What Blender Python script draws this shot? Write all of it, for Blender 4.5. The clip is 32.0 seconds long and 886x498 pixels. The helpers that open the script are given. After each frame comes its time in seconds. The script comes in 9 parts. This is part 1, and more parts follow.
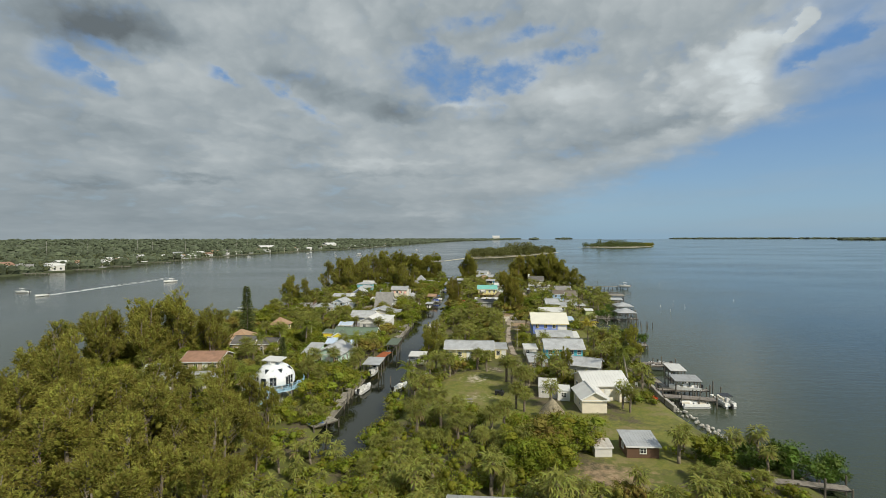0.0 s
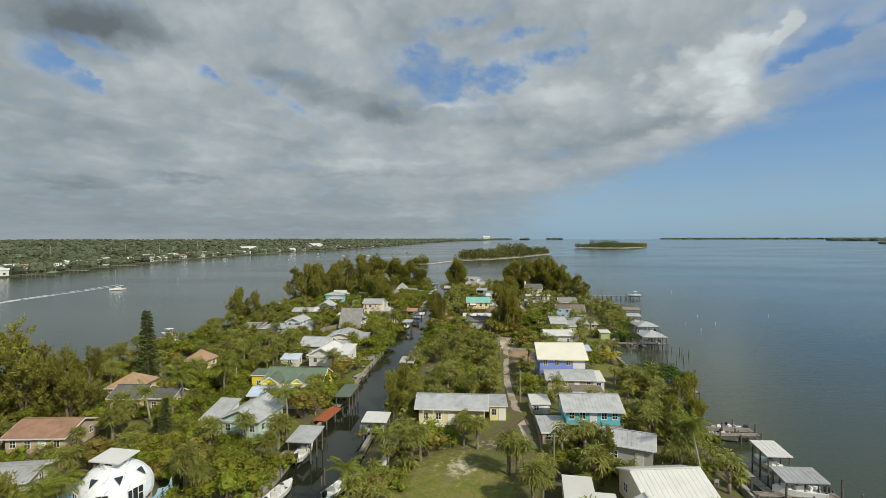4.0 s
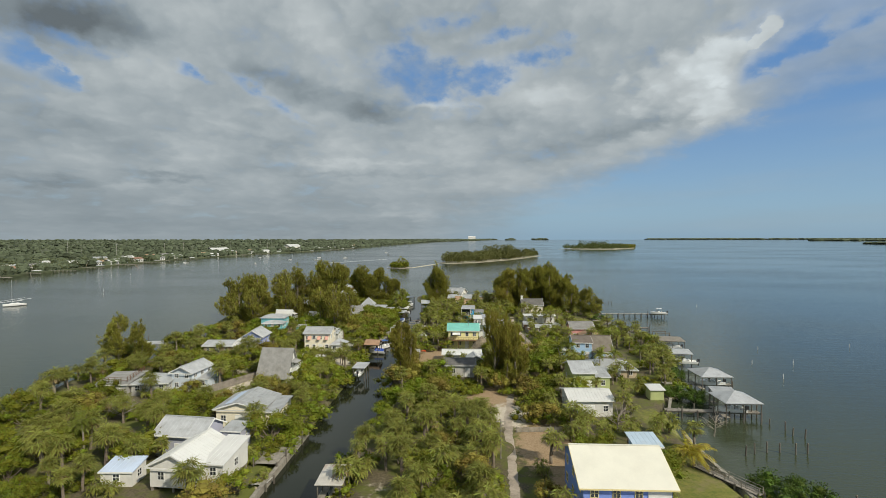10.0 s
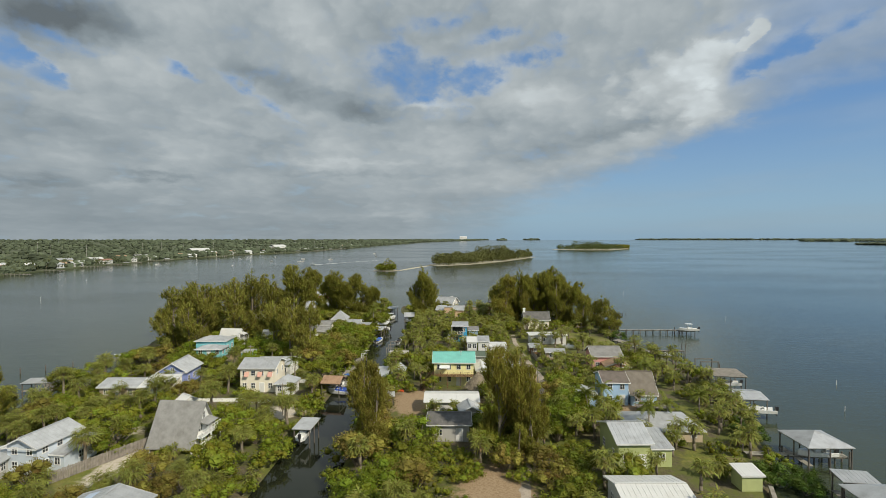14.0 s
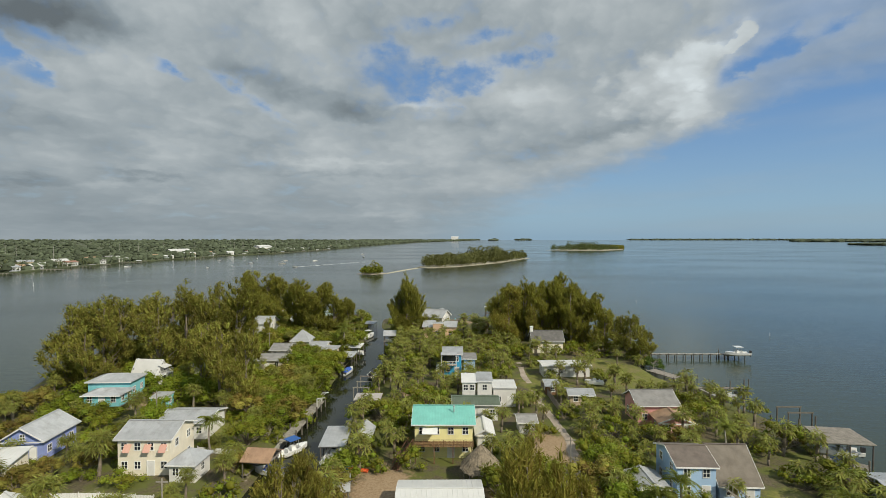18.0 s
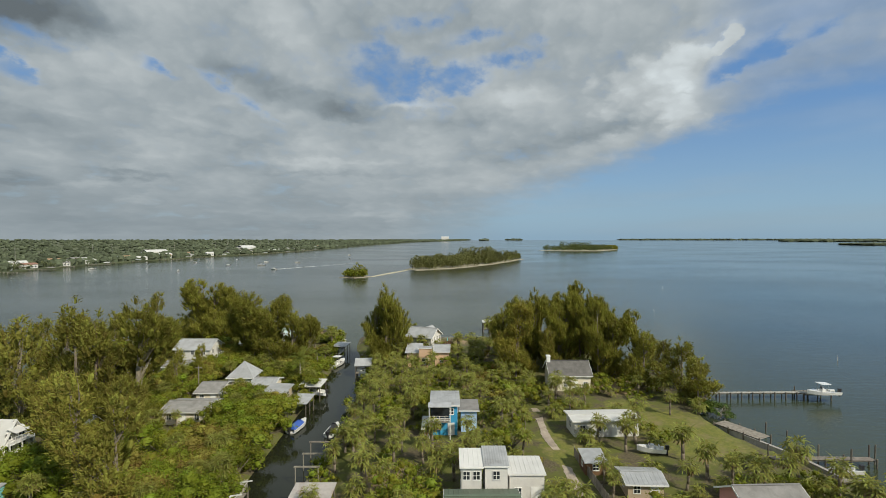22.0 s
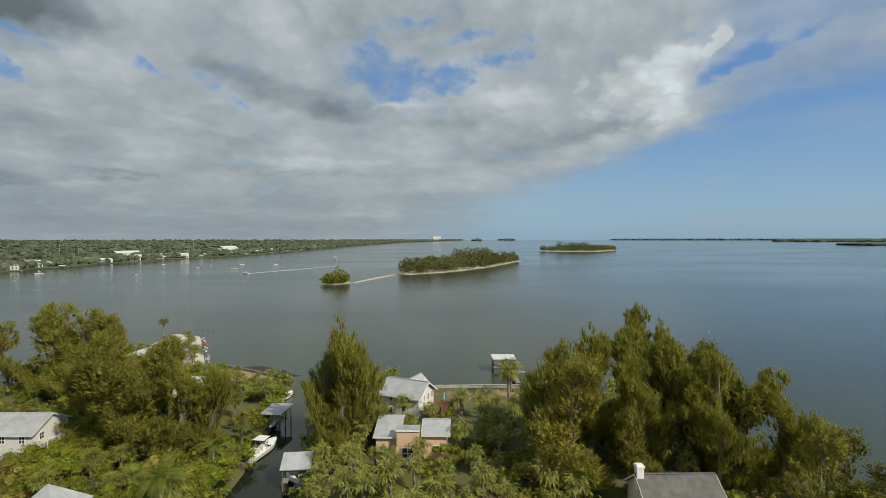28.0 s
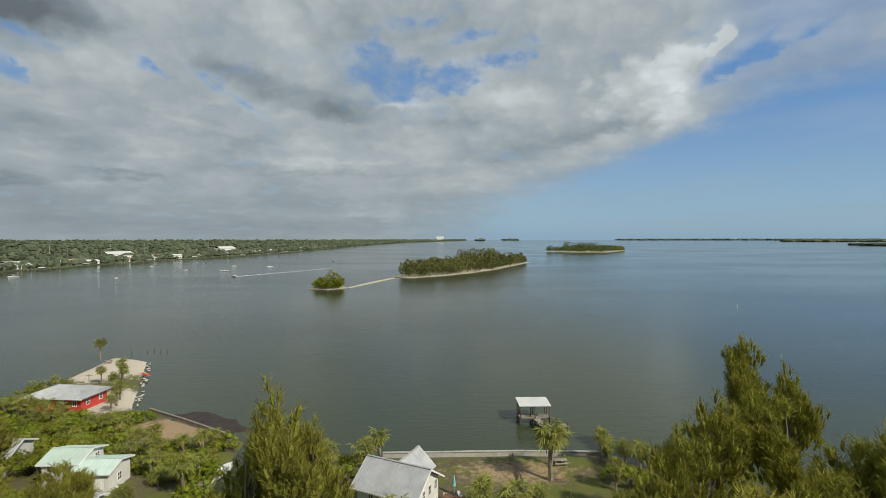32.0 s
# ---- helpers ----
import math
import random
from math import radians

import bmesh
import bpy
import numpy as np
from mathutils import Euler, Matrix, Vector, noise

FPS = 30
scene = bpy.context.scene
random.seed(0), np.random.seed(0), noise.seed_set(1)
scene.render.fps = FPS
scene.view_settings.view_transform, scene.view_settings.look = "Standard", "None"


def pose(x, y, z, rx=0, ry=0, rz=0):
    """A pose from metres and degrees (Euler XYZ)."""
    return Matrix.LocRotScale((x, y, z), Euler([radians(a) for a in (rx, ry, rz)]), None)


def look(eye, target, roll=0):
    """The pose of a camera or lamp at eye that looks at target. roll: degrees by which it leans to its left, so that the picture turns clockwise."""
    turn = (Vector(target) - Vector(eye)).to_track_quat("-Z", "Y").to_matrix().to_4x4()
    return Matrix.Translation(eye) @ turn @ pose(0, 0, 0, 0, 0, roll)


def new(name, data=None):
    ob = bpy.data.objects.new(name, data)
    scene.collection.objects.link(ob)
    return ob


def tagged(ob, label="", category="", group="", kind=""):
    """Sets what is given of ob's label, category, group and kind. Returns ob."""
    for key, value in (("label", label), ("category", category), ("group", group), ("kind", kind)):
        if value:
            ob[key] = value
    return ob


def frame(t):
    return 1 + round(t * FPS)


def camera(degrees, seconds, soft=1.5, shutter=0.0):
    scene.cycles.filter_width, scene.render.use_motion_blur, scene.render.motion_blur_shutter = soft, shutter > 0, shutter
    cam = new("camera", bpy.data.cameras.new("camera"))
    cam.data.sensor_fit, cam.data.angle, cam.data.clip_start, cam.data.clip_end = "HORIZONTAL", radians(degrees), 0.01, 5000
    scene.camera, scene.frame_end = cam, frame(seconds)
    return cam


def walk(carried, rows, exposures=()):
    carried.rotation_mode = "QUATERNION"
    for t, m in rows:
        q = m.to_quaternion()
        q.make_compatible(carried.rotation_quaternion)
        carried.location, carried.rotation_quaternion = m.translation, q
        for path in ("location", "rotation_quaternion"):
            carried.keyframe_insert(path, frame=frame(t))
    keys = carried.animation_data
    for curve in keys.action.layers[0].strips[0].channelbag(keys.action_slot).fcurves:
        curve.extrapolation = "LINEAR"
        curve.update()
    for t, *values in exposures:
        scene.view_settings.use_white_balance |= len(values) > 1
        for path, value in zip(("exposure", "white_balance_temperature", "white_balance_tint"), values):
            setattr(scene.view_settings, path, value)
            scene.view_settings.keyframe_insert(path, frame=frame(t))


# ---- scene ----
# Camera: a drone that flies north over a narrow island split by a canal.
cam = camera(84.0, 32.0, soft=0.6)
ROWS = [
    (0.0, 0.00, -6.11, 31.98, 5.34, -1.50, 0.11),
    (2.0, -0.10, 13.31, 32.52, 4.83, -1.49, 0.11),
    (4.0, -0.21, 32.72, 33.06, 4.25, -1.49, 0.11),
    (6.0, -0.30, 50.89, 33.61, 3.71, -1.48, 0.11),
    (8.0, -0.40, 69.05, 34.15, 3.10, -1.48, 0.11),
    (10.0, -0.38, 86.93, 34.28, 2.52, -1.47, 0.09),
    (12.0, -0.36, 104.81, 34.41, 1.98, -1.46, 0.07),
    (14.0, -0.30, 122.81, 34.53, 1.52, -1.46, 0.05),
    (16.0, -0.24, 140.80, 34.66, 0.99, -1.45, 0.03),
    (18.0, -0.22, 158.52, 34.74, 0.51, -1.45, 0.03),
    (20.0, -0.20, 176.24, 34.81, -0.03, -1.45, 0.03),
    (22.0, -0.19, 193.94, 34.89, -0.62, -1.45, 0.03),
    (24.0, -0.18, 211.64, 34.96, -1.15, -1.45, 0.04),
    (26.0, -0.12, 229.33, 35.03, -1.53, -1.45, 0.04),
    (28.0, -0.06, 247.03, 35.11, -1.55, -1.45, 0.05),
    (30.0, -0.03, 264.31, 35.18, -1.40, -1.45, 0.05),
    (32.0, 0.00, 281.60, 35.25, -1.20, -1.45, 0.05),
]
walk(cam, [(t, pose(x, y, z, 90 + pitch, roll, yaw)) for t, x, y, z, yaw, pitch, roll in ROWS])

# ---- world and sun ----
SUN_DIR = Vector((0.56, -0.52, 0.64)).normalized()
world = bpy.data.worlds.new("sky")
scene.world = world
world.use_nodes = True
WT = world.node_tree
WT.nodes.clear()


class Nodes:
    """Short hand for node trees."""

    def __init__(self, tree):
        self.t = tree

    def add(self, kind):
        return self.t.nodes.new(kind)

    def link(self, a, b):
        self.t.links.new(a, b)

    def put(self, socket, v):
        if isinstance(v, bpy.types.NodeSocket):
            self.t.links.new(v, socket)
        else:
            socket.default_value = v

    def math(self, op, a, b=0.0, c=0.0, clamp=False):
        n = self.add("ShaderNodeMath")
        n.operation, n.use_clamp = op, clamp
        for s, v in zip(n.inputs, (a, b, c)):
            self.put(s, v)
        return n.outputs[0]

    def vmath(self, op, a, b=(0, 0, 0)):
        n = self.add("ShaderNodeVectorMath")
        n.operation = op
        self.put(n.inputs[0], a)
        self.put(n.inputs[1], b)
        return n.outputs["Value"] if op in ("LENGTH", "DOT_PRODUCT") else n.outputs[0]

    def noise(self, vec, scale, detail=4.0, rough=0.55, lac=2.0, dist=0.0):
        n = self.add("ShaderNodeTexNoise")
        if vec is not None:
            self.put(n.inputs["Vector"], vec)
        for k, v in (("Scale", scale), ("Detail", detail), ("Roughness", rough), ("Lacunarity", lac), ("Distortion", dist)):
            n.inputs[k].default_value = v
        return n.outputs["Fac"], n.outputs["Color"]

    def ramp(self, fac, lo, hi, a=0.0, b=1.0, smooth=True):
        n = self.add("ShaderNodeMapRange")
        n.interpolation_type = "SMOOTHSTEP" if smooth else "LINEAR"
        for s, v in zip(n.inputs, (fac, lo, hi, a, b)):
            self.put(s, v)
        return n.outputs[0]

    def mix(self, fac, a, b, blend="MIX"):
        n = self.add("ShaderNodeMix")
        n.data_type, n.blend_type = "RGBA", blend
        self.put(n.inputs[0], fac)
        for s, v in ((n.inputs[6], a), (n.inputs[7], b)):
            self.put(s, v if isinstance(v, bpy.types.NodeSocket) else (*v, 1.0) if len(v) == 3 else v)
        return n.outputs[2]

    def combine(self, x, y, z=0.0):
        n = self.add("ShaderNodeCombineXYZ")
        for s, v in zip(n.inputs, (x, y, z)):
            self.put(s, v)
        return n.outputs[0]


def build_sky():
    n = Nodes(WT)
    sky = n.add("ShaderNodeTexSky")
    sky.sky_type, sky.sun_disc = "NISHITA", False
    sky.sun_elevation = math.asin(SUN_DIR.z)
    sky.sun_rotation = math.atan2(SUN_DIR.x, SUN_DIR.y)
    sky.air_density, sky.dust_density, sky.ozone_density = 1.0, 1.0, 1.5
    way = n.add("ShaderNodeTexCoord").outputs["Generated"]
    sep = n.add("ShaderNodeSeparateXYZ")
    n.link(way, sep.inputs[0])
    x, y, z = sep.outputs
    az = n.math("ARCTAN2", x, y)
    flat = n.math("SQRT", n.math("ADD", n.math("MULTIPLY", x, x), n.math("MULTIPLY", y, y)))
    up = n.math("DIVIDE", n.math("MAXIMUM", z, 0.0), n.math("MAXIMUM", flat, 0.05))
    plane = n.combine(az, up)
    # clouds flatten towards the horizon
    squeeze = n.combine(n.math("MULTIPLY", az, 5.0), n.math("MULTIPLY", n.math("LOGARITHM", n.math("ADD", up, 0.13), 2.718), 3.0))
    puff, pc = n.noise(squeeze, 0.9, 3.5, 0.45)
    fine, fc = n.noise(squeeze, 4.2, 6.0, 0.55)
    streak, sc = n.noise(n.vmath("MULTIPLY", squeeze, (0.5, 1.3, 1.0)), 1.2, 3.5, 0.45)

    def billow(scale, detail, turn=0.0):
        v = n.add("ShaderNodeTexVoronoi")
        v.voronoi_dimensions, v.feature, v.normalize = "2D", "SMOOTH_F1", True
        n.put(v.inputs["Vector"], n.vmath("ADD", n.vmath("ADD", squeeze, (turn, turn * 0.7, 0.0)), n.vmath("MULTIPLY", n.vmath("SUBTRACT", fc, (0.5, 0.5, 0.5)), (0.30, 0.30, 0.0))))
        for key, val in (("Scale", scale), ("Detail", detail), ("Roughness", 0.55), ("Lacunarity", 2.3), ("Smoothness", 0.85)):
            v.inputs[key].default_value = val
        return n.math("SUBTRACT", 1.0, n.math("MULTIPLY", v.outputs["Distance"], 1.7), clamp=True)

    lumps = billow(1.3, 2.0)
    knobs = billow(3.8, 1.5, 3.1)
    bend = n.vmath("ADD", n.vmath("MULTIPLY", n.vmath("SUBTRACT", pc, (0.5, 0.5, 0.5)), (0.05, 0.03, 0.0)), n.vmath("MULTIPLY", n.vmath("SUBTRACT", fc, (0.5, 0.5, 0.5)), (0.06, 0.045, 0.0)))
    warped = n.vmath("ADD", plane, bend)

    def blob(u, v, a, b, turn, gain=1.0, lo=0.0, hi=1.3):
        d = n.vmath("SUBTRACT", warped, (u, v, 0.0))
        m = n.add("ShaderNodeVectorRotate")
        m.rotation_type = "Z_AXIS"
        n.put(m.inputs["Vector"], d)
        m.inputs["Angle"].default_value = radians(-turn)
        return n.ramp(n.vmath("LENGTH", n.vmath("DIVIDE", m.outputs[0], (a, b, 1.0))), lo, hi, gain, 0.0)

    def joined(spots, op, lo=0.0, hi=1.3):
        total = None
        for s in spots:
            q = blob(*s, lo=lo, hi=hi)
            total = q if total is None else n.math(op, total, q)
        return total

    swell = n.math("SUBTRACT", n.math("ADD", n.math("MULTIPLY", lumps, 0.65), n.math("MULTIPLY", knobs, 0.35)), 0.55)
    # gaps in the cloud sheet, eaten into by its rounded edges
    ragged = n.math("ADD", n.math("MULTIPLY", n.math("SUBTRACT", fine, 0.5), 1.1), n.math("MULTIPLY", n.math("SUBTRACT", puff, 0.5), 0.35))
    holes = n.ramp(n.math("SUBTRACT", joined(HOLES, "MAXIMUM"), n.math("ADD", ragged, n.math("MULTIPLY", swell, 0.7))), 0.04, 0.92)
    heap = n.ramp(n.math("ADD", joined(HEAP, "MAXIMUM"), n.math("ADD", n.math("MULTIPLY", swell, 0.45), n.math("MULTIPLY", n.math("SUBTRACT", fine, 0.5), 0.8))), 0.26, 0.66)
    lights = joined(LIGHTS, "ADD")
    darks = joined(DARKS, "ADD")
    # the open sky to the right, below the edge of the cloud bank
    edge = n.math("ADD", n.ramp(az, -0.12, 0.62, 0.015, 0.245, smooth=False), n.math("ADD", n.math("MULTIPLY", n.math("SUBTRACT", fine, 0.5), 0.05), n.math("MULTIPLY", swell, -0.05)))
    soft = n.ramp(az, 0.0, 0.5, 0.09, 0.03, smooth=False)
    clear = n.math("MULTIPLY", n.ramp(n.math("DIVIDE", n.math("SUBTRACT", edge, up), soft), -0.4, 1.0), n.ramp(az, -0.20, 0.20))
    veil = n.math("MULTIPLY", n.ramp(az, 0.46, 0.60), n.ramp(streak, 0.35, 0.65, 0.62, 0.20))
    cover = n.math("SUBTRACT", 1.0, n.math("MULTIPLY", holes, n.ramp(n.math("ADD", n.math("MULTIPLY", streak, 0.5), n.math("MULTIPLY", fine, 0.5)), 0.38, 0.62, 1.0, 0.45)), clamp=True)
    cover = n.math("MULTIPLY", cover, n.math("SUBTRACT", 1.0, n.math("MULTIPLY", clear, n.ramp(streak, 0.40, 0.70, 0.97, 0.80))))
    cover = n.math("MULTIPLY", cover, n.math("SUBTRACT", 1.0, veil), clamp=True)
    cover = n.math("MAXIMUM", cover, heap, clamp=True)
    light = n.ramp(n.math("ADD", n.math("MULTIPLY", puff, 0.6), n.math("MULTIPLY", streak, 0.4)), 0.30, 0.70, 0.37, 0.47)
    light = n.math("ADD", light, n.math("ADD", n.math("MULTIPLY", swell, n.ramp(up, 0.02, 0.16, 0.10, 0.24)), n.math("MULTIPLY", n.math("SUBTRACT", fine, 0.5), 0.10)))
    # thin bright rims where the sheet ends at a gap
    rim = n.math("MULTIPLY", holes, n.math("SUBTRACT", 1.0, holes))
    light = n.math("ADD", light, n.math("MULTIPLY", rim, 0.22))
    light = n.math("ADD", light, n.math("MULTIPLY", heap, n.math("ADD", 0.08, n.math("MULTIPLY", swell, 0.30))))
    light = n.math("SUBTRACT", n.math("ADD", light, n.math("MULTIPLY", lights, 1.2)), n.math("MULTIPLY", darks, 0.95))
    light = n.math("MULTIPLY", light, n.ramp(up, 0.0, 0.16, 0.82, 1.0))
    light = n.math("MAXIMUM", light, 0.16)
    tone = n.mix(n.ramp(light, 0.25, 0.55), (0.825, 0.985, 1.08), (0.91, 1.0, 1.03))
    cloud = n.mix(1.0, tone, n.combine(light, light, light), "MULTIPLY")
    haze = n.mix(n.ramp(up, 0.0, 0.30), (0.30, 0.47, 0.64), (0.14, 0.30, 0.60))
    blue = n.mix(0.70, n.mix(1.0, sky.outputs[0], (0.062, 0.078, 0.086), "MULTIPLY"), haze)
    col = n.mix(cover, blue, cloud)
    bg = n.add("ShaderNodeBackground")
    n.link(col, bg.inputs[0])
    bg.inputs[1].default_value = 1.0
    out = n.add("ShaderNodeOutputWorld")
    n.link(bg.outputs[0], out.inputs[0])


# cloud forms: azimuth, height, half width, half height, turn, strength
HOLES = ((-0.083, 0.321, 0.12, 0.066, -25, 1.0), (0.043, 0.316, 0.097, 0.041, 8, 1.0), (0.134, 0.355, 0.09, 0.025, 12, 0.75), (0.2, 0.389, 0.049, 0.02, 0, 0.5), (-0.054, 0.432, 0.103, 0.025, 8, 0.45), (0.072, 0.402, 0.08, 0.023, 5, 0.55), (-0.737, 0.284, 0.053, 0.037, -30, 1.0), (-0.698, 0.259, 0.046, 0.023, -32, 0.95), (-0.678, 0.318, 0.08, 0.022, -10, 0.42), (-0.52, 0.296, 0.029, 0.014, -35, 0.6), (-0.417, 0.276, 0.069, 0.014, -26, 0.5), (-0.357, 0.242, 0.067, 0.013, -25, 0.5), (0.589, 0.321, 0.055, 0.032, 25, 1.0), (0.533, 0.292, 0.048, 0.029, 38, 0.9), (0.651, 0.331, 0.049, 0.027, 15, 0.55), (0.525, 0.379, 0.1, 0.016, 5, 0.4))
HEAP = ((0.386, 0.277, 0.108, 0.097, 0, 1.0), (0.456, 0.311, 0.09, 0.063, 12, 1.0), (0.529, 0.343, 0.055, 0.025, 40, 1.0), (0.456, 0.227, 0.056, 0.053, 0, 0.95), (0.306, 0.302, 0.041, 0.03, 30, 0.8))
LIGHTS = ((0.447, 0.33, 0.086, 0.037, 12, 0.1), (0.456, 0.257, 0.054, 0.061, 0, 0.06), (0.162, 0.275, 0.105, 0.017, 3, 0.11), (-0.054, 0.265, 0.075, 0.011, 0, 0.11), (-0.3, 0.412, 0.066, 0.05, -35, 0.09), (-0.577, 0.301, 0.134, 0.034, -15, 0.06), (-0.246, 0.34, 0.068, 0.047, -42, 0.05), (-0.516, 0.16, 0.058, 0.028, -20, 0.06), (-0.542, 0.063, 0.036, 0.012, 0, 0.06), (-0.235, 0.144, 0.187, 0.01, 0, 0.06), (-0.72, 0.223, 0.075, 0.021, -5, 0.05), (-0.083, 0.049, 0.034, 0.021, 0, 0.07), (-0.601, 0.09, 0.036, 0.008, 0, 0.05), (-0.145, 0.052, 0.048, 0.011, 0, 0.05), (0.648, 0.249, 0.077, 0.022, 5, 0.03), (-0.507, 0.232, 0.108, 0.016, -20, 0.04))
DARKS = ((-0.678, 0.217, 0.305, 0.21, 0, 0.045), (-0.689, 0.353, 0.15, 0.056, 0, 0.25), (-0.278, 0.27, 0.145, 0.033, -15, 0.13), (-0.185, 0.249, 0.084, 0.023, 0, 0.08), (-0.551, 0.106, 0.082, 0.009, 0, 0.1), (-0.72, 0.091, 0.078, 0.011, 0, 0.08), (-0.213, 0.123, 0.177, 0.008, 0, 0.06), (-0.393, 0.185, 0.095, 0.016, 0, 0.05), (-0.678, 0.183, 0.091, 0.014, -8, 0.06), (-0.461, 0.22, 0.08, 0.011, -14, 0.05), (0.342, 0.206, 0.115, 0.021, 10, 0.1), (0.227, 0.179, 0.102, 0.02, 12, 0.07), (0.049, 0.231, 0.148, 0.019, 0, 0.05), (-0.422, 0.316, 0.073, 0.021, -28, 0.06), (-0.442, 0.021, 0.404, 0.025, 0, 0.05), (-0.054, 0.417, 0.264, 0.052, 0, 0.05))
build_sky()
sun = new("sun", bpy.data.lights.new("sun", "SUN"))
sun.data.energy, sun.data.angle, sun.data.color = 4.0, radians(0.8), (1.0, 0.92, 0.76)
sun.matrix_world = look((150, -60, 250), Vector((150, -60, 250)) - SUN_DIR)

# ---- materials ----


def surface(name, base, rough=0.7, metal=0.0, vary=0.25, scale=3.0, fine=40.0, bump=0.15, dirt=None, dirt_amount=0.35, tint=0.08, leaf=0.0, coat=0.0):
    """A real surface: colour at two scales, stains, fine relief, and a small shift from piece to piece."""
    m = bpy.data.materials.new(name)
    m.use_nodes = True
    n = Nodes(m.node_tree)
    b = m.node_tree.nodes["Principled BSDF"]
    pos = n.add("ShaderNodeTexCoord").outputs["Object"]
    rnd = n.add("ShaderNodeObjectInfo").outputs["Random"]
    isl = n.add("ShaderNodeNewGeometry").outputs["Random Per Island"]
    shift = n.vmath("ADD", pos, n.combine(n.math("MULTIPLY", rnd, 37.0), n.math("MULTIPLY", rnd, 91.0), 0.0))
    big, _ = n.noise(shift, scale, 5.0, 0.6)
    small, _ = n.noise(shift, fine, 3.0, 0.6)
    dark = tuple(c * (1 - vary) for c in base)
    bright = tuple(min(1.0, c * (1 + vary)) for c in base)
    col = n.mix(n.ramp(n.math("ADD", n.math("MULTIPLY", big, 0.65), n.math("MULTIPLY", small, 0.35)), 0.32, 0.68), dark, bright)
    if dirt:
        stain, _ = n.noise(n.vmath("MULTIPLY", shift, (1.0, 1.0, 0.4)), scale * 0.7, 7.0, 0.7)
        col = n.mix(n.ramp(stain, 0.50, 0.72, 0.0, dirt_amount), col, dirt)
    hue = n.add("ShaderNodeHueSaturation")
    n.put(hue.inputs["Hue"], n.ramp(isl if leaf else rnd, 0, 1, 0.5 - tint * 0.25, 0.5 + tint * 0.25, smooth=False))
    n.put(hue.inputs["Value"], n.math("MULTIPLY", n.ramp(rnd, 0, 1, 1 - tint * 2, 1 + tint * 2, smooth=False), n.ramp(isl, 0, 1, 0.72, 1.28, smooth=False) if leaf else 1.0))
    n.put(hue.inputs["Color"], col)
    n.link(hue.outputs[0], b.inputs["Base Color"])
    n.put(b.inputs["Roughness"], n.ramp(small, 0.3, 0.7, max(0.02, rough - 0.08), min(1.0, rough + 0.08)))
    b.inputs["Metallic"].default_value = metal
    b.inputs["Coat Weight"].default_value = coat
    if bump:
        bn = n.add("ShaderNodeBump")
        bn.inputs["Strength"].default_value = bump
        bn.inputs["Distance"].default_value = 0.02
        n.put(bn.inputs["Height"], small)
        n.link(bn.outputs[0], b.inputs["Normal"])
    if leaf:
        b.inputs["Specular IOR Level"].default_value = 0.15
        tr = n.add("ShaderNodeBsdfTranslucent")
        n.put(tr.inputs[0], n.mix(1.0, hue.outputs[0], (1.0, 1.0, 0.55), "MULTIPLY"))
        mx = n.add("ShaderNodeMixShader")
        mx.inputs[0].default_value = leaf
        n.link(b.outputs[0], mx.inputs[1])
        n.link(tr.outputs[0], mx.inputs[2])
        n.link(mx.outputs[0], m.node_tree.nodes["Material Output"].inputs[0])
    return m


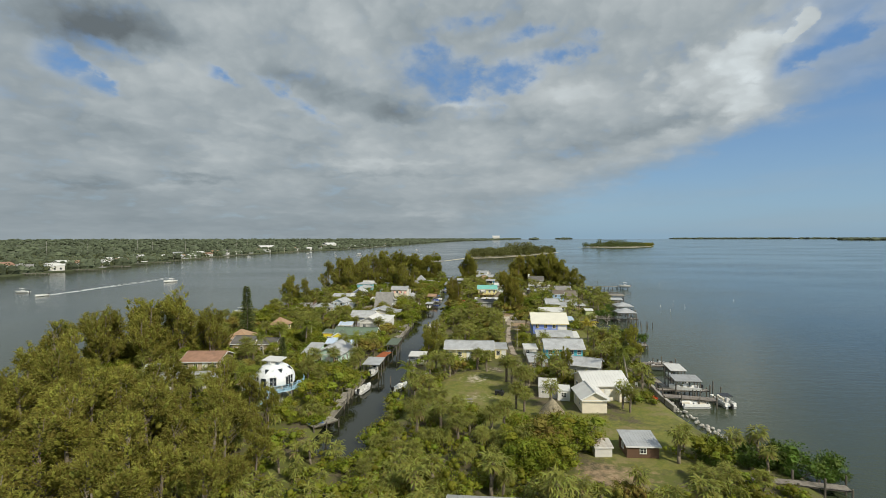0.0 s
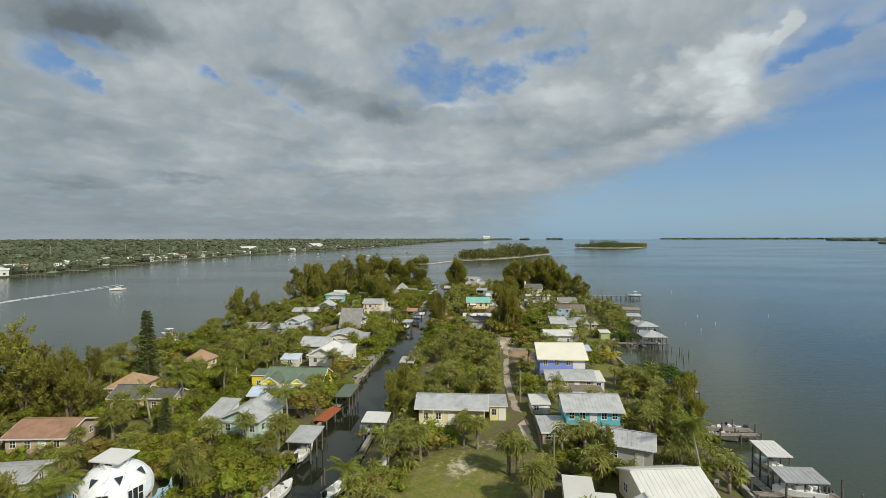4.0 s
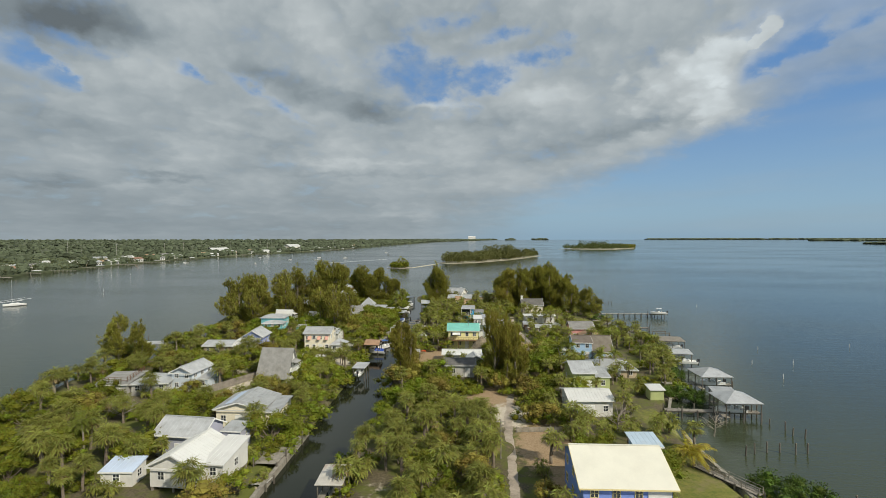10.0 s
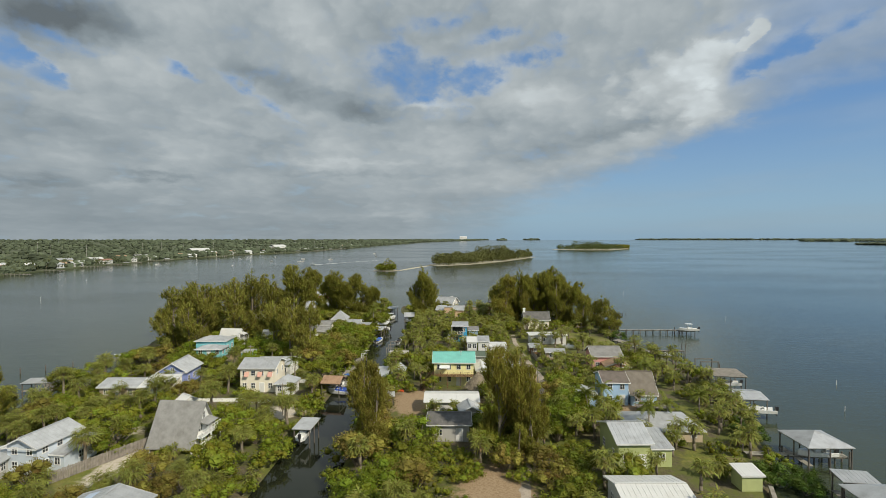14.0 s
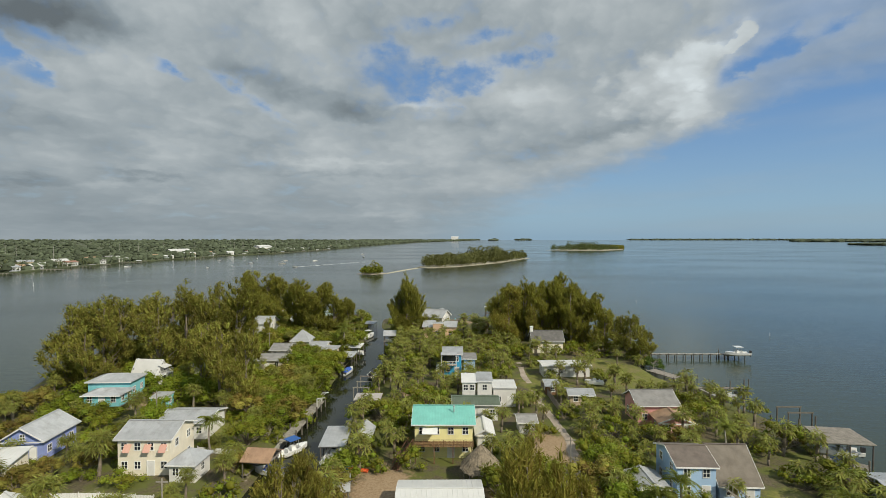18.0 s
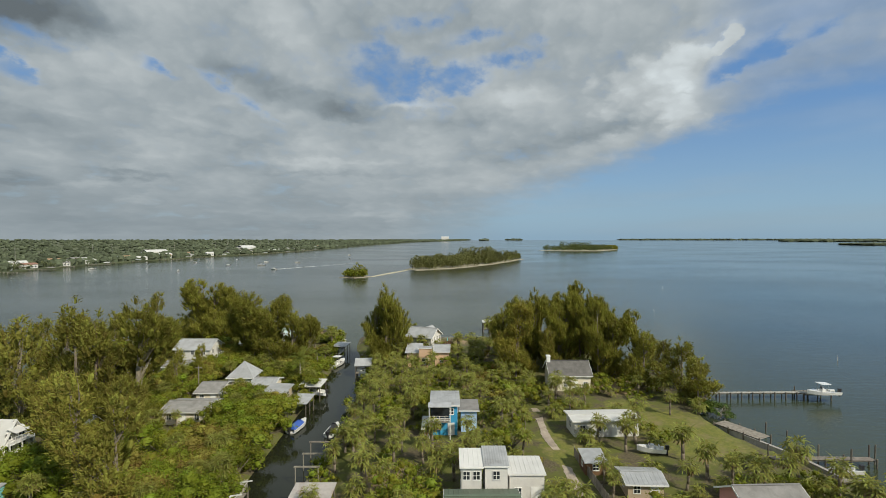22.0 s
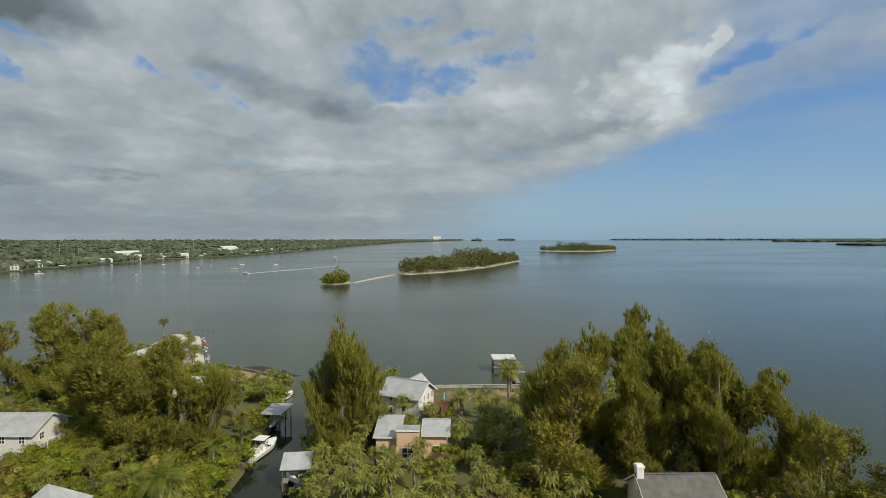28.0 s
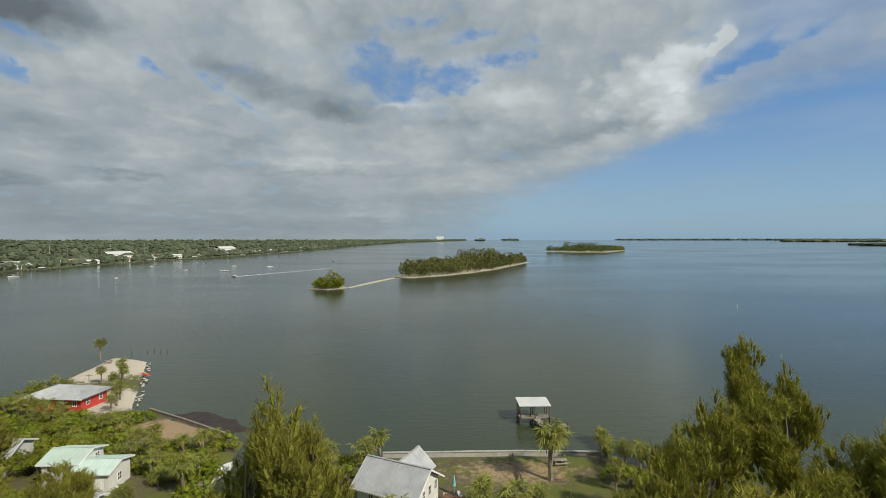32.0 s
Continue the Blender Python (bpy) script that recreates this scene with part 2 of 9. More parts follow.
def water_material():
    m = bpy.data.materials.new("lagoon_water")
    m.use_nodes = True
    n = Nodes(m.node_tree)
    b = m.node_tree.nodes["Principled BSDF"]
    pos = n.add("ShaderNodeTexCoord").outputs["Object"]
    patch, _ = n.noise(n.vmath("MULTIPLY", pos, (1.0, 0.6, 1.0)), 0.012, 5.0, 0.6)
    silt, _ = n.noise(pos, 0.05, 4.0, 0.6)
    col = n.mix(n.ramp(patch, 0.35, 0.68), (0.024, 0.036, 0.022), (0.048, 0.054, 0.028))
    col = n.mix(n.ramp(silt, 0.5, 0.75, 0.0, 0.35), col, (0.022, 0.028, 0.018))
    # paler greenish shallows round the island
    at = n.add("ShaderNodeSeparateXYZ")
    n.link(n.vmath("ADD", pos, n.combine(n.ramp(silt, 0.3, 0.7, -14, 14), n.ramp(patch, 0.3, 0.7, -25, 25), 0.0)), at.inputs[0])
    away = n.math("MAXIMUM", n.math("SUBTRACT", n.math("ABSOLUTE", n.math("ADD", at.outputs[0], 22.0)), 72.0), n.math("SUBTRACT", n.math("ABSOLUTE", n.math("SUBTRACT", at.outputs[1], 190.0)), 180.0))
    col = n.mix(n.ramp(away, 0.0, 120.0, 0.75, 0.0), col, (0.050, 0.062, 0.032))
    b.inputs["IOR"].default_value = 1.33
    wind, _ = n.noise(n.vmath("MULTIPLY", pos, (0.4, 1.0, 1.0)), 0.010, 4.0, 0.6)
    r1, _ = n.noise(n.vmath("MULTIPLY", pos, (0.30, 1.0, 1.0)), 0.62, 3.0, 0.55, dist=0.3)
    r2, _ = n.noise(n.vmath("MULTIPLY", pos, (0.5, 1.0, 1.0)), 2.6, 2.0, 0.6)
    h = n.math("ADD", n.math("MULTIPLY", r1, 0.13), n.math("MULTIPLY", r2, 0.085))
    h = n.math("MULTIPLY", h, n.ramp(wind, 0.3, 0.65, 0.55, 1.0))
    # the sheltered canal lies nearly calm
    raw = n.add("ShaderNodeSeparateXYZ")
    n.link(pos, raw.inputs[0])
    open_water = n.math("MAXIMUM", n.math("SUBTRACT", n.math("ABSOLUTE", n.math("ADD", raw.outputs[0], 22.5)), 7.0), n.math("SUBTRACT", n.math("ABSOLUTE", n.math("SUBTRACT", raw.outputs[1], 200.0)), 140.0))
    # the base colour is mixed darker inside the canal
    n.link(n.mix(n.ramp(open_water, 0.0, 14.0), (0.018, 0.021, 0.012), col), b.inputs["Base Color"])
    h = n.math("MULTIPLY", h, n.ramp(open_water, 0.0, 10.0, 0.22, 1.0))
    n.put(b.inputs["Roughness"], n.math("MULTIPLY", n.ramp(wind, 0.35, 0.65, 0.08, 0.14), n.ramp(open_water, 0.0, 10.0, 0.45, 1.0)))
    bn = n.add("ShaderNodeBump")
    bn.inputs["Strength"].default_value = 0.45
    bn.inputs["Distance"].default_value = 1.0
    n.put(bn.inputs["Height"], h)
    n.link(bn.outputs[0], b.inputs["Normal"])
    return m


def ground_material():
    """Lawn, dry scrub, leaf litter and sand; the mesh says which lies where."""
    m = bpy.data.materials.new("island_ground")
    m.use_nodes = True
    n = Nodes(m.node_tree)
    b = m.node_tree.nodes["Principled BSDF"]
    pos = n.add("ShaderNodeTexCoord").outputs["Object"]
    zone = n.add("ShaderNodeVertexColor")
    zone.layer_name = "kind"
    sep = n.add("ShaderNodeSeparateColor")
    n.link(zone.outputs[0], sep.inputs[0])
    a, _ = n.noise(pos, 0.25, 6.0, 0.65)
    f, _ = n.noise(pos, 3.5, 5.0, 0.7)
    g, _ = n.noise(pos, 0.9, 5.0, 0.6)
    litter = n.mix(n.ramp(f, 0.3, 0.7), (0.060, 0.052, 0.026), (0.150, 0.120, 0.070))
    litter = n.mix(n.ramp(a, 0.40, 0.58), litter, (0.105, 0.118, 0.020))
    lawn = n.mix(n.ramp(g, 0.3, 0.7), (0.125, 0.150, 0.020), (0.215, 0.200, 0.042))
    lawn = n.mix(n.ramp(f, 0.42, 0.62, 0.0, 0.55), lawn, (0.085, 0.105, 0.016))
    lawn = n.mix(n.ramp(a, 0.48, 0.68, 0.0, 0.75), lawn, (0.22, 0.175, 0.085))
    sand = n.mix(n.ramp(f, 0.3, 0.7), (0.42, 0.36, 0.27), (0.62, 0.56, 0.46))
    dry = n.mix(n.ramp(f, 0.3, 0.7), (0.26, 0.175, 0.095), (0.38, 0.28, 0.17))
    edge = n.math("MULTIPLY", n.math("SUBTRACT", g, 0.5), 0.9)
    def pick(ch):
        return n.ramp(n.math("ADD", sep.outputs[ch], edge), 0.35, 0.65)
    col = n.mix(pick(0), litter, lawn)
    col = n.mix(pick(2), col, dry)
    col = n.mix(pick(1), col, sand)
    n.link(col, b.inputs["Base Color"])
    b.inputs["Roughness"].default_value = 0.95
    bn = n.add("ShaderNodeBump")
    bn.inputs["Strength"].default_value = 0.6
    bn.inputs["Distance"].default_value = 0.08
    n.put(bn.inputs["Height"], f)
    n.link(bn.outputs[0], b.inputs["Normal"])
    return m


MAT = {
    "water": water_material(), "ground": ground_material(),
    "mainland": surface("mainland_soil", (0.085, 0.095, 0.045), 0.95, scale=0.02, fine=0.3, bump=0.0, vary=0.45),
    "road": surface("sand_track", (0.43, 0.38, 0.29), 0.95, scale=0.5, fine=6, vary=0.3, dirt=(0.17, 0.16, 0.09), dirt_amount=0.6),
    "metal": surface("galvanised_roof", (0.46, 0.47, 0.47), 0.45, 0.25, vary=0.14, scale=0.7, fine=9, dirt=(0.22, 0.20, 0.18), dirt_amount=0.5, tint=0.06),
    "metal_white": surface("white_metal_roof", (0.63, 0.63, 0.60), 0.5, 0.0, vary=0.06, scale=0.5, fine=8, dirt=(0.45, 0.43, 0.38), dirt_amount=0.28, tint=0.02),
    "metal_cream": surface("cream_metal_roof", (0.72, 0.70, 0.59), 0.5, 0.0, vary=0.05, scale=0.4, fine=8, dirt=(0.55, 0.52, 0.43), dirt_amount=0.25, tint=0.01),
    "metal_green": surface("green_metal_roof", (0.125, 0.165, 0.115), 0.5, 0.0, vary=0.16, scale=0.6, fine=9, dirt=(0.12, 0.12, 0.09)),
    "metal_teal": surface("teal_metal_roof", (0.17, 0.45, 0.36), 0.45, 0.0, vary=0.10, scale=0.6, fine=9, dirt=(0.20, 0.40, 0.33)),
    "metal_mint": surface("mint_metal_roof", (0.50, 0.62, 0.55), 0.5, 0.0, vary=0.08, scale=0.6, fine=9, dirt=(0.40, 0.50, 0.43)),
    "metal_blue": surface("pale_blue_roof", (0.46, 0.56, 0.66), 0.5, 0.0, vary=0.08, scale=0.6, fine=9, dirt=(0.40, 0.42, 0.42)),
    "rust": surface("rusty_tin_roof", (0.52, 0.49, 0.44), 0.6, 0.1, vary=0.15, scale=0.8, fine=7, dirt=(0.22, 0.085, 0.035), dirt_amount=0.85),
    "shingle": surface("grey_shingles", (0.26, 0.255, 0.24), 0.9, vary=0.2, scale=0.9, fine=14, bump=0.5, dirt=(0.14, 0.13, 0.11), dirt_amount=0.5),
    "shingle_brown": surface("brown_shingles", (0.17, 0.145, 0.118), 0.9, vary=0.2, scale=0.9, fine=14, bump=0.5, dirt=(0.11, 0.085, 0.06), dirt_amount=0.4),
    "shingle_tan": surface("tan_shingles", (0.34, 0.215, 0.135), 0.9, vary=0.2, scale=0.9, fine=14, bump=0.5, dirt=(0.20, 0.14, 0.10), dirt_amount=0.4),
    "shingle_dark": surface("weathered_dark_roof", (0.13, 0.125, 0.115), 0.9, vary=0.25, scale=0.9, fine=14, bump=0.5, dirt=(0.26, 0.25, 0.23), dirt_amount=0.5),
    "thatch": surface("palm_thatch", (0.27, 0.225, 0.155), 1.0, vary=0.35, scale=3, fine=20, bump=1.0, dirt=(0.13, 0.11, 0.08), dirt_amount=0.5),
    "timber": surface("grey_weathered_timber", (0.27, 0.245, 0.205), 0.9, vary=0.28, scale=1.5, fine=16, bump=0.3, dirt=(0.13, 0.115, 0.09), dirt_amount=0.5),
    "timber_brown": surface("brown_stained_timber", (0.165, 0.085, 0.045), 0.8, vary=0.3, scale=1.5, fine=16, bump=0.3, dirt=(0.08, 0.05, 0.03)),
    "timber_red": surface("red_painted_deck", (0.34, 0.075, 0.035), 0.8, vary=0.2, scale=1.5, fine=16, bump=0.3, dirt=(0.18, 0.07, 0.04)),
    "pile": surface("tarred_piling", (0.125, 0.110, 0.090), 0.9, vary=0.3, scale=2, fine=18, bump=0.4, dirt=(0.22, 0.20, 0.17)),
    "concrete": surface("grey_concrete", (0.40, 0.385, 0.35), 0.9, vary=0.15, scale=1.0, fine=14, dirt=(0.20, 0.19, 0.165), dirt_amount=0.5),
    "glass": surface("window_glass", (0.025, 0.032, 0.038), 0.06, 0.0, vary=0.2, scale=2, fine=5, bump=0.0, coat=0.6),
    "trim": surface("white_trim_paint", (0.76, 0.76, 0.73), 0.6, vary=0.05, scale=1, fine=20, dirt=(0.5, 0.48, 0.43), dirt_amount=0.3),
    "gel": surface("white_gelcoat", (0.78, 0.78, 0.75), 0.25, vary=0.04, scale=1.5, fine=12, bump=0.0, dirt=(0.6, 0.58, 0.52), dirt_amount=0.2, coat=0.4),
    "canvas_blue": surface("blue_canvas", (0.035, 0.12, 0.36), 0.85, vary=0.15, scale=2, fine=20),
    "black": surface("black_plastic", (0.025, 0.025, 0.027), 0.45, vary=0.2, scale=3, fine=20),
    "orange": surface("orange_plastic", (0.72, 0.12, 0.05), 0.5, vary=0.1, scale=3, fine=20),
    "rock": surface("pale_shore_rock", (0.42, 0.40, 0.36), 0.95, vary=0.3, scale=1.5, fine=12, bump=0.6, dirt=(0.18, 0.17, 0.14), dirt_amount=0.6),
    "bark": surface("grey_bark", (0.20, 0.165, 0.125), 0.95, vary=0.3, scale=3, fine=20, bump=0.6),
    "bark_pale": surface("pale_bark", (0.30, 0.265, 0.215), 0.95, vary=0.3, scale=3, fine=20, bump=0.6),
    "sabal": surface("fan_palm_leaf", (0.214, 0.222, 0.048), 0.6, vary=0.25, scale=1.2, fine=8, bump=0.0, tint=0.10, leaf=0.22),
    "dead_frond": surface("dead_palm_leaf", (0.24, 0.175, 0.095), 0.9, vary=0.3, scale=1.2, fine=8, bump=0.0, tint=0.10, leaf=0.15),
    "coco": surface("coconut_leaf", (0.170, 0.195, 0.030), 0.5, vary=0.22, scale=1.2, fine=8, bump=0.0, tint=0.08, leaf=0.25),
    "coco_yellow": surface("yellow_palm_leaf", (0.36, 0.30, 0.04), 0.5, vary=0.22, scale=1.2, fine=8, bump=0.0, tint=0.08, leaf=0.25),
    "casuarina": surface("casuarina_needles", (0.255, 0.242, 0.052), 0.75, vary=0.3, scale=0.35, fine=5, bump=0.0, tint=0.10, leaf=0.45),
    "casuarina_gold": surface("golden_casuarina_needles", (0.240, 0.215, 0.042), 0.75, vary=0.28, scale=0.35, fine=5, bump=0.0, tint=0.10, leaf=0.36),
    "casuarina_green": surface("green_casuarina_needles", (0.248, 0.240, 0.046), 0.75, vary=0.28, scale=0.35, fine=5, bump=0.0, tint=0.08, leaf=0.45),
    "broad": surface("broad_leaf", (0.165, 0.182, 0.019), 0.55, vary=0.3, scale=0.5, fine=5, bump=0.0, tint=0.14, leaf=0.22),
    "broad_bright": surface("bright_broad_leaf", (0.165, 0.205, 0.019), 0.5, vary=0.28, scale=0.5, fine=5, bump=0.0, tint=0.08, leaf=0.28),
    "broad_dry": surface("dry_olive_leaf", (0.200, 0.165, 0.036), 0.7, vary=0.3, scale=0.5, fine=5, bump=0.0, tint=0.12, leaf=0.2),
    "mangrove": surface("mangrove_leaf", (0.085, 0.135, 0.022), 0.45, vary=0.3, scale=0.5, fine=5, bump=0.0, tint=0.08, leaf=0.2),
    "norfolk": surface("dark_needle", (0.100, 0.122, 0.042), 0.7, vary=0.3, scale=0.5, fine=5, bump=0.0, tint=0.08, leaf=0.15),
    "islandwood": surface("island_tree_leaf", (0.135, 0.140, 0.050), 0.8, vary=0.35, scale=0.05, fine=0.8, bump=0.0, tint=0.05, leaf=0.2),
    "shoresand": surface("island_beach_sand", (0.40, 0.36, 0.27), 0.95, scale=0.1, fine=2, vary=0.25, dirt=(0.16, 0.15, 0.09), dirt_amount=0.8),
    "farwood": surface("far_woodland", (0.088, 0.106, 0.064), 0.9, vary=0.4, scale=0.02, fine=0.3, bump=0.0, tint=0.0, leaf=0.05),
    "shorewood": surface("shore_woodland_leaf", (0.106, 0.120, 0.056), 0.9, vary=0.4, scale=0.05, fine=0.6, bump=0.0, tint=0.0, leaf=0.1),
    "foam": surface("white_wake_foam", (0.62, 0.64, 0.63), 0.7, vary=0.2, scale=0.4, fine=3, bump=0.0),
}


def paint(name, rgb, vary=0.07):
    """House paint on horizontal boards, weathered by rain."""
    if name not in MAT:
        MAT[name] = surface(name, rgb, 0.75, vary=vary, scale=0.7, fine=10, dirt=tuple(c * 0.55 + 0.04 for c in rgb), dirt_amount=0.25, tint=0.02)
    return MAT[name]


WHITE = paint("white_house_paint", (0.66, 0.65, 0.61))
CREAM = paint("cream_house_paint", (0.78, 0.72, 0.58))
YELLOW = paint("yellow_house_paint", (0.80, 0.74, 0.36))
PALE_YELLOW = paint("pale_yellow_house_paint", (0.74, 0.66, 0.36))
BRIGHT_YELLOW = paint("bright_yellow_house_paint", (0.80, 0.66, 0.05))
PEACH = paint("peach_house_paint", (0.68, 0.47, 0.31))
PINK = paint("pink_house_paint", (0.62, 0.31, 0.28))
BLUE = paint("cornflower_house_paint", (0.20, 0.30, 0.66))
CYAN = paint("turquoise_house_paint", (0.10, 0.46, 0.58))
SKY = paint("light_blue_house_paint", (0.36, 0.52, 0.72))
AQUA = paint("aqua_house_paint", (0.20, 0.52, 0.55))
MINT = paint("mint_house_paint", (0.46, 0.62, 0.53))
LILAC = paint("lilac_grey_house_paint", (0.42, 0.43, 0.52))
GREEN = paint("lime_green_house_paint", (0.42, 0.46, 0.20))
RED = paint("red_house_paint", (0.52, 0.05, 0.04))
TAN = paint("tan_house_paint", (0.48, 0.39, 0.27))
GREY = paint("grey_house_paint", (0.42, 0.41, 0.38))

# ---- mesh helpers ----
GZ = 1.0  # height of the dry land above the water


class Mesh:
    """Gathers corners and faces for one mesh."""

    def __init__(self):
        self.v, self.f = [], []

    def poly(self, pts):
        k = len(self.v)
        self.v += [tuple(p) for p in pts]
        self.f.append(tuple(range(k, k + len(pts))))

    def solid(self, bottom, top):
        k, n = len(self.v), len(bottom)
        self.v += [tuple(p) for p in bottom] + [tuple(p) for p in top]
        self.f.append(tuple(range(k + n - 1, k - 1, -1)))
        self.f.append(tuple(range(k + n, k + 2 * n)))
        for i in range(n):
            j = (i + 1) % n
            self.f.append((k + i, k + j, k + n + j, k + n + i))

    def box(self, x0, y0, z0, x1, y1, z1):
        q = ((x0, y0), (x1, y0), (x1, y1), (x0, y1))
        self.solid([(a, b, z0) for a, b in q], [(a, b, z1) for a, b in q])

    def bar(self, a, b, w, h=None):
        """A beam of cross-section w by h from a to b."""
        a, b = Vector(a), Vector(b)
        d = (b - a).normalized()
        s = d.cross(Vector((0, 0, 1)))
        s = s.normalized() if s.length > 0.01 else Vector((1, 0, 0))
        u = s.cross(d).normalized()
        s, u = s * w / 2, u * (h or w) / 2
        q = (-s - u, s - u, s + u, -s + u)
        self.solid([a + e for e in q], [b + e for e in q])

    def tube(self, a, b, r0, r1, n=7):
        a, b = Vector(a), Vector(b)
        d = (b - a).normalized()
        s = d.cross(Vector((0.3, 1, 0.1))).normalized()
        u = s.cross(d)
        ring = [s * math.cos(k * 2 * math.pi / n) + u * math.sin(k * 2 * math.pi / n) for k in range(n)]
        self.solid([a + e * r0 for e in ring], [b + e * r1 for e in ring])

    def slab(self, pts, thick):
        """A roof plane or board: the polygon pts, thick measured downwards."""
        self.solid([(p[0], p[1], p[2] - thick) for p in pts], pts)

    def lattice(self, xs, zs, solid, y0, y1):
        """One connected grid frame: cell (i, j) between the cuts xs and zs is filled where solid(i, j)."""
        k, nx, nz = len(self.v), len(xs), len(zs)
        self.v += [(x, y, z) for y in (y0, y1) for z in zs for x in xs]
        back = nx * nz
        cells = {(i, j) for i in range(nx - 1) for j in range(nz - 1) if solid(i, j)}
        for i, j in cells:
            a, b, c, d = (k + j * nx + i, k + j * nx + i + 1, k + (j + 1) * nx + i + 1, k + (j + 1) * nx + i)
            self.f += [(a, b, c, d), (d + back, c + back, b + back, a + back)]
            for (p, q), beside in (((a, b), (i, j - 1)), ((b, c), (i + 1, j)), ((c, d), (i, j + 1)), ((d, a), (i - 1, j))):
                if beside not in cells:
                    self.f.append((q, p, p + back, q + back))

    def data(self, name, material, smooth=False):
        me = bpy.data.meshes.new(name)
        me.from_pydata(self.v, [], self.f)
        me.materials.append(material)
        if smooth:
            me.shade_smooth()
        return me


def part(name, mesh, material, parent, label=""):
    """One mesh object under a thing or a part; mesh may be shared data."""
    ob = new(name, mesh.data(name, material) if isinstance(mesh, Mesh) else mesh)
    ob.parent = parent
    return tagged(ob, label)


def thing(name, label, category, x, y, z=GZ, rot=0.0, group="", kind="", scale=1.0):
    ob = new(name)
    ob.empty_display_size = 0.2
    ob.matrix_basis = pose(x, y, z, 0, 0, rot) @ Matrix.Diagonal((scale, scale, scale, 1))
    return tagged(ob, label, category, group, kind)


SHARED = {}


def window_meshes(w, h, frame_mat, panes=2):
    key = ("window", round(w, 2), round(h, 2), frame_mat.name, panes)
    if key not in SHARED:
        f, t = Mesh(), 0.08
        xs = [-w / 2 - 0.04, -w / 2, -w / 2 + t]
        for k in range(1, panes):
            c = -w / 2 + w * k / panes
            xs += [c - 0.03, c + 0.03]
        xs += [w / 2 - t, w / 2, w / 2 + 0.04]
        zs = [-0.05, 0.0, t, h / 2 - 0.025, h / 2 + 0.025, h - t, h]
        # the sill row runs the full width; stiles, mullions and rails leave the lights open
        f.lattice(xs, zs, lambda i, j: j == 0 or (0 < i < len(xs) - 2 and (j in (1, 3, 5) or i % 2 == 1)), -0.06, 0.02)
        p = Mesh()
        p.box(-w / 2 + t, -0.025, t, w / 2 - t, 0.0, h - t)
        SHARED[key] = (f.data("window", frame_mat), p.data("pane", MAT["glass"]))
    return SHARED[key]


def add_window(parent, x, y, z, rz, w, h, frame_mat, panes=2):
    fm, pm = window_meshes(w, h, frame_mat, panes)
    ob = part("window", fm, None, parent)
    ob.matrix_basis = pose(x, y, z, 0, 0, rz)
    part("pane", pm, None, ob)


def add_door(parent, x, y, z, rz, mat, w=0.95, h=2.05):
    key = ("door", mat.name, w, h)
    if key not in SHARED:
        m = Mesh()
        m.box(-w / 2, -0.04, 0, w / 2, 0.01, h)
        m.box(-w / 2 + 0.12, -0.055, 1.15, w / 2 - 0.12, -0.04, h - 0.15)
        m.box(-w / 2 + 0.12, -0.055, 0.15, w / 2 - 0.12, -0.04, 1.0)
        f = Mesh()
        f.box(-w / 2 - 0.1, -0.06, 0, -w / 2, 0.01, h + 0.1)
        f.box(w / 2, -0.06, 0, w / 2 + 0.1, 0.01, h + 0.1)
        f.box(-w / 2, -0.06, h, w / 2, 0.01, h + 0.1)
        SHARED[key] = (m.data("door", mat), f.data("door_frame", MAT["trim"]))
    d = part("door", SHARED[key][0], None, parent)
    d.matrix_basis = pose(x, y, z, 0, 0, rz)
    part("door_frame", SHARED[key][1], None, d)


def roof_plane(parent, pts, mat, thick=0.12, ribs=0.6, name="roof_slope"):
    """One roof plane. pts: eave start, eave end, top end, top start. A seamed metal sheet has ribs from the eave to the top, folded out of the sheet itself."""
    m = Mesh()
    a, b, c, d = [Vector(p) for p in pts]
    wide = (b - a).length
    if not ribs or (d - c).length < 0.3 * wide:
        m.slab(pts, thick)
        return part(name, m, mat, parent)
    n = max(2, int(wide / ribs))
    prof = [(0.0, 0.0)]
    for k in range(1, n):
        s, e = k / n, 0.028 / wide
        prof += [(s - e, 0.0), (s - e * 0.6, 0.03), (s + e * 0.6, 0.03), (s + e, 0.0)]
    prof.append((1.0, 0.0))
    low = [a.lerp(b, s) + Vector((0, 0, h)) for s, h in prof]
    high = [d.lerp(c, s) + Vector((0, 0, h)) for s, h in prof]
    q = len(prof)
    t = Vector((0, 0, -thick))
    m.v = [tuple(p) for p in low + high + [a + t, b + t, c + t, d + t]]
    for k in range(q - 1):
        m.f.append((k, k + 1, q + k + 1, q + k))
    A, B, C, D = 2 * q, 2 * q + 1, 2 * q + 2, 2 * q + 3
    m.f += [(A, D, C, B), (A, B, *range(q - 1, -1, -1)), (C, D, *range(q, 2 * q)), (B, C, 2 * q - 1, q - 1), (D, A, 0, q)]
    return part(name, m, mat, parent)


def wall_face(parent, outline, out, mat, thick=0.15):
    """A wall of the given outline (corners anticlockwise from outside), thick towards the inside; out: its outward direction."""
    m = Mesh()
    o = Vector(out) * thick
    m.solid([Vector(p) - o for p in outline], outline)
    return part("wall", m, mat, parent)


